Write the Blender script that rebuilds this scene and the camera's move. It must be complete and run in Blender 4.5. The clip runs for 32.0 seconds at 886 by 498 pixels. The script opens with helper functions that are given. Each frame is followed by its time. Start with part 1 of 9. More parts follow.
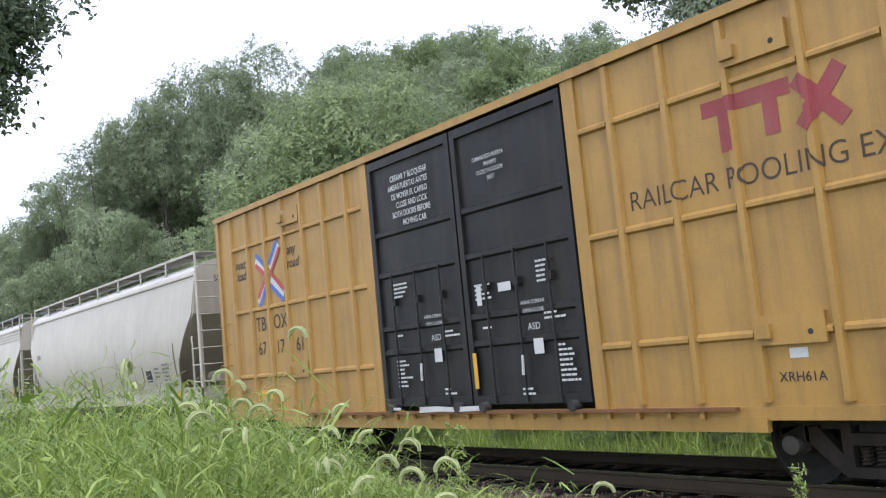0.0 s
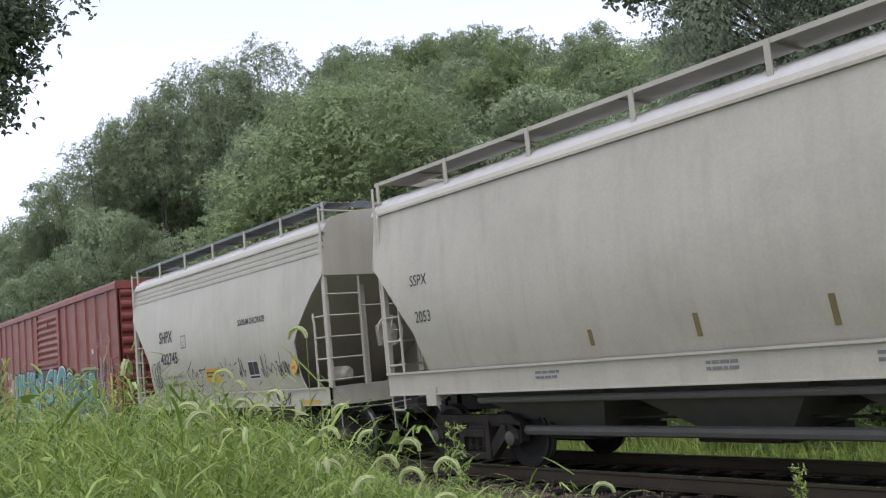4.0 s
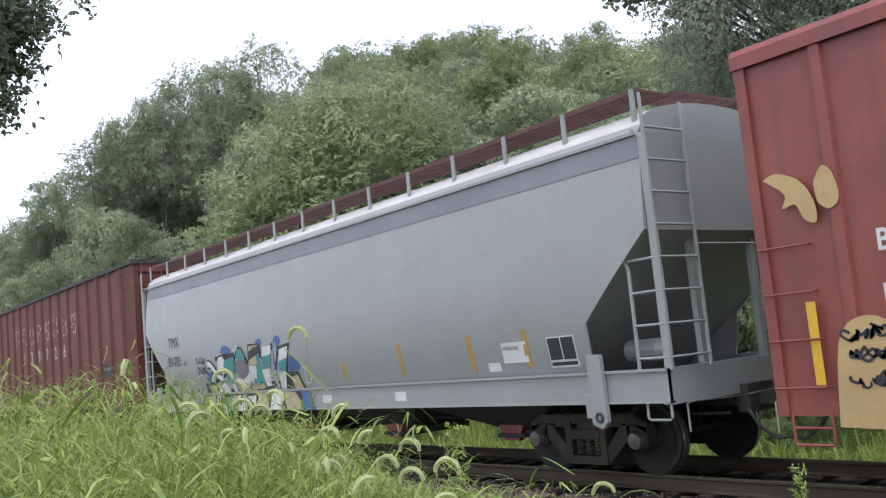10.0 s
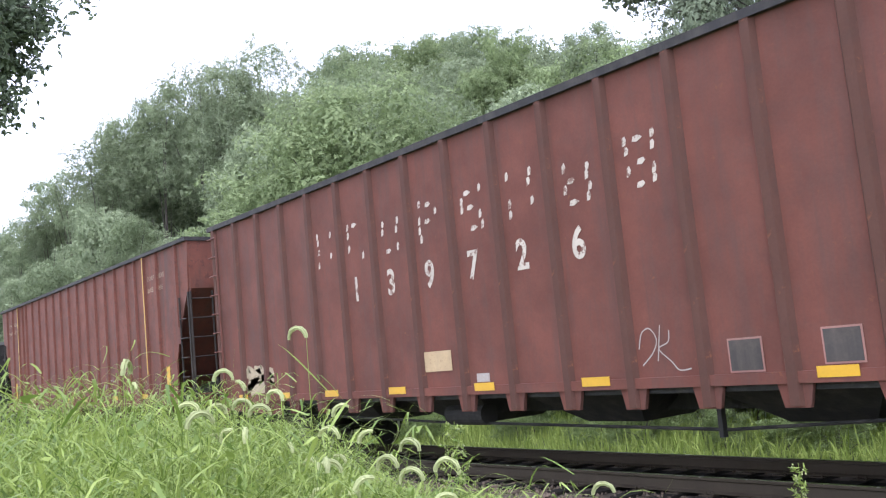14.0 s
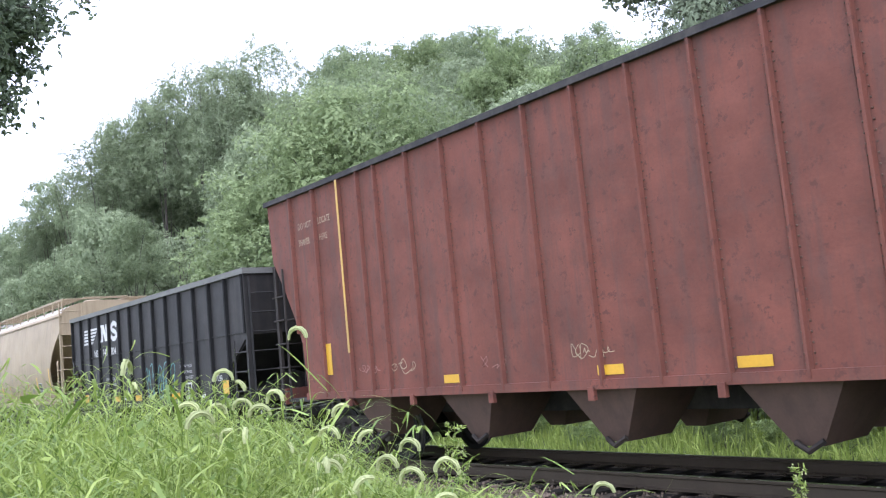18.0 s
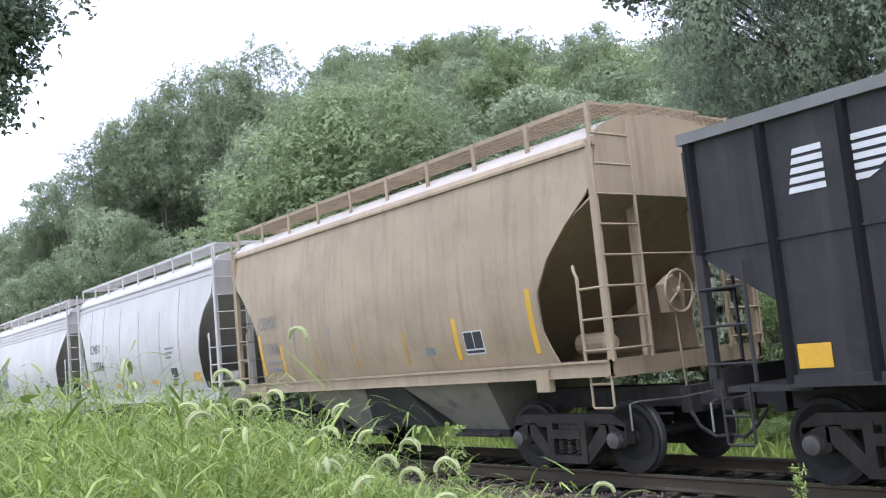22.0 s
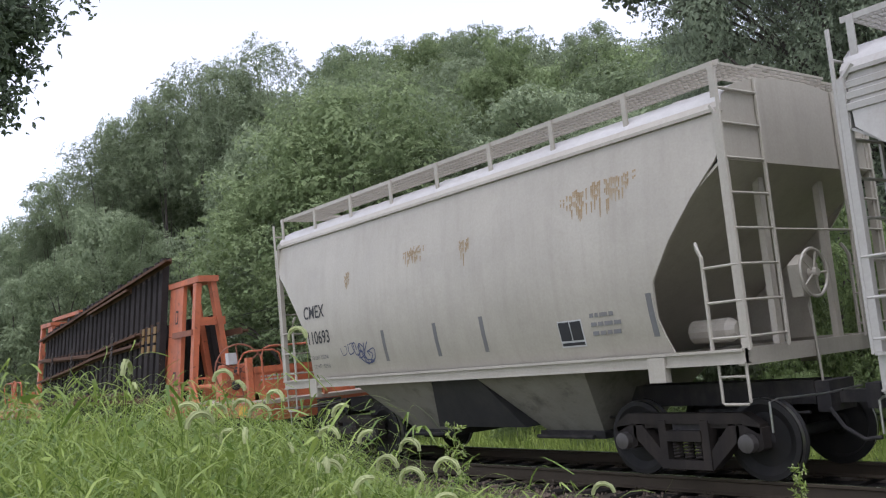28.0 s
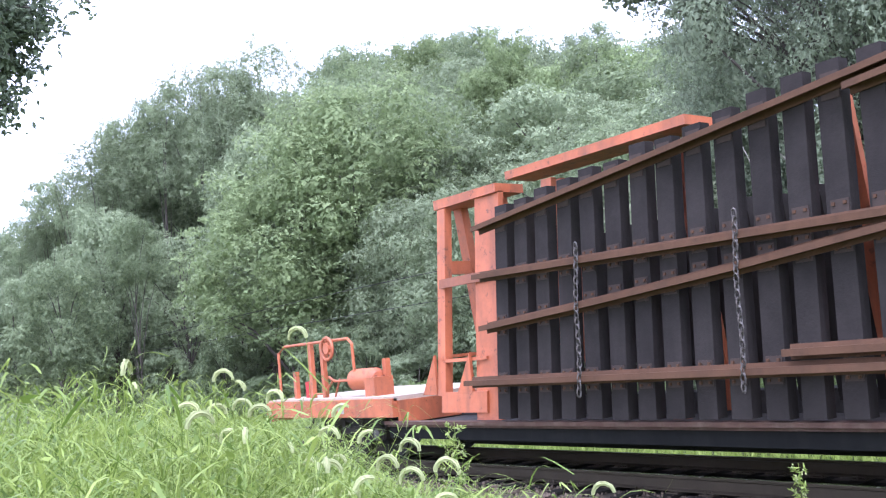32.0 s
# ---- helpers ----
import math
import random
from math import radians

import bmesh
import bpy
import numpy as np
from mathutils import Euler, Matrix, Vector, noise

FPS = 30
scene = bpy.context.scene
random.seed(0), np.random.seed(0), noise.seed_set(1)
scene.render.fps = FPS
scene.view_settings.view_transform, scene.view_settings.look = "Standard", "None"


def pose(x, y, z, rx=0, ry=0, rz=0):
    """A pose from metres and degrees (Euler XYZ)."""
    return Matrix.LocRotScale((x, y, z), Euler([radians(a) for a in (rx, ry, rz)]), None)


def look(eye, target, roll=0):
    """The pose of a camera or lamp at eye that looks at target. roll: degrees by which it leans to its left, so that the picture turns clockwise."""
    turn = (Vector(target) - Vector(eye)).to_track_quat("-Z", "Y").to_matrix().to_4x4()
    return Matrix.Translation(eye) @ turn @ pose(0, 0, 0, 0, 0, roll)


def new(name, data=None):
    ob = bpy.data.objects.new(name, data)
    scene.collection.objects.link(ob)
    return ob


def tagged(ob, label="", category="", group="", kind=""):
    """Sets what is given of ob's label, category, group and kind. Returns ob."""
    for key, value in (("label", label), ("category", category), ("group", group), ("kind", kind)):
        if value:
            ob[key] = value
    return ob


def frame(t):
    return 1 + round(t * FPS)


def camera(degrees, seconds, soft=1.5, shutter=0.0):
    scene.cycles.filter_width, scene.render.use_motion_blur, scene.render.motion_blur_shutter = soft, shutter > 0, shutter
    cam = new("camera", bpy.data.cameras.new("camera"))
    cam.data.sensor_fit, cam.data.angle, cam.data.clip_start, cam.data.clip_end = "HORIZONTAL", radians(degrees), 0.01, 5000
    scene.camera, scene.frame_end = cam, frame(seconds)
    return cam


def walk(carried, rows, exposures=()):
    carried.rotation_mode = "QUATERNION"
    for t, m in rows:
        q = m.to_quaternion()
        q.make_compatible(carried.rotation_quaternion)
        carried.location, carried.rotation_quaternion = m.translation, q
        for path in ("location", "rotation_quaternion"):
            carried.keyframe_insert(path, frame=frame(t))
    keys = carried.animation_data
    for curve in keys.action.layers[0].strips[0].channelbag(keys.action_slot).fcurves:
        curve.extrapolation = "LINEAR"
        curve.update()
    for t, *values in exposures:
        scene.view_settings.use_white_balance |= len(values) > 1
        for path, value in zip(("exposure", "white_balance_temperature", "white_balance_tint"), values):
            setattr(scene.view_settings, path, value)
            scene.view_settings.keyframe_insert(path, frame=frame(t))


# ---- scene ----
# The camera stands on the bank beside the line. x runs along the track (the train's way),
# y across it, z = 0 is the top of the rails.
EYE = (0.0, 0.0, 1.752)
AHEAD = (-0.7854, 0.6088, 0.1115)
cam = camera(51.51, 32.0, soft=1.2)
STAND = look(EYE, [e + 10 * a for e, a in zip(EYE, AHEAD)], -5.478)
# seconds, stops, kelvin, tint: the film camera opens up and turns bluer as dark cars fill its picture
EXPOSURES = [(0, 0.66, 6025, 17.2), (2, 0.54, 6075, 17.2), (3.5, 0.2, 6125, 17.2), (5.5, 0.28, 6125, 18.2), (8, 0.66, 6125, 19.2), (9, 0.79, 6095, 19.2), (11, 0.45, 6115, 17.2), (12, 0.48, 6035, 20.2),
             (13, 0.77, 5985, 20.2), (14, 1.18, 5900, 20.7), (16.5, 1.24, 5790, 20.2), (18, 1.24, 5760, 20.2), (20, 1.5, 5700, 24.2), (22, 0.99, 5720, 22.2), (23, 0.58, 5920, 20.7), (24, 0.4, 6105, 20.2),
             (25, 0.24, 6155, 19.7), (28, 0.26, 6045, 20.2), (29, 0.35, 6055, 20.2), (30, 0.86, 5855, 22.7), (31, 1.5, 5605, 27.2), (32, 1.56, 5515, 26.2)]
walk(cam, [(0.0, STAND), (32.0, STAND)], EXPOSURES)

# How far the train has come at each time.
RUN = [(0, 0.0), (2, 11.28), (3.5, 19.69), (5.5, 31.06), (8, 45.45), (10.5, 59.84), (12.5, 71.33), (14.5, 82.9),
       (16.5, 94.56), (19, 109.21), (21, 121.12), (23, 133.14), (25.5, 148.31), (27.5, 160.62), (29.5, 172.92), (32, 188.06)]
TRACK_Y = 9.816          # centre line of the track
NEAR_RAIL, FAR_RAIL = TRACK_Y - 0.755, TRACK_Y + 0.755

# ---- light: a bright overcast sky and a weak, wide sun ----
world = bpy.data.worlds.new("overcast")
scene.world = world
world.use_nodes = True
wn = world.node_tree
sky = wn.nodes.new("ShaderNodeTexSky")
sky.sky_type, sky.sun_disc = "NISHITA", False
sky.sun_elevation, sky.sun_rotation = radians(69.5), radians(123.7)
pale = wn.nodes.new("ShaderNodeHueSaturation")
pale.inputs["Saturation"].default_value, pale.inputs["Value"].default_value = 0.3, 2.1
wn.links.new(sky.outputs[0], pale.inputs["Color"])
wn.links.new(pale.outputs[0], wn.nodes["Background"].inputs["Color"])
wn.nodes["Background"].inputs["Strength"].default_value = 0.125
sun = new("sun", bpy.data.lights.new("sun", "SUN"))
sun.data.energy, sun.data.angle, sun.data.color = 1.5, radians(40), (0.96, 0.98, 1.0)
sun.matrix_world = look((18, -12, 58), (0, 0, 0))

# ---- tools: gathering geometry, materials, parts ----
class Geo:
    """Vertices and faces of one mesh."""

    def __init__(self):
        self.v, self.f, self.mi, self.m = [], [], [], 0

    def add(self, vs, fs):
        o = len(self.v)
        self.v += [tuple(p) for p in vs]
        self.f += [tuple(i + o for i in f) for f in fs]
        self.mi += [self.m] * len(fs)
        return self

    def box(self, x0, x1, y0, y1, z0, z1):
        return self.hexa([(x0, y0, z0), (x1, y0, z0), (x1, y1, z0), (x0, y1, z0), (x0, y0, z1), (x1, y0, z1), (x1, y1, z1), (x0, y1, z1)])

    def hexa(self, p):
        return self.add(p, [(3, 2, 1, 0), (4, 5, 6, 7), (0, 1, 5, 4), (1, 2, 6, 5), (2, 3, 7, 6), (3, 0, 4, 7)])

    def prism(self, poly, axis, a, b):
        """A flat outline drawn out along an axis. Outline pairs are (x, z) for axis y, (y, z) for x, (x, y) for z."""
        put = {"x": lambda p, w: (w, p[0], p[1]), "y": lambda p, w: (p[0], w, p[1]), "z": lambda p, w: (p[0], p[1], w)}[axis]
        n = len(poly)
        vs = [put(p, a) for p in poly] + [put(p, b) for p in poly]
        fs = [tuple(range(n - 1, -1, -1)), tuple(range(n, 2 * n))] + [(i, (i + 1) % n, n + (i + 1) % n, n + i) for i in range(n)]
        return self.add(vs, fs)

    def tube(self, pts, r, n=6, taper=None):
        """A round bar along a line of points."""
        pts = [Vector(p) for p in pts]
        rings = []
        for i, p in enumerate(pts):
            d = (pts[min(i + 1, len(pts) - 1)] - pts[max(i - 1, 0)]).normalized()
            a = d.cross(Vector((0, 0, 1)) if abs(d.z) < 0.9 else Vector((1, 0, 0))).normalized()
            b = d.cross(a)
            q = r if taper is None else r + (taper - r) * i / (len(pts) - 1)
            rings.append([p + q * (math.cos(2 * math.pi * k / n) * a + math.sin(2 * math.pi * k / n) * b) for k in range(n)])
        return self.loft(rings)

    def loft(self, rings, caps=True):
        n = len(rings[0])
        vs = [p for ring in rings for p in ring]
        fs = [(j * n + i, j * n + (i + 1) % n, (j + 1) * n + (i + 1) % n, (j + 1) * n + i) for j in range(len(rings) - 1) for i in range(n)]
        if caps:
            fs += [tuple(range(n - 1, -1, -1)), tuple(range((len(rings) - 1) * n, len(rings) * n))]
        return self.add(vs, fs)

    def lathe(self, prof, centre, axis="y", n=24):
        """A turned shape: pairs (along the axis, radius)."""
        cx, cy, cz = centre
        rings = []
        for a, r in prof:
            ring = []
            for k in range(n):
                c, s = math.cos(2 * math.pi * k / n) * r, math.sin(2 * math.pi * k / n) * r
                ring.append({"y": (cx + c, cy + a, cz + s), "x": (cx + a, cy + c, cz + s), "z": (cx + c, cy + s, cz + a)}[axis])
            rings.append(ring)
        return self.loft(rings)

    def ring(self, centre, r, thick, axis="y", n=20, m=6):
        """A hoop."""
        vs, fs = [], []
        for i in range(n):
            a = 2 * math.pi * i / n
            for j in range(m):
                b = 2 * math.pi * j / m
                q, w = r + thick * math.cos(b), thick * math.sin(b)
                u, v = q * math.cos(a), q * math.sin(a)
                d = {"y": (u, w, v), "x": (w, u, v), "z": (u, v, w)}[axis]
                vs.append([centre[k] + d[k] for k in range(3)])
                fs.append((i * m + j, i * m + (j + 1) % m, (i + 1) % n * m + (j + 1) % m, (i + 1) % n * m + j))
        return self.add(vs, fs)

    def mesh(self, name, mats, smooth=False):
        me = bpy.data.meshes.new(name)
        me.from_pydata(self.v, [], self.f)
        for m in mats if isinstance(mats, (list, tuple)) else [mats]:
            me.materials.append(m)
        if any(self.mi):
            me.polygons.foreach_set("material_index", self.mi)
        bm = bmesh.new()
        bm.from_mesh(me)
        if len(bm.faces) < 3000:
            bmesh.ops.recalc_face_normals(bm, faces=bm.faces)
        bm.to_mesh(me)
        bm.free()
        if smooth:
            me.polygons.foreach_set("use_smooth", [True] * len(me.polygons))
            me.set_sharp_from_angle(angle=radians(35))
        me.update()
        return me


def part(name, geo, material, parent, label="", at=None, smooth=False):
    """One mesh under a thing or under a part. geo may also be a mesh that others share."""
    me = geo if isinstance(geo, bpy.types.Mesh) else geo.mesh(name, material, smooth)
    ob = new(name, me)
    ob.parent = parent
    if at is not None:
        ob.matrix_basis = at
    if label:
        ob["label"] = label
    return ob


def thing(name, label, category, at=None, group="", kind=""):
    ob = new(name)
    ob.empty_display_size = 0.3
    if at is not None:
        ob.matrix_basis = at
    return tagged(ob, label, category, group, kind)


def solid(name, geo, material, label, category="", group="", kind="", smooth=False, at=None):
    ob = new(name, geo if isinstance(geo, bpy.types.Mesh) else geo.mesh(name, material, smooth))
    if at is not None:
        ob.matrix_basis = at
    return tagged(ob, label, category, group, kind)


# one factor on every painted base colour, tuned against the exposure
PAINT_SCALE = 0.86


def paint(name, colour, rough=0.55, metal=0.0, dirt=(0.2, 0.16, 0.12), dirty=0.35, scale=1.2, streak=0.5, bump=0.15, spots=0.0, rust=(0.16, 0.06, 0.03), vary=0.12, fine=30.0, spec=0.5):
    """A worn surface: base colour with broad shade, streaks that run down, fine grain and spots of rust."""
    m = bpy.data.materials.new(name)
    m.use_nodes = True
    t = m.node_tree
    b = t.nodes["Principled BSDF"]
    b.inputs["Roughness"].default_value, b.inputs["Metallic"].default_value, b.inputs["Specular IOR Level"].default_value = rough, metal, spec
    co = t.nodes.new("ShaderNodeTexCoord").outputs["Object"]

    def noise_at(sc, detail=4.0, stretch=None, rg=0.6):
        n = t.nodes.new("ShaderNodeTexNoise")
        n.inputs["Scale"].default_value, n.inputs["Detail"].default_value, n.inputs["Roughness"].default_value = sc, detail, rg
        if stretch:
            mp = t.nodes.new("ShaderNodeMapping")
            mp.inputs["Scale"].default_value = stretch
            t.links.new(co, mp.inputs["Vector"])
            t.links.new(mp.outputs[0], n.inputs["Vector"])
        else:
            t.links.new(co, n.inputs["Vector"])
        return n.outputs["Fac"]

    def ramp(fac, lo, hi, a=0.0, c=1.0):
        r = t.nodes.new("ShaderNodeMapRange")
        r.inputs["From Min"].default_value, r.inputs["From Max"].default_value = lo, hi
        r.inputs["To Min"].default_value, r.inputs["To Max"].default_value = a, c
        t.links.new(fac, r.inputs["Value"])
        return r.outputs[0]

    def mix(fac, a, c):
        n = t.nodes.new("ShaderNodeMix")
        n.data_type = "RGBA"
        t.links.new(fac, n.inputs[0])
        for sock, val in ((n.inputs[6], a), (n.inputs[7], c)):
            if isinstance(val, tuple):
                sock.default_value = (*val, 1)
            else:
                t.links.new(val, sock)
        return n.outputs[2]

    lo = tuple(PAINT_SCALE * c * (1 - vary) for c in colour)
    hi = tuple(min(1, PAINT_SCALE * c * (1 + vary)) for c in colour)
    col = mix(ramp(noise_at(scale), 0.3, 0.7), lo, hi)
    if streak:
        col = mix(ramp(noise_at(1.0, 5, (5.0, 5.0, 0.35)), 0.48, 0.8, 0, dirty * streak * 1.6), col, dirt)
    if dirty:
        col = mix(ramp(noise_at(scale * 2.3, 6, None, 0.7), 0.5, 0.85, 0, dirty), col, dirt)
    if spots:
        col = mix(ramp(noise_at(scale * 5, 6, None, 0.75), 0.72 - 0.25 * spots, 0.76 - 0.22 * spots, 0, 0.85), col, rust)
    grain = noise_at(fine, 5)
    col2 = t.nodes.new("ShaderNodeHueSaturation")
    t.links.new(col, col2.inputs["Color"])
    t.links.new(ramp(grain, 0.25, 0.75, 0.93, 1.07), col2.inputs["Value"])
    t.links.new(col2.outputs[0], b.inputs["Base Color"])
    t.links.new(ramp(noise_at(scale * 3), 0.3, 0.7, max(0.05, rough - 0.03), min(1, rough + 0.07)), b.inputs["Roughness"])
    if bump:
        bp = t.nodes.new("ShaderNodeBump")
        bp.inputs["Strength"].default_value, bp.inputs["Distance"].default_value = bump, 0.01
        t.links.new(grain, bp.inputs["Height"])
        t.links.new(bp.outputs[0], b.inputs["Normal"])
    return m


def leafy(name, colour, second, through_it=0.35, rough=0.55, per_object=0.25):
    """Leaves: the shade differs from leaf to leaf and from plant to plant, and light comes through."""
    m = bpy.data.materials.new(name)
    m.use_nodes = True
    t = m.node_tree
    b = t.nodes["Principled BSDF"]
    b.inputs["Roughness"].default_value = rough
    b.inputs["Specular IOR Level"].default_value = 0.5 if rough < 0.7 else 0.15
    geo = t.nodes.new("ShaderNodeNewGeometry")
    info = t.nodes.new("ShaderNodeObjectInfo")
    mx = t.nodes.new("ShaderNodeMix")
    mx.data_type = "RGBA"
    mx.inputs[6].default_value, mx.inputs[7].default_value = (*colour, 1), (*second, 1)
    t.links.new(geo.outputs["Random Per Island"], mx.inputs[0])
    hs = t.nodes.new("ShaderNodeHueSaturation")
    mr = t.nodes.new("ShaderNodeMapRange")
    mr.inputs["To Min"].default_value, mr.inputs["To Max"].default_value = 1 - per_object, 1 + per_object
    t.links.new(info.outputs["Random"], mr.inputs["Value"])
    t.links.new(mr.outputs[0], hs.inputs["Value"])
    t.links.new(mx.outputs[2], hs.inputs["Color"])
    t.links.new(hs.outputs[0], b.inputs["Base Color"])
    tr = t.nodes.new("ShaderNodeBsdfTranslucent")
    t.links.new(hs.outputs[0], tr.inputs["Color"])
    ms = t.nodes.new("ShaderNodeMixShader")
    ms.inputs[0].default_value = through_it
    t.links.new(b.outputs[0], ms.inputs[1])
    t.links.new(tr.outputs[0], ms.inputs[2])
    t.links.new(ms.outputs[0], t.nodes["Material Output"].inputs["Surface"])
    return m

# ---- materials ----
M_YELLOW = paint("yellow_paint", (0.385, 0.218, 0.047), 0.5, dirt=(0.175, 0.098, 0.034), dirty=0.55, spots=0.12, streak=0.9, vary=0.1, scale=0.8, rust=(0.2, 0.09, 0.03))
M_BLACK = paint("black_paint", (0.0125, 0.0125, 0.013), 0.5, spec=0.3, dirt=(0.038, 0.034, 0.022), dirty=0.4, streak=0.8, vary=0.25)
M_RED = paint("boxcar_red_paint", (0.215, 0.05, 0.037), 0.5, dirt=(0.11, 0.036, 0.027), dirty=0.5, spots=0.2, streak=0.9, vary=0.2)
M_BROWN = paint("oxide_red_paint", (0.146, 0.050, 0.034), 0.7, spec=0.3, dirt=(0.085, 0.046, 0.037), dirty=0.6, spots=0.35, streak=0.9, vary=0.22)
M_COAL = paint("hopper_black_paint", (0.0225, 0.0215, 0.0205), 0.6, dirt=(0.06, 0.05, 0.043), dirty=0.35, spec=0.3, streak=0.9, vary=0.2)
# Black car's posts: the shade on their slanted faces is put into this base.
M_POST = paint("shaded_black_post_paint", (0.008, 0.008, 0.008), 0.75, spec=0.15, dirt=(0.03, 0.027, 0.024), dirty=0.25)
M_DUSTRIM = paint("dusty_rim_paint", (0.15, 0.15, 0.135), 0.75, dirt=(0.08, 0.075, 0.065), dirty=0.5, streak=0)
M_RUSTTRACK = paint("rusty_track", (0.19, 0.088, 0.035), 0.75, dirt=(0.09, 0.045, 0.025), dirty=0.6, spots=0.5, spec=0.3)
M_GREYW = paint("light_grey_paint", (0.425, 0.39, 0.318), 0.42, dirt=(0.2, 0.172, 0.128), dirty=0.3, streak=0.6, vary=0.08, scale=0.6)
M_GREY = paint("blue_grey_paint", (0.252, 0.262, 0.252), 0.42, dirty=0.14, streak=0.5, vary=0.05)
M_TAN = paint("cement_stained_paint", (0.315, 0.245, 0.148), 0.6, dirt=(0.16, 0.115, 0.064), dirty=0.5, streak=1.0, vary=0.14, scale=0.7)
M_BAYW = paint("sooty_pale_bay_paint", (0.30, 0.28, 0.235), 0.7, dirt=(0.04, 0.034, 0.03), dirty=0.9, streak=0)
# Oxide posts: side shade is put into this darker base, with grime over it.
M_BROWNP = paint("shaded_grimy_oxide_post_paint", (0.098, 0.042, 0.029), 0.75, spec=0.3, dirt=(0.05, 0.03, 0.024), dirty=0.6, spots=0.4)
M_BAYRED = paint("grimy_oxide_paint", (0.105, 0.066, 0.05), 0.8, spec=0.3, dirt=(0.04, 0.03, 0.026), dirty=0.6)
M_WHITE = paint("white_grey_paint", (0.43, 0.41, 0.365), 0.42, dirty=0.24, streak=1.0, vary=0.09, scale=0.6)
# Hopper roofs: the sky's sheen is put into these two paler base colours.
M_ROOF = paint("sky_sheen_roof_paint", (0.52, 0.50, 0.465), 0.35, dirt=(0.30, 0.26, 0.20), dirty=0.45, streak=0, bump=0.05)
M_ROOFT = paint("dusty_sky_sheen_roof_paint", (0.46, 0.42, 0.35), 0.4, dirty=0.5, streak=0)
M_ORANGE = paint("orange_paint", (0.49, 0.135, 0.055), 0.55, dirt=(0.17, 0.07, 0.04), dirty=0.65, spots=0.52, rust=(0.14, 0.055, 0.03), streak=0.8, vary=0.22)
M_DARK = paint("grimy_steel", (0.022, 0.02, 0.02), 0.75, dirt=(0.10, 0.085, 0.07), dirty=0.6)
M_TRUCK = paint("truck_steel", (0.026, 0.021, 0.018), 0.75, spec=0.3, dirt=(0.062, 0.048, 0.037), dirty=0.7)
M_WHEEL = paint("wheel_steel", (0.016, 0.015, 0.014), 0.7, 0.2, dirt=(0.035, 0.028, 0.022), dirty=0.5)
M_BRIGHT = paint("worn_bright_steel", (0.5, 0.49, 0.47), 0.3, 0.9, dirty=0.1)
M_RAIL = paint("rail_steel", (0.07, 0.055, 0.038), 0.75, 0.0, dirt=(0.05, 0.038, 0.028), dirty=0.5, spec=0.2)
M_RAILTOP = paint("polished_railhead", (0.62, 0.62, 0.6), 0.22, 1.0, dirty=0.1, streak=0)
M_TIE = paint("creosoted_timber", (0.02, 0.017, 0.014), 0.9, spec=0.2, dirt=(0.06, 0.048, 0.038), dirty=0.6, streak=0)
M_STONE = leafy("ballast_stone", (0.07, 0.053, 0.04), (0.19, 0.145, 0.11), 0.0, 0.9, 0.0)
# The train's shade between the rails is put into this bed's colour.
M_SHADEBED = paint("shaded_ballast_bed", (0.014, 0.012, 0.011), 0.9, spec=0.15, dirt=(0.022, 0.018, 0.015), dirty=0.6, streak=0, bump=0.6, fine=22)
M_SOIL = paint("ballast_bed", (0.085, 0.064, 0.047), 0.95, dirt=(0.055, 0.042, 0.032), dirty=0.7, streak=0, bump=0.6, fine=22)
M_EARTH = paint("grassy_earth", (0.10, 0.135, 0.038), 0.95, dirt=(0.05, 0.045, 0.02), dirty=0.6, streak=0, bump=0.6, fine=14)
M_BARK = paint("bark", (0.10, 0.085, 0.07), 0.9, dirt=(0.04, 0.035, 0.03), dirty=0.6, bump=0.6, fine=18)
M_PALEWOOD = paint("bleached_deadwood", (0.36, 0.33, 0.29), 0.85, dirty=0.3)
M_LEAF = leafy("leaf_green", (0.155, 0.2, 0.112), (0.285, 0.34, 0.188), 0.42, 0.85, 0.25)
M_LEAF2 = leafy("leaf_light_green", (0.172, 0.225, 0.108), (0.305, 0.37, 0.18), 0.45, 0.85, 0.26)
M_LEAF3 = leafy("leaf_dark_green", (0.2, 0.248, 0.147), (0.335, 0.392, 0.232), 0.4, 0.85, 0.2)
M_LEAF4 = leafy("leaf_deep_green", (0.175, 0.212, 0.142), (0.275, 0.318, 0.212), 0.5, 0.9, 0.25)
M_SHRUB = leafy("leaf_fresh_green", (0.165, 0.225, 0.09), (0.30, 0.375, 0.155), 0.5, 0.7, 0.2)
M_LEAFP = leafy("leaf_silver_green", (0.205, 0.238, 0.15), (0.335, 0.37, 0.245), 0.4, 0.8, 0.1)
M_LEAFT = leafy("twig_leaf", (0.075, 0.10, 0.062), (0.17, 0.215, 0.125), 0.5, 0.6, 0.1)
M_GRASS = leafy("grass_blades", (0.10, 0.165, 0.024), (0.32, 0.40, 0.095), 0.4, 0.5, 0.0)
M_VERGE = leafy("verge_grass", (0.22, 0.30, 0.065), (0.43, 0.51, 0.15), 0.5, 0.7, 0.0)
M_SEED = leafy("foxtail_bristle", (0.36, 0.40, 0.17), (0.5, 0.53, 0.29), 0.4, 0.7, 0.1)
M_MARKW = paint("white_marking", (0.55, 0.55, 0.53), 0.6, dirty=0.15, streak=0)
M_MARKK = paint("black_marking", (0.02, 0.02, 0.022), 0.6, dirty=0.1, streak=0)
M_SIGNAL = paint("reflective_yellow", (0.6, 0.34, 0.015), 0.4, dirty=0.12, streak=0)
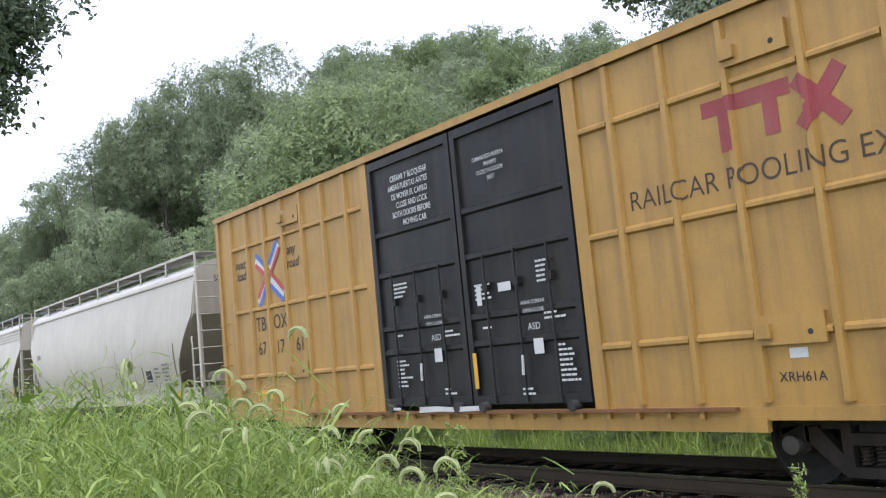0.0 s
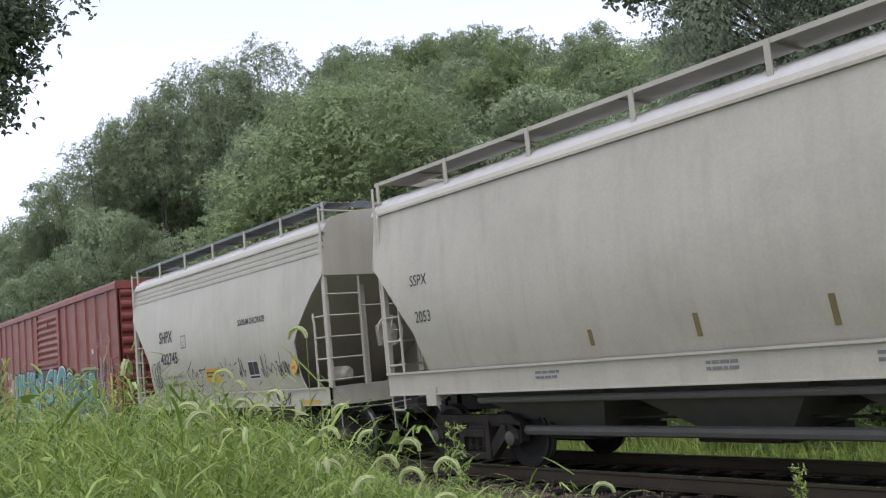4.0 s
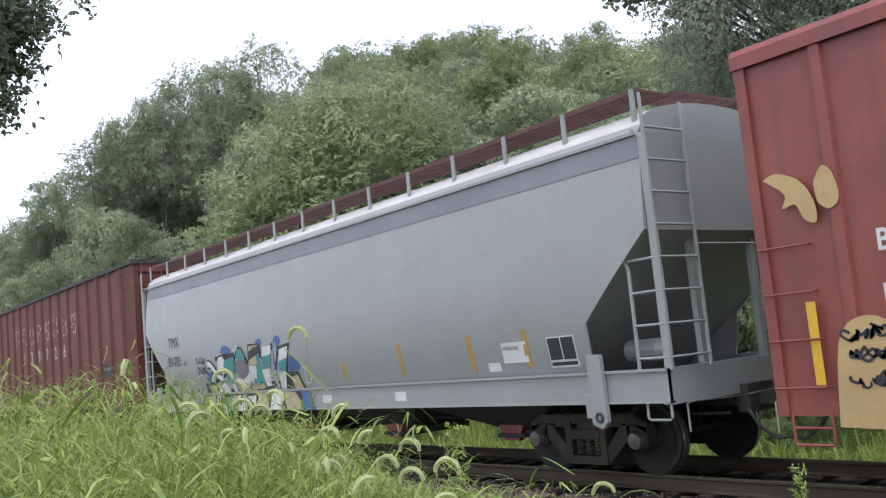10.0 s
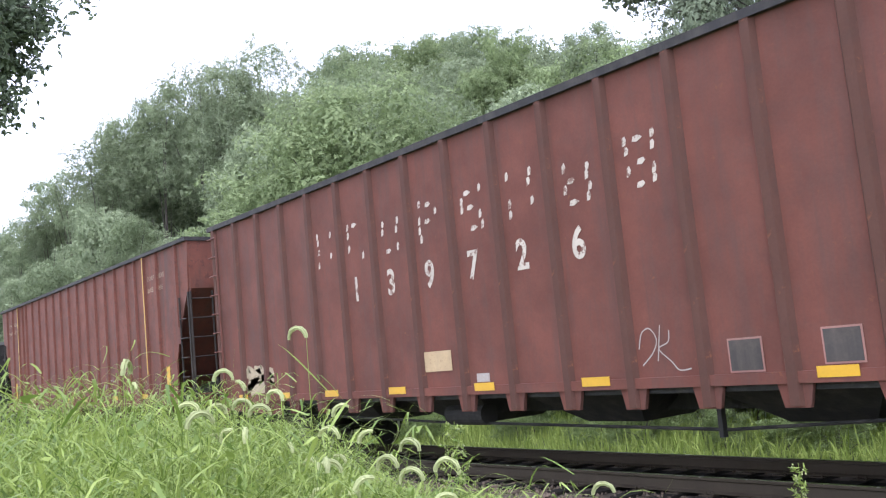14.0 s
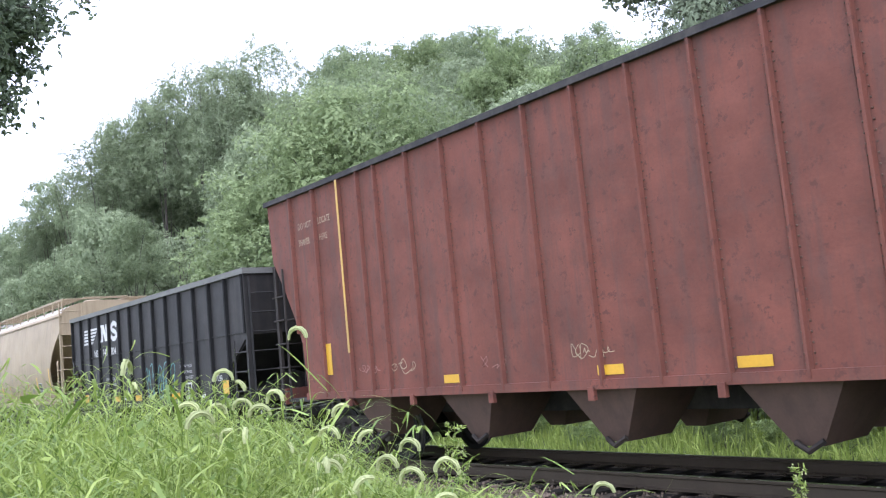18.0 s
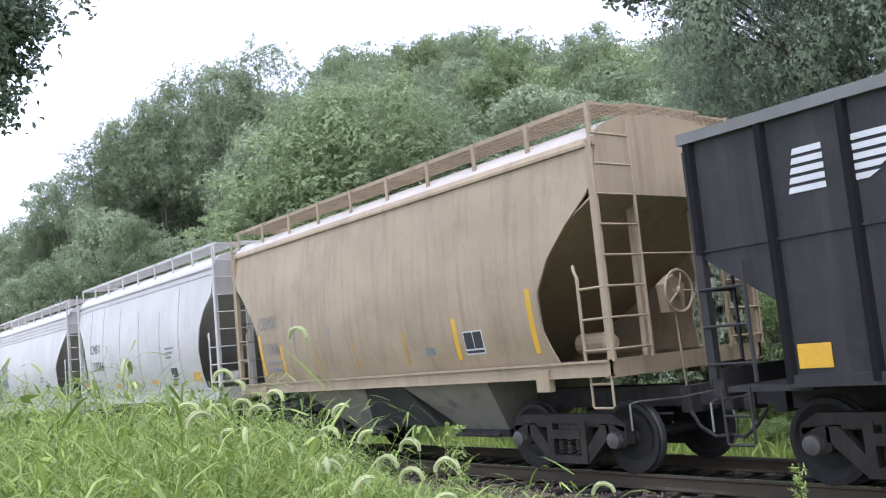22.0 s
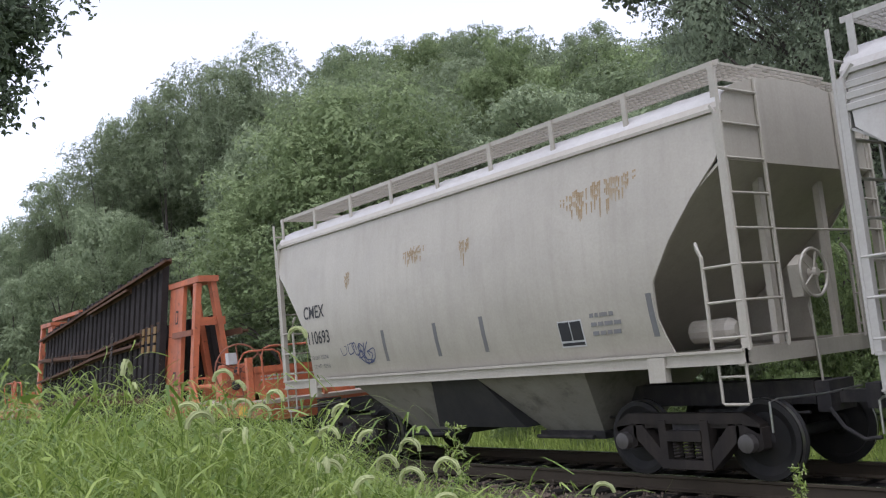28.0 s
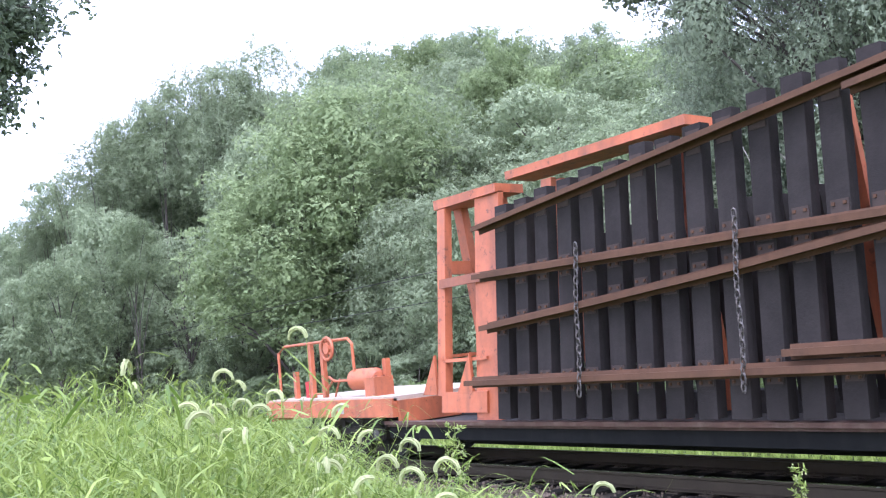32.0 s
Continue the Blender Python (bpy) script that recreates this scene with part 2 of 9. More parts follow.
M_BROWN2 = paint("oxide_red_worn_paint", (0.162, 0.056, 0.038), 0.7, spec=0.3, dirt=(0.085, 0.046, 0.037), dirty=0.8, spots=0.62, rust=(0.085, 0.036, 0.026), streak=0.9, vary=0.24)
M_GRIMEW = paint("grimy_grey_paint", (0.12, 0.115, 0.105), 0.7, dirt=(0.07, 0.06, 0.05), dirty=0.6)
M_DARKBAY = paint("black_bay_and_shade_paint", (0.03, 0.03, 0.03), 0.7, dirt=(0.08, 0.07, 0.06), dirty=0.4)
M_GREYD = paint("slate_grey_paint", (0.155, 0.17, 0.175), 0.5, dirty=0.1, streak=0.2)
M_RUSTWALK = paint("rusted_walkway", (0.10, 0.045, 0.04), 0.8, dirty=0.3)
M_SEAM = paint("seam_dirt", (0.22, 0.21, 0.19), 0.7, dirty=0.4)
M_FADED = paint("faded_black_marking", (0.16, 0.16, 0.155), 0.7, dirty=0.3)
M_OLIVE = paint("olive_marking", (0.16, 0.12, 0.04), 0.7, dirty=0.3)
M_OCHRE = paint("ochre_marking", (0.36, 0.22, 0.05), 0.6, dirty=0.3)
M_AMBER = paint("dull_amber", (0.50, 0.30, 0.05), 0.5, dirty=0.4)
M_CHALK = paint("chalky_white", (0.38, 0.35, 0.31), 0.8, dirt=(0.25, 0.1, 0.08), dirty=0.5)
M_CHALKRED = paint("pale_worn_red", (0.32, 0.16, 0.13), 0.8, dirty=0.4)
M_SMEAR = paint("thin_white_overspray", (0.36, 0.27, 0.25), 0.8, dirt=(0.25, 0.10, 0.085), dirty=0.8, streak=1.0)
M_GTEAL = paint("spray_teal", (0.035, 0.22, 0.22), 0.5, dirty=0.2)
M_GTEAL2 = paint("spray_pale_teal", (0.20, 0.31, 0.335), 0.5, dirty=0.35, vary=0.3)
M_GBLUE = paint("spray_blue", (0.03, 0.085, 0.24), 0.5, dirty=0.15)
M_GBLUE2 = paint("spray_deep_teal", (0.02, 0.12, 0.16), 0.5, dirty=0.2)
M_GTEAL3 = paint("spray_sea_green", (0.10, 0.30, 0.29), 0.5, dirty=0.2)
M_SBLUE = paint("sign_blue", (0.055, 0.13, 0.40), 0.55, dirty=0.25)
M_SRED = paint("sign_red", (0.42, 0.05, 0.055), 0.55, dirty=0.25)
M_GEDGE = paint("spray_dark_brown", (0.05, 0.03, 0.035), 0.6, dirty=0.2)
M_GCREAM = paint("spray_cream", (0.42, 0.29, 0.12), 0.6, dirty=0.3)
M_FRED = paint("faded_red_marking", (0.27, 0.045, 0.045), 0.6, dirty=0.3)
M_FBLUE = paint("faded_blue_marking", (0.07, 0.085, 0.17), 0.6, dirty=0.3)
M_GTAN = paint("spray_tan", (0.40, 0.32, 0.20), 0.6, dirty=0.3)
M_GSLATE = paint("spray_slate_blue", (0.075, 0.15, 0.23), 0.55, dirty=0.3, vary=0.25)
M_GBRIGHT = paint("spray_bright_green", (0.10, 0.42, 0.04), 0.5, dirty=0.1)
M_GLIME = paint("spray_lime", (0.24, 0.29, 0.12), 0.5, dirty=0.3)
M_GGREY = paint("spray_grey", (0.14, 0.12, 0.14), 0.6, dirty=0.2)
M_GRED = paint("red_marking", (0.45, 0.035, 0.035), 0.5, dirty=0.2)
M_RUSTSTAIN = paint("rust_stain", (0.33, 0.235, 0.125), 0.8, dirt=(0.38, 0.33, 0.25), dirty=0.8, scale=4)
M_PANEL = paint("dull_dark_panel", (0.07, 0.062, 0.056), 0.8, dirty=0.3, spec=0.2)
M_TANWORN = paint("worn_tan_paint", (0.50, 0.36, 0.20), 0.8, dirty=0.3, streak=0.6, scale=2.5, spots=0.5, rust=(0.16, 0.06, 0.04))
M_BROWNTEXT = paint("faded_dark_brown_marking", (0.05, 0.033, 0.022), 0.7, dirt=(0.15, 0.09, 0.04), dirty=0.3)
M_RUSTORANGE = paint("rusty_orange_paint", (0.24, 0.085, 0.045), 0.7, dirt=(0.09, 0.045, 0.03), dirty=0.6)
M_WORNWHITE = paint("worn_stencil_white", (0.56, 0.49, 0.40), 0.8, dirty=0.2, streak=0, scale=2.2, spots=0.78, rust=(0.128, 0.045, 0.032))
M_BEARING = paint("bearing_steel", (0.12, 0.11, 0.10), 0.5, 0.4, dirt=(0.05, 0.042, 0.035), dirty=0.5)
M_DULLRED = paint("dull_red_gate", (0.22, 0.05, 0.045), 0.6, dirty=0.4)
M_RUSTSILL = paint("rusted_sill", (0.075, 0.034, 0.02), 0.75, dirty=0.4, spots=0.3)
M_RUSTRAIL = paint("brown_rail_rust", (0.098, 0.05, 0.028), 0.8, spec=0.2, dirt=(0.04, 0.024, 0.017), dirty=0.6)
M_RUSTPLATE = paint("plate_rust", (0.058, 0.042, 0.034), 0.8, spec=0.2, dirt=(0.03, 0.022, 0.018), dirty=0.7)
M_TIE2 = paint("weathered_dark_tie", (0.031, 0.026, 0.024), 0.9, spec=0.2, dirt=(0.016, 0.013, 0.012), dirty=0.7, bump=0.4, vary=0.3)
M_WORNTAG = paint("worn_yellow_tag", (0.22, 0.125, 0.03), 0.7, dirt=(0.06, 0.035, 0.02), dirty=0.8)
M_CHAIN = paint("chain_steel", (0.09, 0.082, 0.075), 0.5, 0.6, dirty=0.3)
M_PLANK = paint("pale_deck_boards", (0.42, 0.36, 0.29), 0.8, dirt=(0.3, 0.12, 0.06), dirty=0.4)

# ---- ground: one sheet, with the ballast bed, the near bank and the hillside ----
def height(x, y):
    """The ground's height: the ballast bed, the weedy bank on the near side, the hill on the far side."""
    off = abs(y - TRACK_Y)
    bed = -0.24 - 0.42 * min(1, max(0, (off - 1.65) / 1.1))
    bank = 0.0
    if y < 7.2:
        k = min(1, max(0, (7.2 - y) / 4.6))
        k = k * k * (3 - 2 * k)
        left = min(1, max(0, (-x - 0.9 * y + 0.6) / 3.2))
        bank = k * (0.98 + 0.34 * left)
    hill = 0.0
    if y > 24:
        hill = (min(y, 95) - 24) * 0.30
        hill *= 1.0 if x > -60 else max(0.35, 1 + (x + 60) / 180)
    rough = 0.05 * noise.noise(Vector((x * 0.8, y * 0.8, 0))) if off > 3 else 0
    return bed + bank + hill + rough


def ground_sheet():
    g = Geo()
    xs = [-3000, -1500, -800, -500, -350, -260] + [-200 + 8 * i for i in range(18)] + [-56 + 2 * i for i in range(20)] + [-16 + 0.5 * i for i in range(56)] + [12, 16, 24, 40, 70, 120, 250, 600, 1500, 3000]
    ys = [-3000, -1200, -400, -150, -60, -25, -12, -6] + [-4 + 0.5 * i for i in range(26)] + [9.06, 9.55, 10.05, 10.57] + [11 + 0.5 * i for i in range(12)] + [17.5 + 1.5 * i for i in range(12)] + [36, 40, 46, 54, 64, 76, 90, 110, 140, 200, 400, 900, 3000]
    vs = [(x, y, height(x, y)) for y in ys for x in xs]
    n = len(xs)
    fs = [(j * n + i, j * n + i + 1, (j + 1) * n + i + 1, (j + 1) * n + i) for j in range(len(ys) - 1) for i in range(n - 1)]
    g.add(vs, fs)
    for k, f in enumerate(g.f):
        y = sum(g.v[i][1] for i in f) / 4
        off = abs(y - TRACK_Y)
        # 2: strip between the rails, coloured dark for the shade under the train
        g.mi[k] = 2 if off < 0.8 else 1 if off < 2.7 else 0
    return solid("ground", g, [M_EARTH, M_SOIL, M_SHADEBED], "grassy ground with a gravel bed under the track", "ground", kind="structure", smooth=True)


ground_sheet()


def rails():
    prof = [(-0.076, -0.18), (0.076, -0.18), (0.076, -0.168), (0.012, -0.150), (0.009, -0.045), (0.036, -0.032), (0.036, -0.004), (0.030, 0.0), (-0.030, 0.0), (-0.036, -0.004), (-0.036, -0.032), (-0.009, -0.045), (-0.012, -0.150), (-0.076, -0.168)]
    for y, lab in ((NEAR_RAIL, "rusty steel running rail with a polished head"), (FAR_RAIL, "steel running rail with a bright head")):
        g = Geo()
        g.prism([(y + a, b) for a, b in prof], "x", -400, 120)
        g.m = 1
        g.box(-400, 120, y - 0.029, y + 0.029, 0.0, 0.003)
        solid("rail", g, [M_RAIL, M_RAILTOP], lab, "rail", "rails of the track", "structure")


rails()


def ties():
    g = Geo()
    g.hexa([(-0.115, -1.3, -0.34), (0.115, -1.3, -0.34), (0.115, 1.3, -0.34), (-0.115, 1.3, -0.34), (-0.11, -1.29, -0.195), (0.11, -1.29, -0.195), (0.11, 1.29, -0.195), (-0.11, 1.29, -0.195)])
    me = g.mesh("crosstie", M_TIE)
    pl = Geo()
    pl.box(-0.09, 0.09, -0.17, 0.17, -0.195, -0.181)
    for a in (-0.05, 0.05):
        for b in (-0.1, 0.1):
            pl.box(a - 0.01, a + 0.01, b - 0.012, b + 0.012, -0.181, -0.15)
    plate = pl.mesh("tie_plate", M_RAIL)
    rnd = random.Random(4)
    x = -46.0
    while x < 6:
        ob = solid("crosstie", me, None, "dark creosoted timber crosstie in gravel", "crosstie", "crossties under the rails")
        ob.matrix_basis = pose(x + rnd.uniform(-0.03, 0.03), TRACK_Y + rnd.uniform(-0.05, 0.05), rnd.uniform(-0.012, 0.0), 0, 0, rnd.uniform(-1.2, 1.2))
        for y in (-0.755, 0.755):
            part("tie_plate", plate, None, ob, at=pose(0, y, 0))
        x += 0.52


ties()

# ---- the train: shared parts ----
CARS, WHEELS = [], []
W_SIDE = 1.575           # half width over the sides


def car(name, label, left, right):
    """A car's base on the rails, half way between its ends. CARS keeps where it stands at the start."""
    ob = thing(name, label, "railway car", pose((left + right) / 2, TRACK_Y, 0), "cars of the train")
    CARS.append((ob, (left + right) / 2))
    return ob, (right - left) / 2


def flat(z):
    return -W_SIDE


def wheel_mesh():
    g = Geo()
    for s in (-1, 1):
        prof = [(-0.062, 0.0), (-0.062, 0.10), (-0.03, 0.13), (-0.005, 0.30), (-0.05, 0.385), (-0.06, 0.395), (-0.055, 0.452), (0.03, 0.457), (0.045, 0.482), (0.062, 0.484), (0.068, 0.40), (0.03, 0.37), (0.03, 0.30), (0.03, 0.14), (0.062, 0.11), (0.062, 0.0)]
        g.m = 0
        g.lathe([(a if s < 0 else -a, r) for a, r in prof], (0, s * 0.765, 0), "y", 28)
        g.m = 1
        g.loft([[(0.4585 * math.cos(k * math.pi / 14), s * 0.765 + a, 0.4585 * math.sin(k * math.pi / 14)) for k in range(28)] for a in (-0.03, 0.025)], False)
    g.m = 0
    g.lathe([(-1.0, 0.07), (1.0, 0.07)], (0, 0, 0), "y", 12)
    return g.mesh("wheelset", [M_WHEEL, M_BRIGHT], True)


def side_frame_mesh():
    g = Geo()
    y0, y1 = -0.075, 0.075
    g.prism([(-1.02, 0.55), (-0.80, 0.66), (0.80, 0.66), (1.02, 0.55), (1.04, 0.66), (0.84, 0.78), (-0.84, 0.78), (-1.04, 0.66)], "y", y0, y1)
    for s in (-1, 1):
        g.prism([(s * 0.98, 0.36), (s * 1.05, 0.40), (s * 1.05, 0.62), (s * 0.72, 0.66), (s * 0.72, 0.40), (s * 0.80, 0.36)], "y", y0, y1)
        g.prism([(s * 0.76, 0.50), (s * 0.76, 0.64), (s * 0.62, 0.64), (s * 0.28, 0.27), (s * 0.28, 0.14), (s * 0.36, 0.14)], "y", y0, y1)
        g.box(min(s * 0.25, s * 0.36), max(s * 0.25, s * 0.36), y0 - 0.015, y1, 0.20, 0.70)
        g.box(min(s * 0.30, s * 0.60), max(s * 0.30, s * 0.60), y0 + 0.03, y1 - 0.03, 0.61, 0.68)
    g.box(-0.36, 0.36, y0 - 0.02, y1 + 0.02, 0.14, 0.245)
    g.box(-0.26, 0.26, y0 - 0.03, y1 + 0.10, 0.46, 0.58)
    return g.mesh("side_frame", M_TRUCK)


def spring_mesh():
    g = Geo()
    n = 46
    g.tube([(0.052 * math.cos(k * 0.78), 0.052 * math.sin(k * 0.78), 0.245 + 0.215 * k / n) for k in range(n + 1)], 0.017, 5)
    return g.mesh("spring", M_TRUCK, True)


SHARED = {"wheelset": wheel_mesh(), "side_frame": side_frame_mesh(), "spring": spring_mesh(),
          "bolster": Geo().box(-0.20, 0.20, -1.02, 1.02, 0.46, 0.66).box(-0.35, 0.35, -0.3, 0.3, 0.60, 0.74).mesh("truck", M_DARK),
          "bearing": Geo().lathe([(-0.10, 0.0), (-0.10, 0.055), (-0.085, 0.10), (-0.06, 0.105), (0.04, 0.105), (0.04, 0.0)], (0, 0, 0), "y", 14).mesh("bearing_cap", M_BEARING, True)}


def truck(ob, x):
    t = part("truck", SHARED["bolster"], None, ob, "four-wheeled dark steel truck", pose(x, 0, 0))
    for s in (-1, 1):
        part("side_frame", SHARED["side_frame"], None, t, at=pose(0, s * 1.0, 0, 0, 0, 0 if s < 0 else 180))
        for k in (-0.16, 0.0, 0.16):
            part("spring", SHARED["spring"], None, t, at=pose(k, s * 1.0, 0))
        for k in (-0.889, 0.889):
            part("bearing_cap", SHARED["bearing"], None, t, at=pose(k, s * 1.08, 0.457, 0, 0, 0 if s < 0 else 180))
    for k in (-0.889, 0.889):
        w = part("wheelset", SHARED["wheelset"], None, t, "steel wheels on an axle with bright treads", pose(k, 0, 0.457))
        WHEELS.append((w, k))


def running_gear(ob, h, centres, mat, sill=(0.74, 1.02), gap=0.62):
    """Trucks, centre sill, couplers with their levers and air hoses, the brake gear."""
    for x in centres:
        truck(ob, x)
    part("center_sill", Geo().box(-h + 0.1, h - 0.1, -0.2, 0.2, *sill), M_DARK, ob)
    for s in (-1, 1):
        g = Geo()
        x0, x1 = s * (h - 0.1), s * (h + gap)
        g.box(min(x0, x1), max(x0, x1), -0.07, 0.07, 0.78, 0.92)
        g.prism([(x1 - s * 0.16, -0.13), (x1, -0.12), (x1 + s * 0.05, 0.02), (x1 - s * 0.02, 0.15), (x1 - s * 0.16, 0.13)], "z", 0.72, 0.99)
        g.box(min(s * (h - 0.05), s * (h + 0.12)), max(s * (h - 0.05), s * (h + 0.12)), -0.26, 0.26, 0.70, 1.04)
        part("coupler", g, M_DARK, ob)
        part("uncoupling_lever", Geo().tube([(s * (h + 0.12), -1.42, 0.62), (s * (h + 0.12), -1.42, 0.93), (s * (h + 0.14), -1.30, 0.95), (s * (h + 0.25), -0.6, 0.93), (s * (h + 0.42), -0.12, 0.97)], 0.013, 6), M_BRIGHT, ob, "bright bent steel uncoupling lever")
        part("air_hose", Geo().tube([(s * (h + 0.15), -0.35, 0.75), (s * (h + 0.3), -0.38, 0.55), (s * (h + 0.5), -0.36, 0.42), (s * (h + 0.68), -0.33, 0.44)], 0.024, 7), M_DARK, ob)


def bar_ladder(name, ob, stiles, rungs, r=0.017, mat=None, label=""):
    """A ladder: stiles as lines of points, rungs as pairs of points; each stile and each rung a mesh under it."""
    g = Geo()
    g.tube(stiles[0], r * 1.35, 5)
    lad = part(name, g, mat, ob, label)
    for s in stiles[1:]:
        part("stile", Geo().tube(s, r * 1.35, 5), mat, lad)
    for a, b in rungs:
        part("rung", Geo().tube([a, b], r, 6), mat, lad)
    return lad


def stirrup(ob, x, y, top, low, mat, w=0.34):
    part("stirrup_step", Geo().tube([(x - w / 2, y, top), (x - w / 2, y, low + 0.02), (x - w / 2 + 0.03, y, low), (x + w / 2 - 0.03, y, low), (x + w / 2, y, low + 0.02), (x + w / 2, y, top)], 0.017, 6).tube([(x - w / 2, y, (top + low) / 2), (x + w / 2, y, (top + low) / 2)], 0.015, 6), mat, ob)


def end_steps(ob, h, s, low, top, mat, rise=0.38, y=-1.53, across=0.72, side_top=2.62, inner=0.46):
    """On one end: the ladder up the end, the short ladder round the corner on the side, the step below the sill."""
    x = s * h
    zs = []
    z = low + 0.12
    while z < top - 0.05:
        zs.append(z)
        z += rise
    for e in (-1, 1):
        yy = -y * e
        bar_ladder("end_ladder", ob, [[(x, yy, low - 0.02), (x, yy, top)], [(x, yy - e * across, low - 0.02), (x, yy - e * across, top - 0.05)]], [((x, yy, q), (x, yy - e * across, q)) for q in zs], mat=mat)
        xi = x - s * inner
        bar_ladder("side_ladder", ob, [[(xi, yy, low - 0.02), (xi, yy, side_top - 0.12), (xi - s * 0.04, yy, side_top - 0.03), (xi - s * 0.08, yy - e * 0.03, side_top + 0.05)]], [((xi, yy, q), (x, yy, q)) for q in zs if q < side_top], mat=mat)
    stirrup(ob, x - s * 0.24, y, low, low - 0.58, mat)


def brake_wheel(ob, x, y, z, mat, r=0.27, s=1):
    g = Geo().ring((x, y, z), r, 0.02, "x", 22, 6)
    for k in range(5):
        a = 2 * math.pi * k / 5
        g.tube([(x, y, z), (x, y + r * math.cos(a), z + r * math.sin(a))], 0.013, 5)
    g.lathe([(-0.05, 0.0), (-0.05, 0.06), (0.05, 0.05), (0.05, 0.0)], (x, y, z), "x", 10)
    w = part("brake_wheel", g, mat, ob, "round spoked hand brake wheel")
    part("brake_housing", Geo().prism([(y - 0.16, z - 0.26), (y + 0.16, z - 0.26), (y + 0.20, z + 0.1), (y, z + 0.22), (y - 0.20, z + 0.1)], "x", x - s * 0.20, x - s * 0.06), mat, w)
    part("chain_rod", Geo().tube([(x - s * 0.1, y, z - 0.25), (x - s * 0.1, y + 0.05, 1.0)], 0.015, 6), mat, w)


def patch(name, ob, x0, x1, z0, z1, mat, surf=flat, lift=0.006, label=""):
    """A thin plate, sticker or painted field that follows the side."""
    n = max(1, int((z1 - z0) / 0.25))
    g = Geo()
    rings = []
    for i in range(n + 1):
        z = z0 + (z1 - z0) * i / n
        y = surf(z)
        rings.append([(x0, y - lift, z), (x1, y - lift, z), (x1, y - lift + 0.005, z), (x0, y - lift + 0.005, z)])
    g.loft(rings)
    return part(name, g, mat, ob, label)


def letters(text, ob, x, z, size, mat, surf=flat, wide=1.0, name="lettering", lift=0.007, slant=0.0, space=1.0, bold=0.0):
    """Words on the near side; x, z is the start of the baseline."""
    c = bpy.data.curves.new("words", "FONT")
    c.body, c.size, c.shear, c.space_character, c.resolution_u, c.offset = text, size, slant, space, 4, bold
    tmp = bpy.data.objects.new("words", c)
    scene.collection.objects.link(tmp)
    bpy.context.view_layer.update()
    me = bpy.data.meshes.new_from_object(tmp.evaluated_get(bpy.context.evaluated_depsgraph_get()))
    bpy.data.objects.remove(tmp)
    for v in me.vertices:
        px, pz = x + v.co.x * wide, z + v.co.y
        v.co = (px, surf(pz) - lift, pz)
    me.materials.clear()
    me.materials.append(mat)
    return part(name, me, None, ob)


def drape(ob, posts, flat_y, post_y, half):
    """Fold the painted shape ob over the upright posts: cut at their edges, then lay each piece on the sheet or on the post."""
    bm = bmesh.new()
    bm.from_mesh(ob.data)
    for p in posts:
        for e in (-half, -0.6 * half, 0.6 * half, half):
            bmesh.ops.bisect_plane(bm, geom=bm.verts[:] + bm.edges[:] + bm.faces[:], plane_co=(p + e, 0, 0), plane_no=(1, 0, 0))
    for v in bm.verts:
        d = min(abs(v.co.x - p) for p in posts)
        k = min(1.0, max(0.0, (half - d) / (0.4 * half)))
        v.co.y = flat_y + (post_y - flat_y) * k
    bm.to_mesh(ob.data)
    bm.free()
    return ob


def bars(ob, x, z, widths, height_, gap, mat, surf=flat, name="lettering", lift=0.007):
    """Small writing: rows of plain bars. widths holds a row of lengths for each line."""
    g = Geo()
    for i, row in enumerate(widths):
        q = x
        zz = z - i * (height_ + gap)
        for w in row:
            if w > 0:
                y = surf(zz + height_ / 2) - lift
                g.box(q, q + w, y, y + 0.004, zz, zz + height_)
            q += abs(w) + height_ * 0.5
    return tagged(part(name, g, mat, ob), kind="stuff")


def ribbon(g, pts, w, y, surf=None):
    """A painted stroke of the width w through the points (x, z), lying at y or on the surface with the lift y.
    Each further stroke of one mesh lies a hair above the last."""
    g.m = 0
    lift = 0.0003 * (len(g.f) % 12)
    n = len(pts)
    left, right = [], []
    for i in range(n):
        dx = pts[min(i + 1, n - 1)][0] - pts[max(i - 1, 0)][0]
        dz = pts[min(i + 1, n - 1)][1] - pts[max(i - 1, 0)][1]
        d = math.hypot(dx, dz) or 1e-6
        nx, nz = -dz / d * w / 2, dx / d * w / 2
        for out, q in ((left, 1), (right, -1)):
            x, z = pts[i][0] + q * nx, pts[i][1] + q * nz
            out.append((x, (y if surf is None else surf(z) - y) - lift, z))
    g.add(left + right, [(i, i + 1, n + i + 1, n + i) for i in range(n - 1)])
    return g


def smooth_line(pts, steps=5):
    """Points along a smooth curve through pts."""
    out = []
    for i in range(len(pts) - 1):
        p = [pts[max(i - 1, 0)], pts[i], pts[i + 1], pts[min(i + 2, len(pts) - 1)]]
        for k in range(steps):
            t = k / steps
            out.append(tuple(0.5 * (2 * p[1][j] + (p[2][j] - p[0][j]) * t + (2 * p[0][j] - 5 * p[1][j] + 4 * p[2][j] - p[3][j]) * t * t + (3 * p[1][j] - p[0][j] - 3 * p[2][j] + p[3][j]) * t ** 3) for j in range(2)))
    return out + [tuple(pts[-1])]


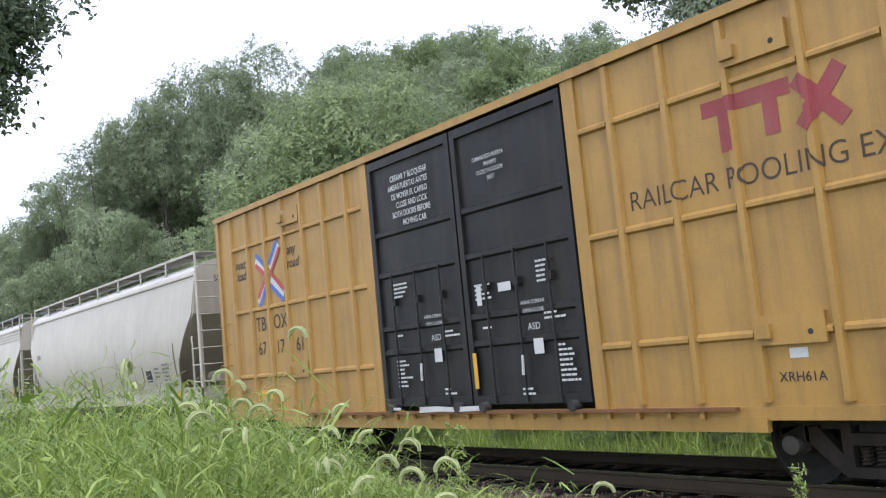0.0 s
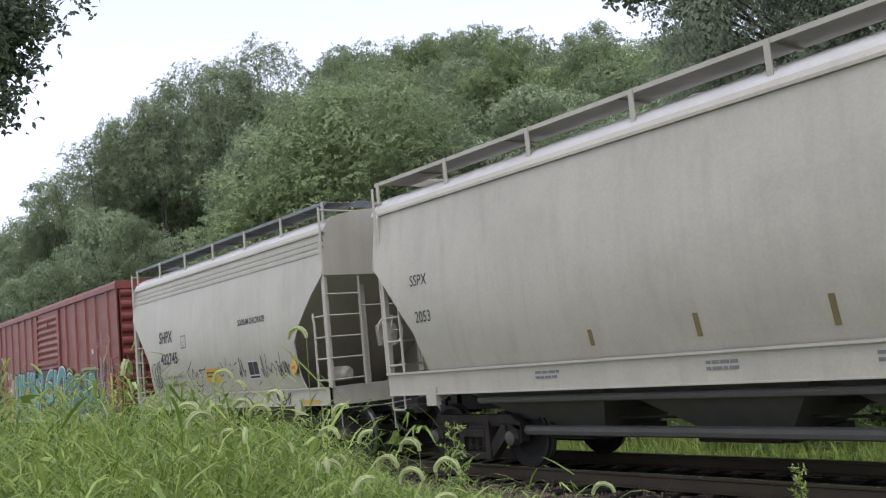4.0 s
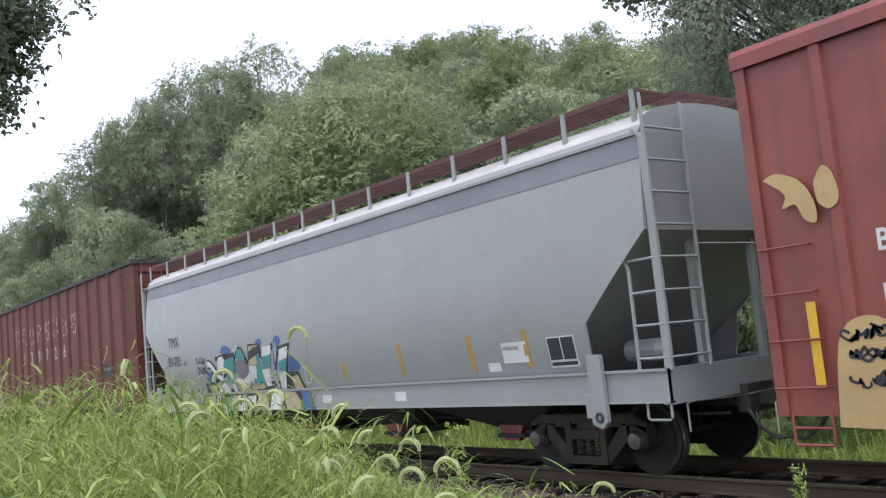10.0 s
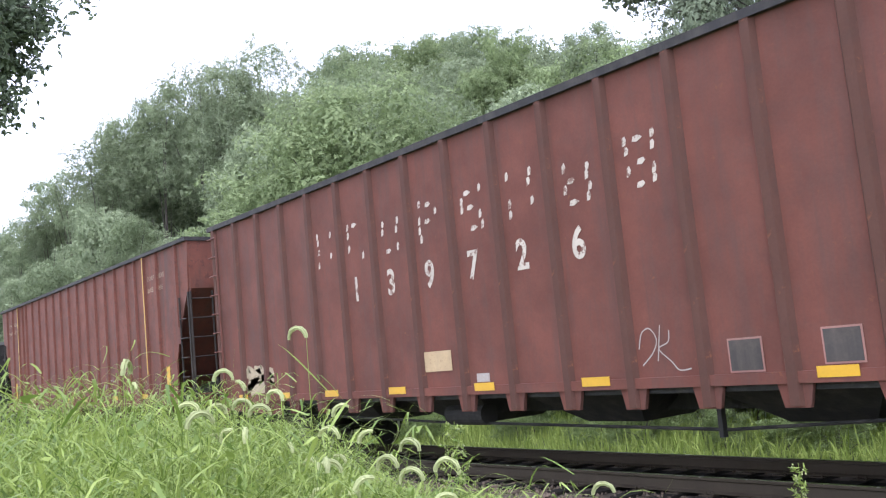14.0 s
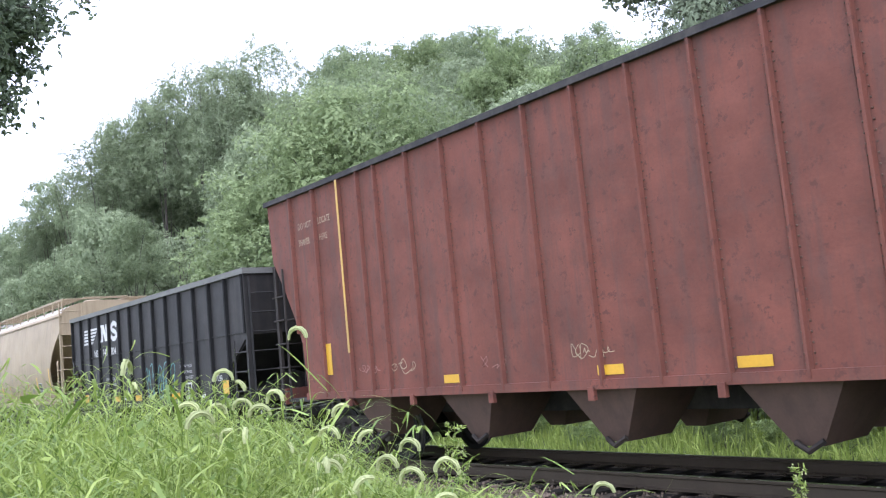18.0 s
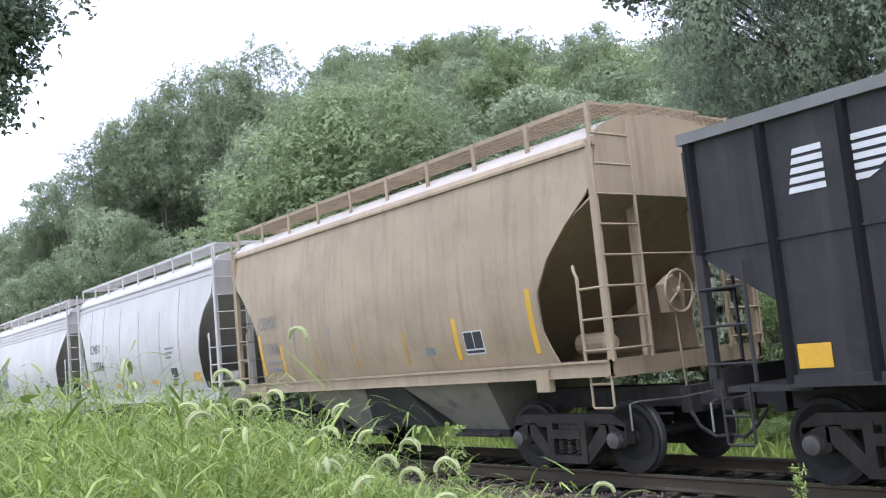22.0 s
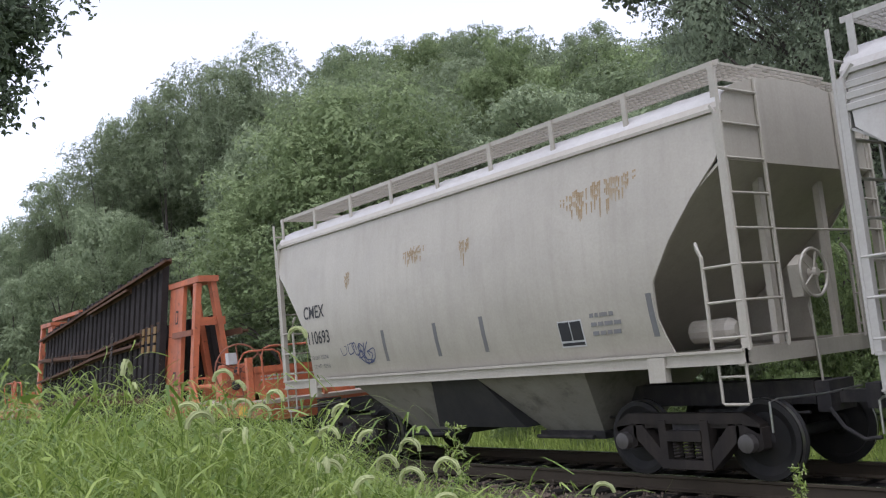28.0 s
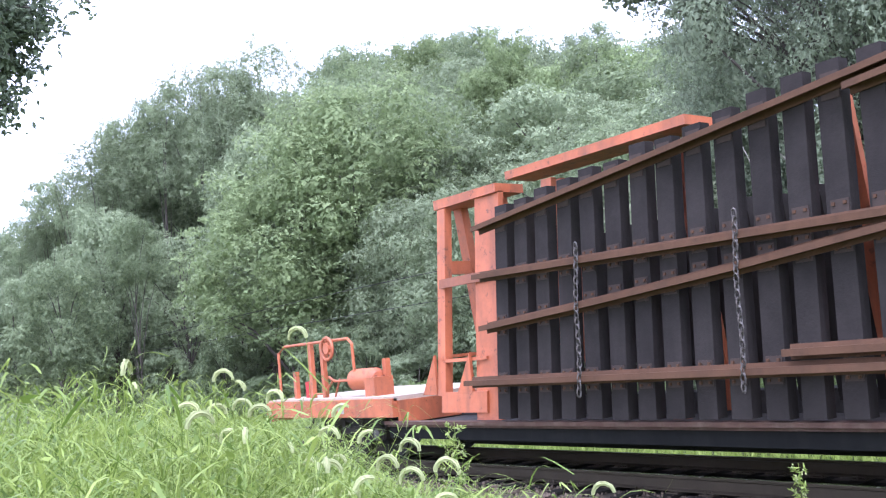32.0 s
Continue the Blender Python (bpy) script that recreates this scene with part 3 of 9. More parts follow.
def scrawl(ob, x, z, size, count, mat, surf, seed, w=0.022, lift=0.008):
    """A spray-can scribble that reads as no word."""
    rnd = random.Random(seed)
    g = Geo()
    for k in range(count):
        q = x + k * size * 0.75
        pts = [(q + size * rnd.uniform(0.0, 0.8), z + size * rnd.uniform(-0.1, 1.0)) for _ in range(rnd.randint(3, 5))]
        ribbon(g, smooth_line(pts), w * rnd.uniform(0.8, 1.3), lift, surf)
    return part("graffiti", g, mat, ob, "dark scribbled graffiti")


# ---- boxcars ----
def yellow_boxcar():
    ob, h = car("boxcar", "yellow high steel boxcar with black double plug doors", -18.65, -3.1)
    running_gear(ob, h, (-6.15, 6.15), M_DARK)
    y = -1.53
    posts = [-7.05, -6.30, -5.52, -4.74, -3.98, -3.20, -2.39, 3.68, 4.50, 5.32, 6.20, 7.05]
    part("side_sheet", Geo().box(-h, -1.66, y, y + 0.05, 0.80, 4.98), M_YELLOW, ob)
    part("side_sheet", Geo().box(2.95, h, y, y + 0.05, 0.80, 4.98), M_YELLOW, ob)
    part("side_sheet", Geo().box(-h, h, 1.48, 1.53, 0.80, 4.98), M_YELLOW, ob)
    part("floor", Geo().box(-h, h, -1.5, 1.5, 0.98, 1.1), M_DARK, ob)
    part("roof", Geo().prism([(-1.56, 4.98), (-1.56, 5.06), (-0.5, 5.16), (0.5, 5.16), (1.56, 5.06), (1.56, 4.98)], "x", -h, h), M_YELLOW, ob)
    for s in (-1, 1):
        part("eave", Geo().box(-h - 0.02, h + 0.02, min(s * 1.5, s * 1.60), max(s * 1.5, s * 1.60), 4.98, 5.09), M_YELLOW, ob)
    for x in (-h + 0.07, h - 0.07):
        part("corner_post", Geo().box(x - 0.07, x + 0.07, -1.575, -1.45, 0.80, 4.98), M_YELLOW, ob)
    wide = Geo().prism([(-0.055, 0), (-0.035, -0.055), (0.035, -0.055), (0.055, 0)], "z", 0.94, 4.96).mesh("side_post", M_YELLOW)
    for x in posts:
        part("side_post", wide, None, ob, at=pose(x, y, 0))
    for z in (4.28, 2.96, 1.63):
        for x0, x1 in ((-7.05, -1.845), (3.1, 7.05)):
            xs = [x0] + [p for p in posts if x0 < p < x1] + [x1]
            for a, b in zip(xs[:-1], xs[1:]):
                part("side_rib", Geo().prism([(y, z - 0.05), (y - 0.045, z - 0.025), (y - 0.045, z + 0.015), (y, z + 0.05)], "x", a + 0.056, b - 0.056), M_YELLOW, ob)
    part("door_post", Geo().box(-1.90, -1.66, -1.57, -1.45, 0.80, 4.98), M_YELLOW, ob)
    part("door_post", Geo().box(2.95, 3.16, -1.57, -1.45, 0.80, 4.98), M_YELLOW, ob)
    part("side_sill", Geo().box(-5.3, 5.3, -1.58, -1.50, 0.64, 0.80).box(-h, h, -1.56, -1.48, 0.76, 0.90), M_YELLOW, ob)
    part("side_sill", Geo().box(-5.3, 5.3, 1.50, 1.58, 0.64, 0.90), M_YELLOW, ob)
    part("door_track", Geo().box(-4.3, 5.0, -1.66, -1.58, 0.86, 0.90), M_RUSTTRACK, ob, "rusty lower door track")
    for x in [-4.0 + 0.45 * k for k in range(20)]:
        part("track_bracket", Geo().box(x - 0.03, x + 0.03, -1.63, -1.58, 0.78, 0.86), M_YELLOW, ob)
    # the two black plug doors
    for x0, x1 in ((-1.62, 0.60), (0.64, 2.92)):
        d = part("plug_door", Geo().box(x0, x1, -1.535, -1.47, 0.98, 4.93), M_BLACK, ob, "black steel plug door with white lettering")
        part("door_frame", Geo().box(x0, x1, -1.585, -1.535, 4.80, 4.93).box(x0, x1, -1.585, -1.535, 0.98, 1.10).box(x0, x0 + 0.1, -1.585, -1.535, 1.10, 4.80).box(x1 - 0.1, x1, -1.585, -1.535, 1.10, 4.80), M_BLACK, d)
        for z in (3.72, 3.06, 2.20, 1.82):
            part("door_rib", Geo().prism([(-1.535, z - 0.06), (-1.575, z - 0.03), (-1.575, z + 0.03), (-1.535, z + 0.06)], "x", x0 + 0.1, x1 - 0.1), M_BLACK, d)
        for k in (0.22, 0.5, 0.78):
            xx = x0 + (x1 - x0) * k
            part("lock_rod", Geo().tube([(xx, -1.60, 1.0), (xx, -1.60, 3.05)], 0.018, 6), M_BLACK, d)
            part("rod_bracket", Geo().box(xx - 0.05, xx + 0.05, -1.61, -1.535, 2.55, 2.66), M_BLACK, d)
        xx = x0 + (x1 - x0) * 0.5
        part("door_handle", Geo().tube([(xx, -1.63, 1.36), (xx + 0.02, -1.63, 1.62)], 0.02, 6), M_MARKW, d)
        for k in (0.12, 0.88):
            part("door_roller", Geo().lathe([(-0.06, 0.07), (0.06, 0.07)], (x0 + (x1 - x0) * k, -1.62, 0.95), "y", 12), M_DARK, d)
    part("door_gasket", Geo().prism([(-1.35, 0.93), (-1.1, 0.92), (-1.08, 0.965), (-1.34, 0.965)], "y", -1.668, -1.662).prism([(-0.6, 0.88), (-0.1, 0.90), (0.3, 0.89), (0.98, 0.91), (0.96, 0.975), (0.2, 0.96), (-0.15, 0.975), (-0.58, 0.97)], "y", -1.668, -1.662), M_MARKW, ob, "white torn strip under the doors")
    # jacking plates and their brackets
    for x, z in ((5.72, 4.58), (5.72, 1.66), (-4.4, 4.58), (-4.45, 1.70)):
        j = part("crane_plate", Geo().box(x - 0.36, x + 0.36, -1.59, -1.53, z - 0.15, z + 0.15), M_YELLOW, ob)
        part("plate_bracket", Geo().box(x - 0.40, x - 0.22, -1.64, -1.59, z - 0.08, z + 0.06), M_YELLOW, j)
        part("plate_hole", Geo().lathe([(-0.004, 0.03), (0.0, 0.03), (0.0, 0.0)], (x + 0.2, -1.59, z - 0.04), "y", 10), M_DARK, j)
    # ladders at the ends
    for s in (-1, 1):
        x = s * (h - 0.06)
        part("end_sheet", Geo().box(min(x, x - s * 0.06), max(x, x - s * 0.06), -1.48, 1.48, 0.90, 4.98), M_YELLOW, ob)
        for k in range(7):
            part("end_rib", Geo().lathe([(-1.35, 0.06), (1.35, 0.06)], (s * (h - 0.06), 0, 1.4 + 0.52 * k), "y", 8), M_YELLOW, ob)
        for k in range(5):
            z = 1.05 + 0.43 * k
            part("grab_iron", Geo().tube([(s * (h - 0.02), -1.58, z), (s * (h - 0.02), -1.64, z), (s * (h - 0.46), -1.64, z), (s * (h - 0.46), -1.58, z)], 0.012, 6), M_YELLOW, ob)
        stirrup(ob, s * (h - 0.24), -1.56, 0.80, 0.40, M_YELLOW, 0.4)
    # signs and writing
    on = lambda z: -1.533
    for k, (mat, pts) in enumerate(((M_SBLUE, [(-5.98, 4.06), (-5.66, 3.84), (-5.54, 3.72), (-5.50, 3.58), (-5.56, 3.44), (-5.68, 3.28), (-5.96, 2.96)]), (M_SRED, [(-6.0, 3.84), (-5.66, 3.64), (-5.60, 3.57), (-5.66, 3.48), (-5.97, 3.18)]),
                                    (M_SBLUE, [(-5.42, 3.80), (-5.02, 4.22)]), (M_SBLUE, [(-5.40, 3.38), (-4.90, 3.04)]), (M_SRED, [(-4.93, 4.06), (-5.36, 3.61), (-4.86, 3.24)]))):
        g = Geo()
        ribbon(g, pts, 0.10, 0.006 + 0.002 * k, on)
        part("emblem_stripe", g, mat, ob, "blue and red crossing stripes" if k == 0 else "")
    for pts in ([(-5.99, 3.95), (-5.66, 3.74), (-5.57, 3.645), (-5.55, 3.575), (-5.61, 3.46), (-5.67, 3.38), (-5.965, 3.07)], [(-5.39, 3.70), (-4.98, 4.14)], [(-5.38, 3.5), (-4.88, 3.14)]):
        g = Geo()
        ribbon(g, pts, 0.16, 0.004, on)
        part("emblem_ground", g, M_MARKW, ob)
    letters("next", ob, -6.93, 3.86, 0.27, M_MARKK, on, 0.92, slant=0.2, bold=0.002)
    letters("load", ob, -6.89, 3.62, 0.27, M_MARKK, on, 0.92, slant=0.2, bold=0.002)
    letters("any", ob, -4.66, 3.88, 0.27, M_MARKK, on, 0.92, slant=0.2, bold=0.002)
    letters("road", ob, -4.68, 3.62, 0.27, M_MARKK, on, 0.92, slant=0.2, bold=0.002)
    letters("TB", ob, -6.16, 2.52, 0.40, M_MARKK, on, 0.93)
    letters("OX", ob, -5.40, 2.52, 0.40, M_MARKK, on, 0.93)
    for t, x in (("67", -6.12), ("17", -5.36), ("61", -4.55)):
        letters(t, ob, x, 2.05, 0.36, M_MARKK, on, 0.95)
    letters("LT WT", ob, -6.95, 1.30, 0.13, M_MARKK)
    patch("notice", ob, -6.14, -5.66, 1.16, 1.34, M_SIGNAL, lambda z: y, label="small yellow notice plate")
    patch("notice", ob, 5.63, 5.83, 1.37, 1.47, M_MARKW, lambda z: y)
    letters("XRH61A", ob, 5.48, 1.14, 0.14, M_MARKK, lambda z: y)
    drape(letters("RAILCAR POOLING EXPERTS", ob, 3.82, 3.17, 0.33, M_BROWNTEXT, lambda z: -1.585, 0.95, bold=-0.002), posts, y - 0.005, y - 0.06, 0.058)
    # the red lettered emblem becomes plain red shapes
    for pts in ([(4.96, 4.06), (5.52, 4.06)], [(5.24, 4.06), (5.24, 3.56)], [(5.50, 4.06), (6.02, 4.06)], [(5.78, 4.06), (5.78, 3.62)], [(6.08, 4.10), (6.56, 3.58)], [(6.56, 4.12), (6.10, 3.60)]):
        g = Geo()
        ribbon(g, pts, 0.17, -1.588 - 0.002 * pts[0][0] - 0.003 * pts[1][1])
        drape(part("emblem", g, M_FRED, ob), posts, y - 0.004 - 0.002 * (pts[0][0] - 4.9), y - 0.059 - 0.002 * (pts[0][0] - 4.9), 0.058)
    dy = lambda z: -1.587
    for k, t in enumerate(("CERRAR Y BLOQUEAR", "AMBAS PUERTAS ANTES", "DE MOVER EL CARRO", "CLOSE AND LOCK", "BOTH DOORS BEFORE", "MOVING CAR")):
        letters(t, ob, -1.02 + 0.038 * (19 - len(t)), 4.50 - 0.145 * k, 0.13, M_MARKW, dy, 0.76, bold=0.001)
    letters("ASD", ob, -0.22, 1.94, 0.13, M_MARKW, dy)
    letters("ASD", ob, 1.92, 1.94, 0.13, M_MARKW, dy)
    for x in (-0.36, 1.82):
        letters("ABRIR CERRAR", ob, x, 2.28, 0.07, M_MARKW, dy)
        letters("OPEN CLOSE", ob, x + 0.03, 2.17, 0.07, M_MARKW, dy)
        patch("notice", ob, x + 0.18, x + 0.36, 1.62, 1.82, M_MARKW, dy)
    rnd = random.Random(5)
    for x, z, n in ((-1.1, 2.86, 4), (-1.1, 2.06, 1), (-1.18, 1.66, 7), (2.18, 2.80, 5), (1.0, 2.02, 1), (2.25, 2.12, 2), (2.45, 1.70, 8), (0.9, 2.62, 4), (0.0, 1.20, 2), (1.7, 1.16, 2), (0.1, 2.04, 2)):
        bars(ob, x, z, [[rnd.uniform(0.04, 0.11) for _ in range(rnd.randint(2, 4))] for _ in range(n)], 0.028, 0.036, M_MARKW, dy)
    patch("notice", ob, 1.40, 1.66, 2.50, 2.62, M_MARKW, dy)
    patch("yellow_strip", ob, 0.71, 0.79, 1.2, 1.7, M_SIGNAL, dy, label="yellow reflective strip")
    for k, t in enumerate(("CERRAR ESTA PUERTA", "PRIMERO", "CLOSE THIS DOOR", "FIRST")):
        letters(t, ob, 1.12 + 0.022 * (18 - len(t)), 4.36 - 0.1 * k, 0.085, M_MARKW, dy, 0.78)
    patch("notice", ob, 0.93, 1.03, 2.35, 2.62, M_MARKW, dy)


def blob(ob, pts, mat, y, name="graffiti_shape", rounded=True, surf=None):
    """A painted field with the closed outline pts (x, z), lying at y, or on the surface with the lift y."""
    if rounded:
        line = smooth_line(list(pts) + [pts[0]], 4)[:-1]
    else:
        line = list(pts)
    at = (lambda z: y) if surf is None else (lambda z: surf(z) - y)
    g = Geo().add([(x, at(z), z) for x, z in line], [tuple(range(len(line)))])
    return part(name, g, mat, ob)


def painted_bar(ob, x0, x1, z0, zm, z1, y, head, foot, swell=0.06, edge=None, surf=None, slant=0.0):
    """A fat upright painted shape: dark edge, coloured head, pale foot, white gleam along one side."""
    e, c, d = 0.06, (x0 + x1) / 2, (x1 - x0)
    sg = 1 if surf is not None else -1
    sh = lambda pts: [(x + slant * (z - z0), z) for x, z in pts]
    blob(ob, sh([(x0 - e, z0 + 0.03), (x0 - e, zm), (x0 - e, z1 - 0.06), (c, z1 + e), (x1 + e, z1 - 0.03), (x1 + e, zm), (x1 + e + swell, z0 + 0.25), (x1 + e, z0 - 0.02), (c, z0 - 0.04)]), edge or M_MARKK, y, rounded=not slant, surf=surf)
    blob(ob, sh([(x0 + 0.05 * d, z0 + 0.03), (x0 + 0.1 * d, (z0 + zm) / 2), (x0 + 0.08 * d, zm + 0.08), (x1 - 0.06 * d, zm + 0.1), (x1 - 0.1 * d, (z0 + zm) / 2 + 0.1), (x1 + swell, z0 + 0.26), (x1 - 0.1 * d, z0 + 0.02)]), foot, y + sg * 0.001, rounded=not slant, surf=surf)
    blob(ob, sh([(x0, zm - 0.06), (x0, z1 - 0.05), (c, z1), (x1, z1 - 0.04), (x1, zm + 0.06), (c + 0.1 * d, zm - 0.02), (c - 0.2 * d, zm + 0.08)]), head, y + sg * 0.002, rounded=not slant, surf=surf)
    g = Geo()
    ribbon(g, sh([(x0 + 0.03, z0 + 0.15), (x0 + 0.05, zm), (x0 + 0.03, z1 - 0.10), (c - 0.05, z1 - 0.025), (x1 - 0.04, z1 - 0.06)]), 0.035, y + sg * 0.003, surf)
    part("graffiti_gleam", g, M_MARKW, ob)


def fat_stroke(ob, line, w, y, head=None, foot=None):
    """A broad spray stroke: dark edge, white rim above, teal fill that turns pale low down."""
    line = smooth_line(line, 5)
    for k, (mat, grow, dx, dz) in enumerate(((M_MARKK, 0.15, 0.02, -0.01), (M_MARKW, 0.045, -0.015, 0.025), (head or M_GTEAL, -0.01, 0, 0))):
        g = Geo()
        ribbon(g, [(x + dx, z + dz) for x, z in line], w + grow, y - 0.0003 * k)
        part("graffiti_shape", g, mat, ob)
    low = [p for p in line if p[1] < 1.62]
    if len(low) > 2:
        g = Geo()
        ribbon(g, low, w - 0.04, y - 0.0011)
        part("graffiti_shape", g, foot or M_GTEAL3, ob)


def scribble(ob, x0, x1, z, size, mat, surf, seed, w=0.022, lift=0.008, label="dark scribbled graffiti"):
    """A run of thin looping spray strokes that reads as no word."""
    rnd = random.Random(seed)
    g = Geo()
    x = x0
    while x < x1:
        n = rnd.randint(5, 12)
        pts = []
        a, r = rnd.uniform(0, 6), size * rnd.uniform(0.15, 0.3)
        zc = z + size * rnd.uniform(0.25, 0.6)
        for k in range(n):
            a += rnd.uniform(0.9, 2.2) * (1 if rnd.random() < 0.8 else -1)
            r = min(0.5 * size, max(0.1 * size, r * rnd.uniform(0.7, 1.5)))
            pts.append((x + r * math.cos(a), zc + 1.1 * r * math.sin(a)))
            x += size * rnd.uniform(0.02, 0.16)
        ribbon(g, smooth_line(pts, 6), w * rnd.uniform(0.6, 1.2), lift, surf)
        x += size * rnd.uniform(-0.1, 0.45)
    return part("graffiti", g, mat, ob, label)


def spiky(ob, x0, x1, z, size, mat, surf, seed, w=0.02, lift=0.008, label="thin spiky black graffiti"):
    """A run of quick up and down spray strokes with hooked ends that reads as no word."""
    rnd = random.Random(seed)
    x, k = x0, 0
    line, runs = [], []
    while x < x1:
        up = k % 2 == 0
        line.append((x, z + size * (rnd.choice((0.35, 0.5, 0.6, 1.0)) if up else rnd.uniform(0.0, 0.3))))
        if rnd.random() < 0.35:
            line.append((x + size * 0.1, line[-1][1] + size * rnd.uniform(-0.12, 0.12)))
        x += size * rnd.choice((-0.08, 0.08, 0.14, 0.22, 0.3))
        k += 1
        if len(line) > 5 and rnd.random() < 0.4:
            runs.append(line)
            line = []
            x += size * rnd.uniform(0.0, 0.2)
    runs.append(line)
    top = None
    for line in runs:
        if len(line) > 2:
            g = Geo()
            ribbon(g, smooth_line(line, 4), w * rnd.uniform(0.8, 1.25), lift, surf)
            top = part("graffiti", g, mat, ob, label)
    return top


def red_boxcar():
    ob, h = car("boxcar", "red steel boxcar with louvred door and teal graffiti", -62.4, -48.0)
    running_gear(ob, h, (-5.1, 5.1), M_DARK)
    y = -1.53
    part("side_sheet", Geo().box(-h, -1.55, y, y + 0.05, 0.80, 4.36), M_RED, ob)
    part("side_sheet", Geo().box(1.36, h, y, y + 0.05, 0.80, 4.36), M_RED, ob)
    part("side_sheet", Geo().box(-h, h, 1.48, 1.53, 0.80, 4.36), M_RED, ob)
    part("side_sill", Geo().box(-4.9, 5.9, -1.565, -1.49, 0.65, 0.80).box(-h, h, -1.55, -1.48, 0.80, 0.92), M_RED, ob)
    part("side_sill", Geo().box(-4.9, 5.9, 1.49, 1.565, 0.65, 0.92), M_RED, ob)
    part("floor", Geo().box(-h, h, -1.48, 1.48, 0.98, 1.1), M_DARK, ob)
    part("roof", Geo().prism([(-1.55, 4.36), (-1.55, 4.55), (-0.4, 4.64), (0.4, 4.64), (1.55, 4.55), (1.55, 4.36)], "x", -h, h), M_RED, ob)
    for k in range(13):
        x = -h + 0.4 + k * (2 * h - 0.8) / 12
        part("roof_rib", Geo().prism([(-1.56, 4.55), (-0.4, 4.66), (0.4, 4.66), (1.56, 4.55)], "x", x - 0.03, x + 0.03), M_RED, ob)
    part("eave", Geo().prism([(-1.60, 4.36), (-1.60, 4.50), (-1.55, 4.57), (-1.5, 4.57), (-1.5, 4.36)], "x", -h - 0.02, h + 0.02), M_RED, ob)
    post = Geo().prism([(-0.075, 0), (-0.055, -0.045), (0.055, -0.045), (0.075, 0)], "z", 0.80, 4.36).mesh("side_post", M_RED)
    for x in (-6.3, -5.28, -4.22, -3.25, -2.2, 2.1, 3.17, 4.21, 5.2, 6.33):
        part("side_post", post, None, ob, at=pose(x, y, 0))
    for x in (-h + 0.06, h - 0.06):
        part("corner_post", Geo().box(x - 0.06, x + 0.06, -1.575, -1.45, 0.80, 4.36), M_RED, ob)
    d = part("sliding_door", Geo().box(-1.55, 1.36, -1.54, -1.49, 0.95, 4.36), M_RED, ob, "red ribbed sliding door")
    part("door_frame", Geo().box(-1.55, -1.36, -1.59, -1.54, 0.95, 4.33), M_RED, d)
    part("door_frame", Geo().box(1.14, 1.36, -1.59, -1.54, 0.95, 4.33), M_RED, d)
    slat = Geo().prism([(-1.54, -0.10), (-1.58, -0.02), (-1.58, 0.01), (-1.54, 0.08)], "x", -1.36, 1.14).mesh("door_slat", M_RED)
    for z in [4.12 - 0.21 * k for k in range(7)]:
        part("door_slat", slat, None, d, at=pose(0, 0, z))
    for z in [2.48 - 0.21 * k for k in range(7)]:
        part("door_slat", Geo().prism([(-1.54, -0.09), (-1.588, -0.02), (-1.588, -0.005), (-1.54, 0.07)], "x", -1.36, 1.14), M_RED, d, at=pose(0, 0, z))
    part("door_rail", Geo().box(-1.36, 1.14, -1.61, -1.54, 2.60, 2.70), M_RED, d)
    part("door_rail", Geo().box(-1.36, 1.14, -1.59, -1.54, 0.95, 1.08), M_RED, d)
    part("door_handle", Geo().box(-1.55, -1.25, -1.65, -1.6, 2.36, 2.44).tube([(-1.4, -1.64, 2.2), (-1.4, -1.64, 2.6)], 0.03, 6), M_DARK, d)
    part("door_latch", Geo().box(0.15, 0.19, -1.64, -1.6, 3.78, 4.06), M_RED, d)
    part("door_track", Geo().box(-4.6, 4.6, -1.65, -1.57, 0.86, 0.92), M_GTEAL2, ob, "door track painted over in pale teal")
    for s in (-1, 1):
        x = s * (h - 0.06)
        part("end_sheet", Geo().box(min(x, x - s * 0.05), max(x, x - s * 0.05), -1.48, 1.48, 0.90, 4.42), M_RED, ob)
        rib = Geo()
        rib.prism([(0, -0.13), (s * 0.055, -0.05), (s * 0.065, 0.02), (s * 0.05, 0.08), (0, 0.13)], "y", -1.44, 1.44)
        me = rib.mesh("end_rib", M_RED)
        for k in range(10):
            part("end_rib", me, None, ob, at=pose(x, 0, 1.22 + 0.335 * k))
        for k in range(4):
            z = 1.08 + 0.46 * k
            part("grab_iron", Geo().tube([(s * (h - 0.05), -1.57, z), (s * (h - 0.05), -1.64, z), (s * (h - 0.60), -1.64, z), (s * (h - 0.60), -1.57, z)], 0.013, 6), M_RED, ob)
        bar_ladder("end_ladder", ob, [[(s * (h + 0.06), -1.36, 0.9), (s * (h + 0.06), -1.36, 2.5)], [(s * (h + 0.06), -0.9, 0.9), (s * (h + 0.06), -0.9, 2.4)]], [((s * (h + 0.06), -1.36, z), (s * (h + 0.06), -0.9, z)) for z in (1.05, 1.45, 1.85, 2.25)], mat=M_RED)
        part("end_handrail", Geo().tube([(s * (h + 0.01), -1.4, 2.56), (s * (h + 0.08), -1.4, 2.56), (s * (h + 0.08), 1.0, 2.56), (s * (h + 0.01), 1.0, 2.56)], 0.013, 6), M_RED, ob)
        stirrup(ob, s * (h - 0.35), -1.55, 0.85, 0.52, M_RED, 0.42)
    brake_wheel(ob, h + 0.2, 0.45, 2.2, M_RED)
    yy = -1.592
    band = part("graffiti", Geo().box(-4.9, 5.5, yy + 0.018, yy + 0.022, 0.66, 0.95), M_GTEAL2, ob, "teal, black and white graffiti along the lower side")
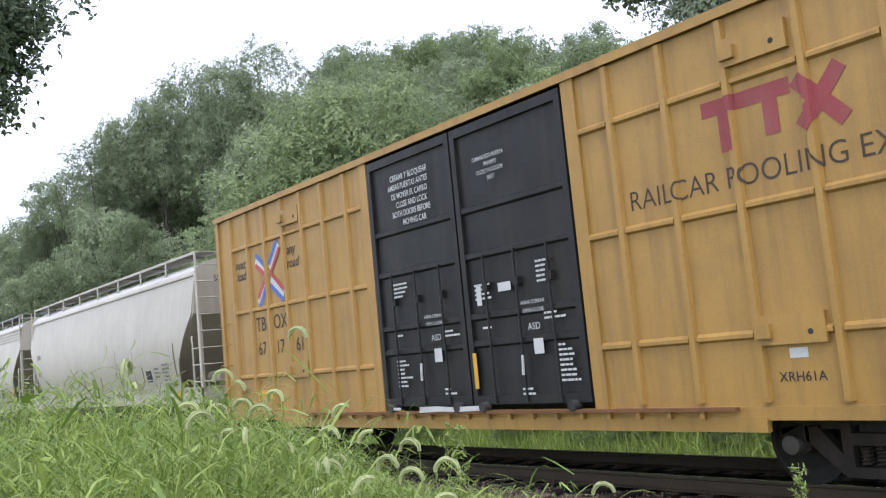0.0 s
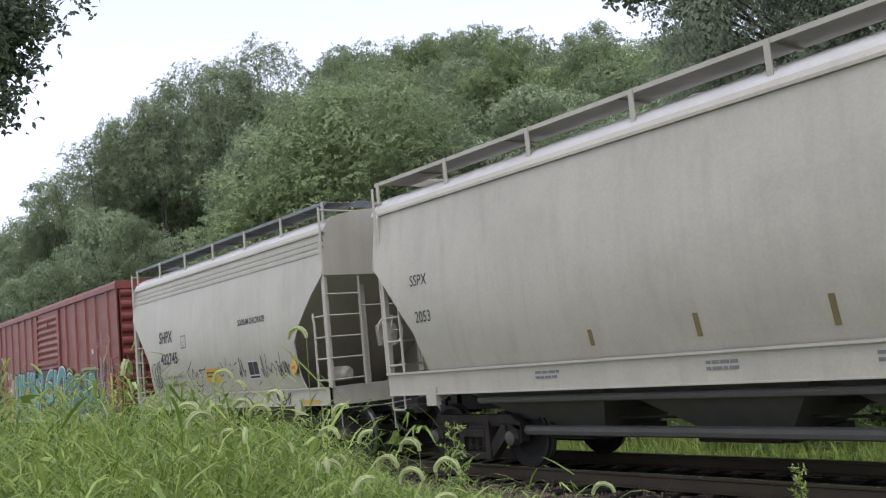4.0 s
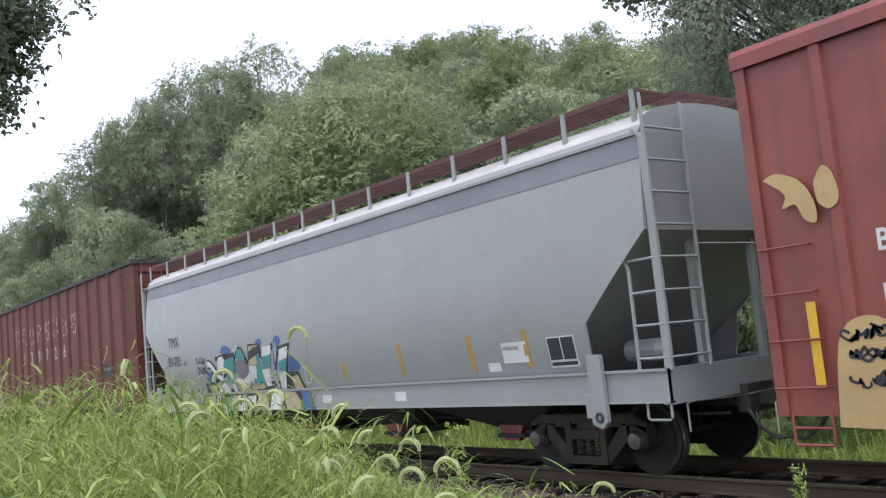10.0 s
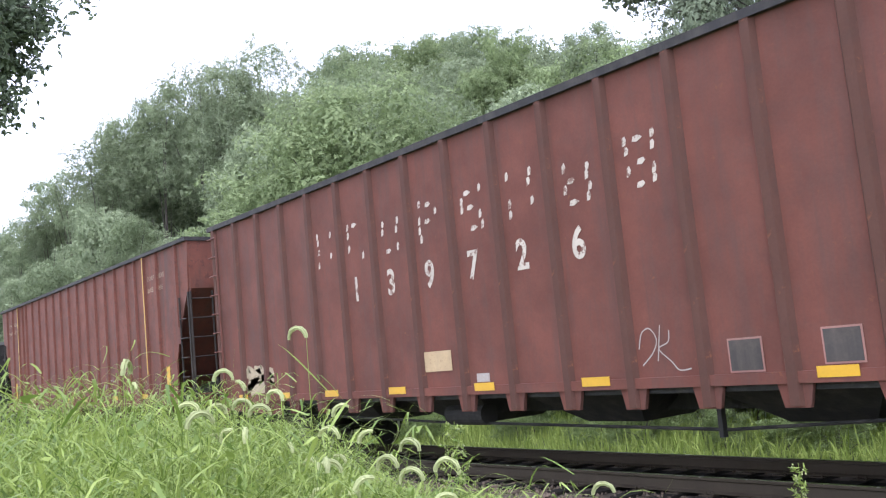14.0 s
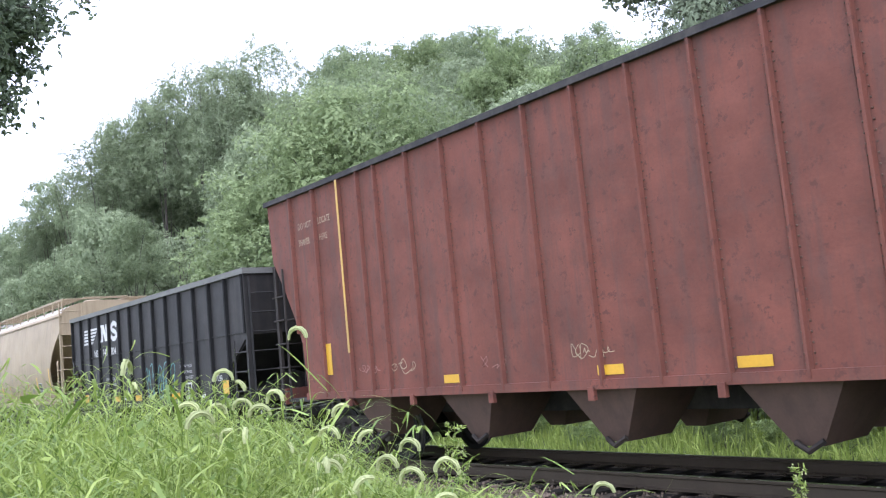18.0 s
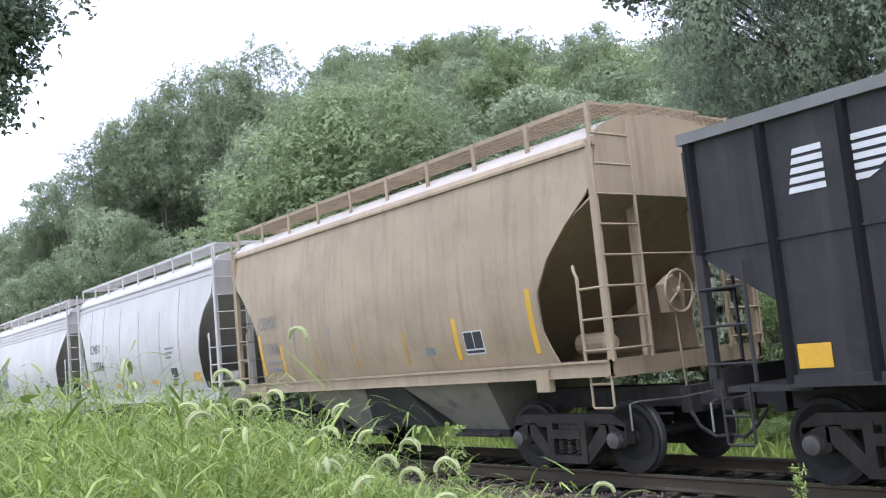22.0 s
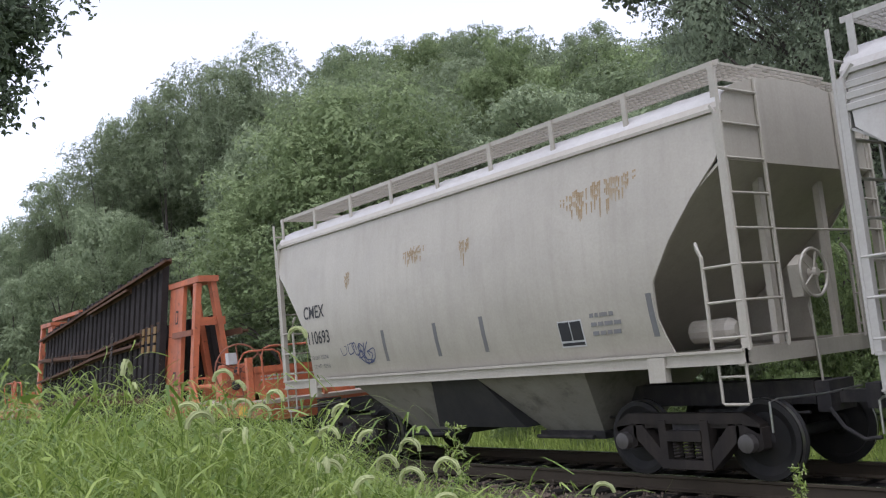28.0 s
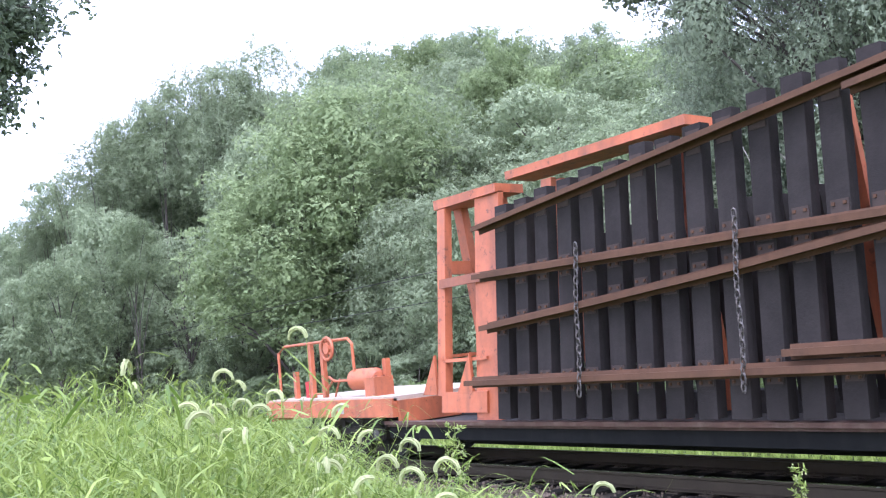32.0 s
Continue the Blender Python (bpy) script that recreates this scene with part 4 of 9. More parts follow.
    # cream field at the far end
    blob(band, [(-6.55, 0.7), (-6.45, 1.5), (-6.2, 1.72), (-5.9, 1.6), (-5.75, 1.05), (-5.6, 1.0), (-5.5, 2.0), (-5.2, 2.28), (-4.9, 2.1), (-4.75, 1.3), (-4.8, 0.7)], M_GCREAM, yy - 0.0006)
    blob(band, [(-6.0, 0.78), (-5.9, 1.3), (-5.72, 1.75), (-5.58, 1.4), (-5.66, 0.8)], M_RED, yy - 0.0015)
    for k, z in enumerate((1.52, 1.3, 1.06)):
        scribble(band, -6.36, -5.95, z, 0.13, M_MARKK, lambda q: yy - 0.0006, 60 + k, 0.03)
    patch("data_panel", band, -5.35, -4.98, 1.28, 1.62, M_GEDGE, lambda z: yy - 0.0012)
    bars(band, -5.31, 1.50, [[0.08, 0.2], [0.08, 0.2]], 0.05, 0.07, M_CHALK, lambda z: yy - 0.0036)
    blob(band, [(-7.02, 3.16), (-6.86, 3.2), (-6.62, 3.08), (-6.5, 2.86), (-6.5, 2.66), (-6.62, 2.7), (-6.7, 2.86), (-6.84, 2.84), (-6.8, 2.98)], M_GCREAM, yy - 0.0006)
    blob(band, [(-6.48, 3.04), (-6.38, 3.18), (-6.28, 3.1), (-6.24, 2.86), (-6.34, 2.76), (-6.46, 2.84)], M_GCREAM, yy - 0.0006)
    # upright teal shapes with pale feet on black
    blob(band, [(-4.98, 0.69), (-4.98, 2.3), (-4.0, 2.42), (-3.1, 2.36), (-1.75, 2.42), (-1.68, 0.69)], M_MARKK, yy - 0.0012, rounded=False)
    for x0, x1, zm, z1, sw in ((-4.86, -4.42, 1.9, 2.40, 0.05), (-4.27, -3.97, 1.82, 2.45, 0.10), (-3.9, -3.62, 1.62, 2.42, 0.0), (-3.56, -3.28, 1.7, 2.42, 0.12), (-2.98, -2.62, 1.85, 2.47, 0.14), (-2.52, -2.16, 1.75, 2.44, 0.06), (-2.10, -1.86, 1.4, 2.42, 0.08)):
        painted_bar(band, x0, x1, 0.70, zm, z1, yy - 0.0024, M_GTEAL, M_GTEAL2, sw)
    blob(band, [(-4.15, 0.70), (-4.05, 1.1), (-3.95, 1.3), (-3.86, 1.0), (-3.88, 0.70)], M_GCREAM, yy - 0.0078)
    blob(band, [(-3.35, 1.25), (-3.3, 1.7), (-3.2, 1.72), (-3.2, 1.3)], M_GCREAM, yy - 0.0078)
    # the shapes across the door
    blob(band, [(-1.72, 0.97), (-1.78, 2.2), (-1.4, 2.55), (-0.7, 2.42), (-0.1, 2.4), (0.7, 2.36), (1.3, 2.3), (1.75, 2.2), (1.8, 0.97)], M_GEDGE, yy - 0.0048, rounded=False)
    blob(band, [(-1.66, 0.98), (-1.62, 1.4), (-1.0, 1.3), (-0.3, 1.42), (0.3, 1.36), (0.9, 1.3), (1.05, 0.98)], M_GTEAL2, yy - 0.0060, rounded=False)
    fat_stroke(band, [(-1.62, 1.12), (-1.6, 1.6), (-1.46, 2.1), (-1.14, 2.33), (-0.9, 2.12), (-1.0, 1.86), (-1.28, 1.78)], 0.27, yy - 0.0066)
    fat_stroke(band, [(-1.2, 1.72), (-0.98, 1.5), (-0.82, 1.2)], 0.25, yy - 0.0078)
    fat_stroke(band, [(0.5, 2.25), (0.2, 2.26), (-0.24, 2.02), (-0.44, 1.6), (-0.1, 1.42), (0.4, 1.52)], 0.26, yy - 0.0072)
    fat_stroke(band, [(-0.3, 1.86), (0.02, 1.92), (0.34, 1.84)], 0.18, yy - 0.0090)
    fat_stroke(band, [(0.84, 2.36), (0.72, 1.9), (0.74, 1.5), (0.92, 1.26)], 0.27, yy - 0.0084)
    blob(band, [(-1.36, 1.92), (-1.3, 2.08), (-1.18, 2.06), (-1.2, 1.92)], M_GCREAM, yy - 0.0100)
    blob(band, [(-0.16, 1.6), (-0.1, 1.72), (0.12, 1.74), (0.2, 1.62)], M_DULLRED, yy - 0.0100)
    # the tall arch with a cream field inside
    blob(band, [(1.16, 1.1), (1.2, 1.7), (1.42, 2.08), (1.62, 2.0), (1.6, 1.5), (1.42, 1.05)], M_GEDGE, yy - 0.0084, rounded=False)
    blob(band, [(1.24, 1.2), (1.26, 1.6), (1.44, 1.92), (1.5, 1.6), (1.36, 1.16)], M_GCREAM, yy - 0.0090)
    fat_stroke(band, [(1.0, 1.62), (1.14, 2.0), (1.5, 2.28), (1.84, 2.2), (1.84, 1.8), (1.7, 1.1)], 0.3, yy - 0.0093)
    for cx in (-0.95, 0.16):
        blob(band, [(cx - 0.34, 1.0), (cx - 0.26, 1.26), (cx + 0.02, 1.36), (cx + 0.3, 1.22), (cx + 0.36, 1.0)], M_GEDGE, yy - 0.0114)
        blob(band, [(cx - 0.18, 1.0), (cx - 0.1, 1.12), (cx + 0.08, 1.17), (cx + 0.22, 1.08), (cx + 0.24, 1.0)], M_GCREAM, yy - 0.0126)
    # deep teal shapes inside a lime outline
    rim = [(1.76, 0.96), (1.89, 1.64), (2.13, 2.27), (2.39, 2.33), (2.72, 2.22), (2.86, 2.03), (3.02, 2.11), (3.48, 2.1), (3.57, 1.97), (3.71, 2.23), (4.18, 2.25), (4.63, 2.24), (5.17, 2.22), (5.1, 1.9), (5.18, 1.8), (5.06, 1.48), (5.27, 1.39), (5.24, 0.96)]
    blob(band, [(x, z + (0.07 if z > 1 else 0)) for x, z in rim], M_GLIME, yy - 0.0012, rounded=False)
    blob(band, [(max(1.82, min(5.2, x)), z) for x, z in rim], M_GEDGE, yy - 0.0024, rounded=False)
    for k, (pts, mat) in enumerate((([(2.22, 2.18), (2.65, 2.19), (2.87, 2.0), (2.74, 1.71), (2.49, 1.6), (2.78, 1.41), (2.85, 1.16), (2.12, 1.18), (2.01, 1.52), (2.09, 1.91)], M_GBLUE2),
                                    ([(2.1, 1.39), (2.75, 1.38), (2.83, 1.16), (2.73, 1.1), (2.14, 1.15)], M_GSLATE),
                                    ([(3.0, 2.01), (3.47, 2.02), (3.52, 1.73), (3.7, 1.52), (3.91, 1.37), (3.8, 1.12), (3.38, 1.1), (3.22, 1.39), (2.95, 1.17), (2.86, 1.41)], M_GBLUE2),
                                    ([(3.02, 1.27), (3.22, 1.37), (3.38, 1.12), (3.78, 1.12), (3.74, 1.01), (2.96, 1.05)], M_GSLATE),
                                    ([(3.79, 2.08), (4.17, 2.14), (4.2, 1.82), (4.26, 1.41), (4.32, 1.12), (4.06, 1.04), (3.94, 1.36), (3.84, 1.66)], M_GTEAL),
                                    ([(4.5, 2.11), (4.99, 2.16), (5.11, 1.78), (5.0, 1.51), (5.18, 1.41), (5.2, 1.26), (4.84, 1.27), (4.74, 1.42), (4.57, 1.3), (4.36, 1.34), (4.38, 1.74)], M_GTEAL),
                                    ([(4.37, 1.41), (4.57, 1.32), (4.74, 1.42), (4.84, 1.28), (5.18, 1.27), (5.15, 1.14), (4.4, 1.12)], M_GSLATE))):
        blob(band, pts, mat, yy - 0.0036 - 0.0009 * k, rounded=k in (0, 4))
    for line in ([(2.1, 1.89), (2.22, 2.18), (2.44, 2.23), (2.71, 2.16)], [(2.91, 1.8), (3.02, 2.02), (3.47, 2.03)], [(3.78, 2.03), (3.99, 2.13), (4.17, 2.13)], [(4.38, 1.77), (4.48, 2.1), (4.8, 2.14)], [(5.11, 1.76), (5.01, 1.5), (5.19, 1.39)]):
        part("graffiti_gleam", ribbon(Geo(), line, 0.045, yy - 0.0105), M_MARKW, band)
    for x, z in ((1.95, 1.61), (3.87, 1.85), (4.34, 1.61), (3.61, 1.4), (3.07, 1.7), (3.24, 1.33), (4.78, 1.55)):
        blob(band, [(x - 0.07, z - 0.08), (x - 0.06, z + 0.07), (x + 0.06, z + 0.09), (x + 0.08, z - 0.06)], M_DULLRED, yy - 0.0114)
    blob(band, [(4.68, 1.85), (4.66, 1.69), (4.83, 1.69), (4.85, 1.85)], M_GBRIGHT, yy - 0.0120, rounded=False)
    cloud = [(5.32, 0.8), (5.3, 1.5), (5.42, 1.82), (5.62, 1.72), (5.72, 1.5), (5.95, 1.45), (6.02, 1.15), (6.18, 0.95), (6.1, 0.75)]
    blob(band, [(x + 0.03, z + 0.03) for x, z in cloud], M_GEDGE, yy - 0.0006)
    blob(band, cloud, M_GGREY, yy - 0.0018)
    scribble(band, 5.42, 5.8, 1.35, 0.16, M_CHALK, lambda q: yy - 0.0012, 66, 0.014)
    blob(band, [(-4.8, 0.66), (-4.8, 0.93), (0.0, 0.95), (5.3, 0.93), (5.3, 0.66)], M_GTEAL2, yy - 0.0585, rounded=False)
    for a, b, c, d in ((4.32, 4.13, 4.36, 4.52), (1.75, 1.9, 2.1, 1.95), (-1.2, -0.8, -0.62, -1.0), (-2.6, -2.5, -2.36, -2.44), (-3.9, -3.8, -3.7, -3.8), (3.3, 3.2, 3.34, 3.46)):
        blob(band, [(a, 0.66), (b, 0.66), (c, 0.94), (d, 0.94)], M_GEDGE, yy - 0.0592, rounded=False)
    for x in (4.5, 5.0):
        part("graffiti_gleam", ribbon(Geo(), [(x - 0.1, 0.68), (x, 0.92)], 0.02, yy - 0.0598), M_GBLUE, band)
    rnd = random.Random(18)
    drip = Geo()
    for k in range(46):
        x0 = rnd.choice((5.25, 5.55, 5.75, 6.1, 6.3, 6.35, 6.5, 6.6)) + rnd.uniform(-0.13, 0.13)
        z0 = rnd.uniform(1.5, 2.65)
        ribbon(drip, [(x0, z0), (x0 + rnd.uniform(-0.01, 0.02), z0 - 0.3), (x0 + rnd.uniform(-0.01, 0.03), max(1.0, z0 - rnd.uniform(0.4, 1.1)))], rnd.uniform(0.02, 0.075), yy + 0.010 - 0.0003 * k)
    tagged(part("paint_smear", drip, M_SMEAR, ob, "whitish smeared overpaint"), kind="stuff")
    patch("yellow_bar", ob, 6.50, 6.66, 1.12, 2.06, M_SIGNAL, lambda z: yy - 0.02)
    patch("yellow_bar", ob, -6.72, -6.62, 1.1, 1.9, M_SIGNAL, lambda z: yy - 0.02)
    patch("notice", ob, 4.84, 4.98, 2.68, 2.82, M_MARKW, lambda z: yy)
    patch("tan_plate", ob, -2.95, -2.45, 1.46, 1.92, M_GTAN, lambda z: yy - 0.06)
    for x in (-4.9, -3.3, -0.9, 1.2, 3.0, 4.9):
        patch("reflector", ob, x - 0.22, x + 0.22, 0.68, 0.79, M_SIGNAL, lambda z: yy - 0.064, label="yellow reflective strip")
    letters("BK TY", ob, -5.95, 2.30, 0.28, M_MARKW, lambda z: yy - 0.004, 0.9, bold=0.006)
    letters("152 686", ob, -5.98, 1.80, 0.28, M_MARKW, lambda z: yy - 0.012, 0.85, bold=0.006)
    chalk = Geo()
    rnd = random.Random(8)
    for cx, cz in ((5.3, 3.0), (5.55, 2.9), (5.8, 3.0), (6.1, 2.95), (6.4, 2.98), (5.6, 2.45), (5.9, 2.1), (5.5, 1.95)):
        ribbon(chalk, smooth_line([(cx + rnd.uniform(-0.15, 0.15), cz + rnd.uniform(-0.2, 0.2)) for _ in range(4)]), 0.016, yy)
    part("chalk_scrawl", chalk, M_CHALK, ob, "thin pale chalk scrawl")


# ---- covered hoppers ----
def grating(x0, x1, y0, y1, z, mat, name, ob, step=0.075):
    g = Geo()
    n = int((x1 - x0) / step)
    for k in range(n + 1):
        x = x0 + (x1 - x0) * k / n
        g.box(x - 0.008, x + 0.008, y0, y1, z - 0.03, z)
    for k in range(6):
        yy = y0 + (y1 - y0) * k / 5
        g.box(x0, x1, yy - 0.006, yy + 0.006, z - 0.032, z + 0.002)
    return tagged(part(name, g, mat, ob, "open steel grating walkway"), kind="stuff")


def covered_hopper(label, left, right, sill, eave, outline, mat, shift=0.0, belly=0.165, bays=(-2.2, 0.0, 2.2), seams=(), banded=0, stripe=None, walk_mat=None, centres=None, brake=1, bay_mat=None, deep=2.6, chute=0.55, roof_mat=None, wide_bay=None, seam_share=0.85, sheet_board=False):
    """A covered hopper. outline: (height, half length) of the side sheet, from the sill up."""
    ob, h = car("covered_hopper", label, left, right)
    running_gear(ob, h, centres or (-h + 1.45, h - 1.45), M_DARK, (0.78, 1.05))
    z0, zt = outline[0][0], eave
    top_l = outline[-1][1]
    walk_mat, bay_mat = walk_mat or mat, bay_mat or mat

    def half(z):
        return 1.455 + belly * math.sin(math.pi * min(1, max(0, (z - z0) / (zt - z0))) ** 0.8)

    def surf(z):
        return -half(z)

    def length(z):
        return float(np.interp(z, [p[0] for p in outline], [p[1] for p in outline]))
    zs = sorted(set([p[0] for p in outline] + [z0 + (zt - z0) * k / 14 for k in range(15)]))
    for s in (-1, 1):
        rings = []
        for z in zs:
            w, ln = half(z) * s, length(z)
            rings.append([(shift - ln, w, z), (shift + ln, w, z), (shift + ln, w - 0.03 * s, z), (shift - ln, w - 0.03 * s, z)])
        part("side_sheet", Geo().loft(rings), mat, ob, smooth=True)
    # roof: a low arch, and the eave rail
    arch = [(math.cos(a) * half(zt), zt + 0.42 * math.sin(a) ** 0.9) for a in [math.pi * k / 14 for k in range(15)]]
    part("roof", Geo().prism(arch, "x", shift - top_l, shift + top_l), roof_mat or M_ROOF, ob, smooth=True)
    for s in (-1, 1):
        w = half(zt)
        part("eave_rail", Geo().prism([(s * (w - 0.02), zt - 0.07), (s * (w + 0.045), zt - 0.06), (s * (w + 0.045), zt - 0.02), (s * (w - 0.02), zt + 0.06)], "x", shift - top_l - 0.02, shift + top_l + 0.02), mat, ob)
    for k in range(banded):
        z = zt - 0.17 - 0.11 * k
        part("eave_band", Geo().prism([(surf(z) + 0.01, z - 0.045), (surf(z) - 0.02, z - 0.03), (surf(z) - 0.02, z + 0.03), (surf(z) + 0.01, z + 0.045)], "x", shift - top_l, shift + top_l), mat, ob)
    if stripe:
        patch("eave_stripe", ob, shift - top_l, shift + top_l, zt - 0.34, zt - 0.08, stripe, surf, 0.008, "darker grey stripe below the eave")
    # end walls, slope sheets, the bays below
    zc = max(2.9, min(p[0] for p in outline if p[1] > top_l - 0.16))
    steep = max([0.75] + [(top_l - length(z) + 0.03) / (zc - z) for z in zs if z < zc - 0.2])
    for s in (-1, 1):
        xe = shift + s * top_l
        up = [z for z in zs if z > zc + 0.02]
        part("end_sheet", Geo().prism([(-half(zc) + 0.015, zc)] + [(-half(z) + 0.015, z) for z in up] + [(-p[0], p[1]) for p in arch[1:-1]] + [(half(z) - 0.015, z) for z in reversed(up)] + [(half(zc) - 0.015, zc)], "x", xe - s * 0.03, xe + s * 0.004), mat, ob)
        low = [sill[0] + 0.1 + (zc - sill[0] - 0.1) * q / 6 for q in range(7)]
        part("slope_sheet", Geo().loft([[(xe - s * (zc - z) * steep, -half(z) + 0.028, z), (xe - s * (zc - z) * steep, half(z) - 0.028, z), (xe - s * ((zc - z) * steep + 0.05), half(z) - 0.028, z), (xe - s * ((zc - z) * steep + 0.05), -half(z) + 0.028, z)] for z in low]), mat, ob)
        part("shear_plate", Geo().box(min(s * (h - 0.05), s * (h - 2.4)), max(s * (h - 0.05), s * (h - 2.4)), -1.45, 1.45, sill[0] + 0.08, sill[0] + 0.12), mat, ob)
        part("end_sill", Geo().box(min(s * h, s * (h - 0.1)), max(s * h, s * (h - 0.1)), -1.55, 1.55, sill[0] - 0.02, sill[1]), mat, ob)
        for e in (-1, 1):
            part("corner_post", Geo().hexa([(s * h - 0.04, e * 1.50 - 0.04, sill[1]), (s * h + 0.04, e * 1.50 - 0.04, sill[1]), (s * h + 0.04, e * 1.50 + 0.04, sill[1]), (s * h - 0.04, e * 1.50 + 0.04, sill[1]), (s * h - 0.04, e * 1.50 - 0.04, zt - 0.1), (s * h + 0.04, e * 1.50 - 0.04, zt - 0.1), (s * h + 0.04, e * 1.50 + 0.04, zt - 0.1), (s * h - 0.04, e * 1.50 + 0.04, zt - 0.1)]), mat, ob)
            part("post_tie", Geo().tube([(s * h, e * 1.5, zt - 0.12), (xe - s * 0.1, e * 1.48, zt + 0.02)], 0.03, 5), mat, ob)
            part("slope_brace", Geo().box(min(s * (h - 0.15), s * (h - 0.23)), max(s * (h - 0.15), s * (h - 0.23)), e * 0.62 - 0.05, e * 0.62 + 0.05, sill[1], zc), mat, ob)
        end_steps(ob, h + 0.05, s, sill[1], zt + 0.40, mat)
        part("end_handrail", Geo().tube([(s * (h + 0.05), -0.8, 2.75), (s * (h + 0.05), 0.8, 2.75)], 0.014, 6), mat, ob)
    for x in bays:
        c = shift + x
        w0 = wide_bay or 0.5 * (2 * top_l - 2 * deep + 1.6) / len(bays)
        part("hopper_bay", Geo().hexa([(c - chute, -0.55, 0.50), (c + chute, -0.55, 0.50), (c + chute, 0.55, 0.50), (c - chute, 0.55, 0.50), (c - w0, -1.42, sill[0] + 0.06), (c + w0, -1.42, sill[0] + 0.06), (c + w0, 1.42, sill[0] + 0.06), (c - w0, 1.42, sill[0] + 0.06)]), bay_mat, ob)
        part("outlet_gate", Geo().box(c - chute - 0.08, c + chute + 0.08, -0.62, 0.62, 0.40, 0.50).tube([(c - chute, -0.75, 0.44), (c + chute, -0.75, 0.44)], 0.03, 8), M_DARK, ob)
    if wide_bay:
        a, b = shift + bays[0] + wide_bay, shift + bays[1] - wide_bay
        # dark wedge added to stand for the shade between the bays
        part("bay_gap_shade", Geo().hexa([(a - 0.5, -0.9, 0.58), (b + 0.5, -0.9, 0.58), (b + 0.5, 0.9, 0.58), (a - 0.5, 0.9, 0.58), (a, -1.36, sill[0] + 0.04), (b, -1.36, sill[0] + 0.04), (b, 1.36, sill[0] + 0.04), (a, 1.36, sill[0] + 0.04)]), M_DARKBAY, ob)
    for s in (-1, 1):
        part("side_sill", Geo().box(-h, h, min(s * 1.50, s * 1.56), max(s * 1.50, s * 1.56), sill[0] + 0.02, sill[1] - 0.03), mat, ob)
        part("sill_flange", Geo().box(-h, h, min(s * 1.50, s * 1.60), max(s * 1.50, s * 1.60), sill[1] - 0.03, sill[1]), mat, ob)
        part("sill_flange", Geo().box(-h, h, min(s * 1.46, s * 1.585), max(s * 1.46, s * 1.585), sill[0], sill[0] + 0.02), mat, ob)
        for x in (-h + 1.15, h - 1.15):
            part("jacking_pad", Geo().box(x - 0.12, x + 0.12, min(s * 1.5, s * 1.6), max(s * 1.5, s * 1.6), sill[0] - 0.16, sill[0] + 0.12), mat, ob)
    streaks = random.Random(int(-10 * left))
    for x in seams:
        if seam_share >= 1:
            patch("dirt_streak", ob, shift + x - 0.013, shift + x + 0.013, z0 + 0.02, zt - 0.28 + streaks.uniform(-0.5, 0.1), M_SEAM, surf, 0.0045)
            continue
        if streaks.random() < seam_share:
            a, b, w = z0 + streaks.uniform(0.05, 0.3), z0 + (zt - z0) * streaks.uniform(0.3, 0.62), streaks.uniform(0.012, 0.024)
            g = Geo()
            g.loft([[(shift + x - w * q, surf(z) - 0.0045, z), (shift + x + w * q, surf(z) - 0.0045, z), (shift + x + w * q, surf(z) - 0.001, z), (shift + x - w * q, surf(z) - 0.001, z)]
                    for q, z in [(0.25 + 0.75 * k / 6, a + (b - a) * k / 6) for k in range(7)]])
            part("dirt_streak", g, M_SEAM, ob)
    # the walkway along the roof edge on its posts
    zw = zt + 0.51
    for s in (-1, 1):
        ya, yb = sorted((s * 0.72, s * 1.36))
        if sheet_board:
            part("running_board", Geo().box(shift - top_l + 0.05, shift + top_l - 0.05, ya, yb, zw - 0.015, zw), walk_mat, ob, "grey sheet running board")
            for k in range(7):
                x = shift - top_l + 1.1 + (2 * top_l - 2.2) * k / 6
                part("board_joint", Geo().box(x - 0.02, x + 0.02, ya, yb, zw - 0.04, zw - 0.015), mat, ob)
        else:
            grating(shift - top_l + 0.05, shift + top_l - 0.05, ya, yb, zw, walk_mat, "running_board", ob)
        part("board_edge", Geo().box(shift - top_l, shift + top_l, s * 1.38 - 0.012, s * 1.38 + 0.012, zw - 0.05, zw + 0.01), walk_mat, ob)
        n = max(6, int(2 * top_l / (1.7 if sheet_board else 1.15)))
        for k in range(n + 1):
            x = shift - top_l + 0.1 + (2 * top_l - 0.2) * k / n
            part("board_post", Geo().box(x - 0.035, x + 0.035, s * 1.40 - 0.012, s * 1.40 + 0.012, zt - 0.02, zw), mat, ob)
    for s in (-1, 1):
        xe = shift + s * top_l
        grating(min(xe, xe - s * 0.5), max(xe, xe - s * 0.5), -0.72, 0.72, zw + 0.03, walk_mat, "end_platform", ob)["kind"] = "stuff"
    for k in range(4):
        x = shift - top_l * 0.72 + k * top_l * 0.48
        part("roof_hatch", Geo().lathe([(0, 0.32), (0.12, 0.32), (0.15, 0.26), (0.15, 0.0)], (x, 0, zt + 0.40), "z", 16), mat, ob)
    if brake:
        brake_wheel(ob, brake * (h + 0.12), -0.25, 2.25, mat, 0.27, brake)
    part("brake_cylinder", Geo().lathe([(-0.3, 0.0), (-0.3, 0.14), (0.2, 0.14), (0.3, 0.08), (0.3, 0.0)], (h - 0.9, -0.75, sill[1] + 0.2), "x", 12), mat, ob)
    part("air_pipe", Geo().tube([(-h, -0.5, 0.72), (-h * 0.5, -0.52, 0.68), (h * 0.5, -0.52, 0.68), (h, -0.5, 0.72)], 0.02, 6), M_DARK, ob)
    return ob, h, surf


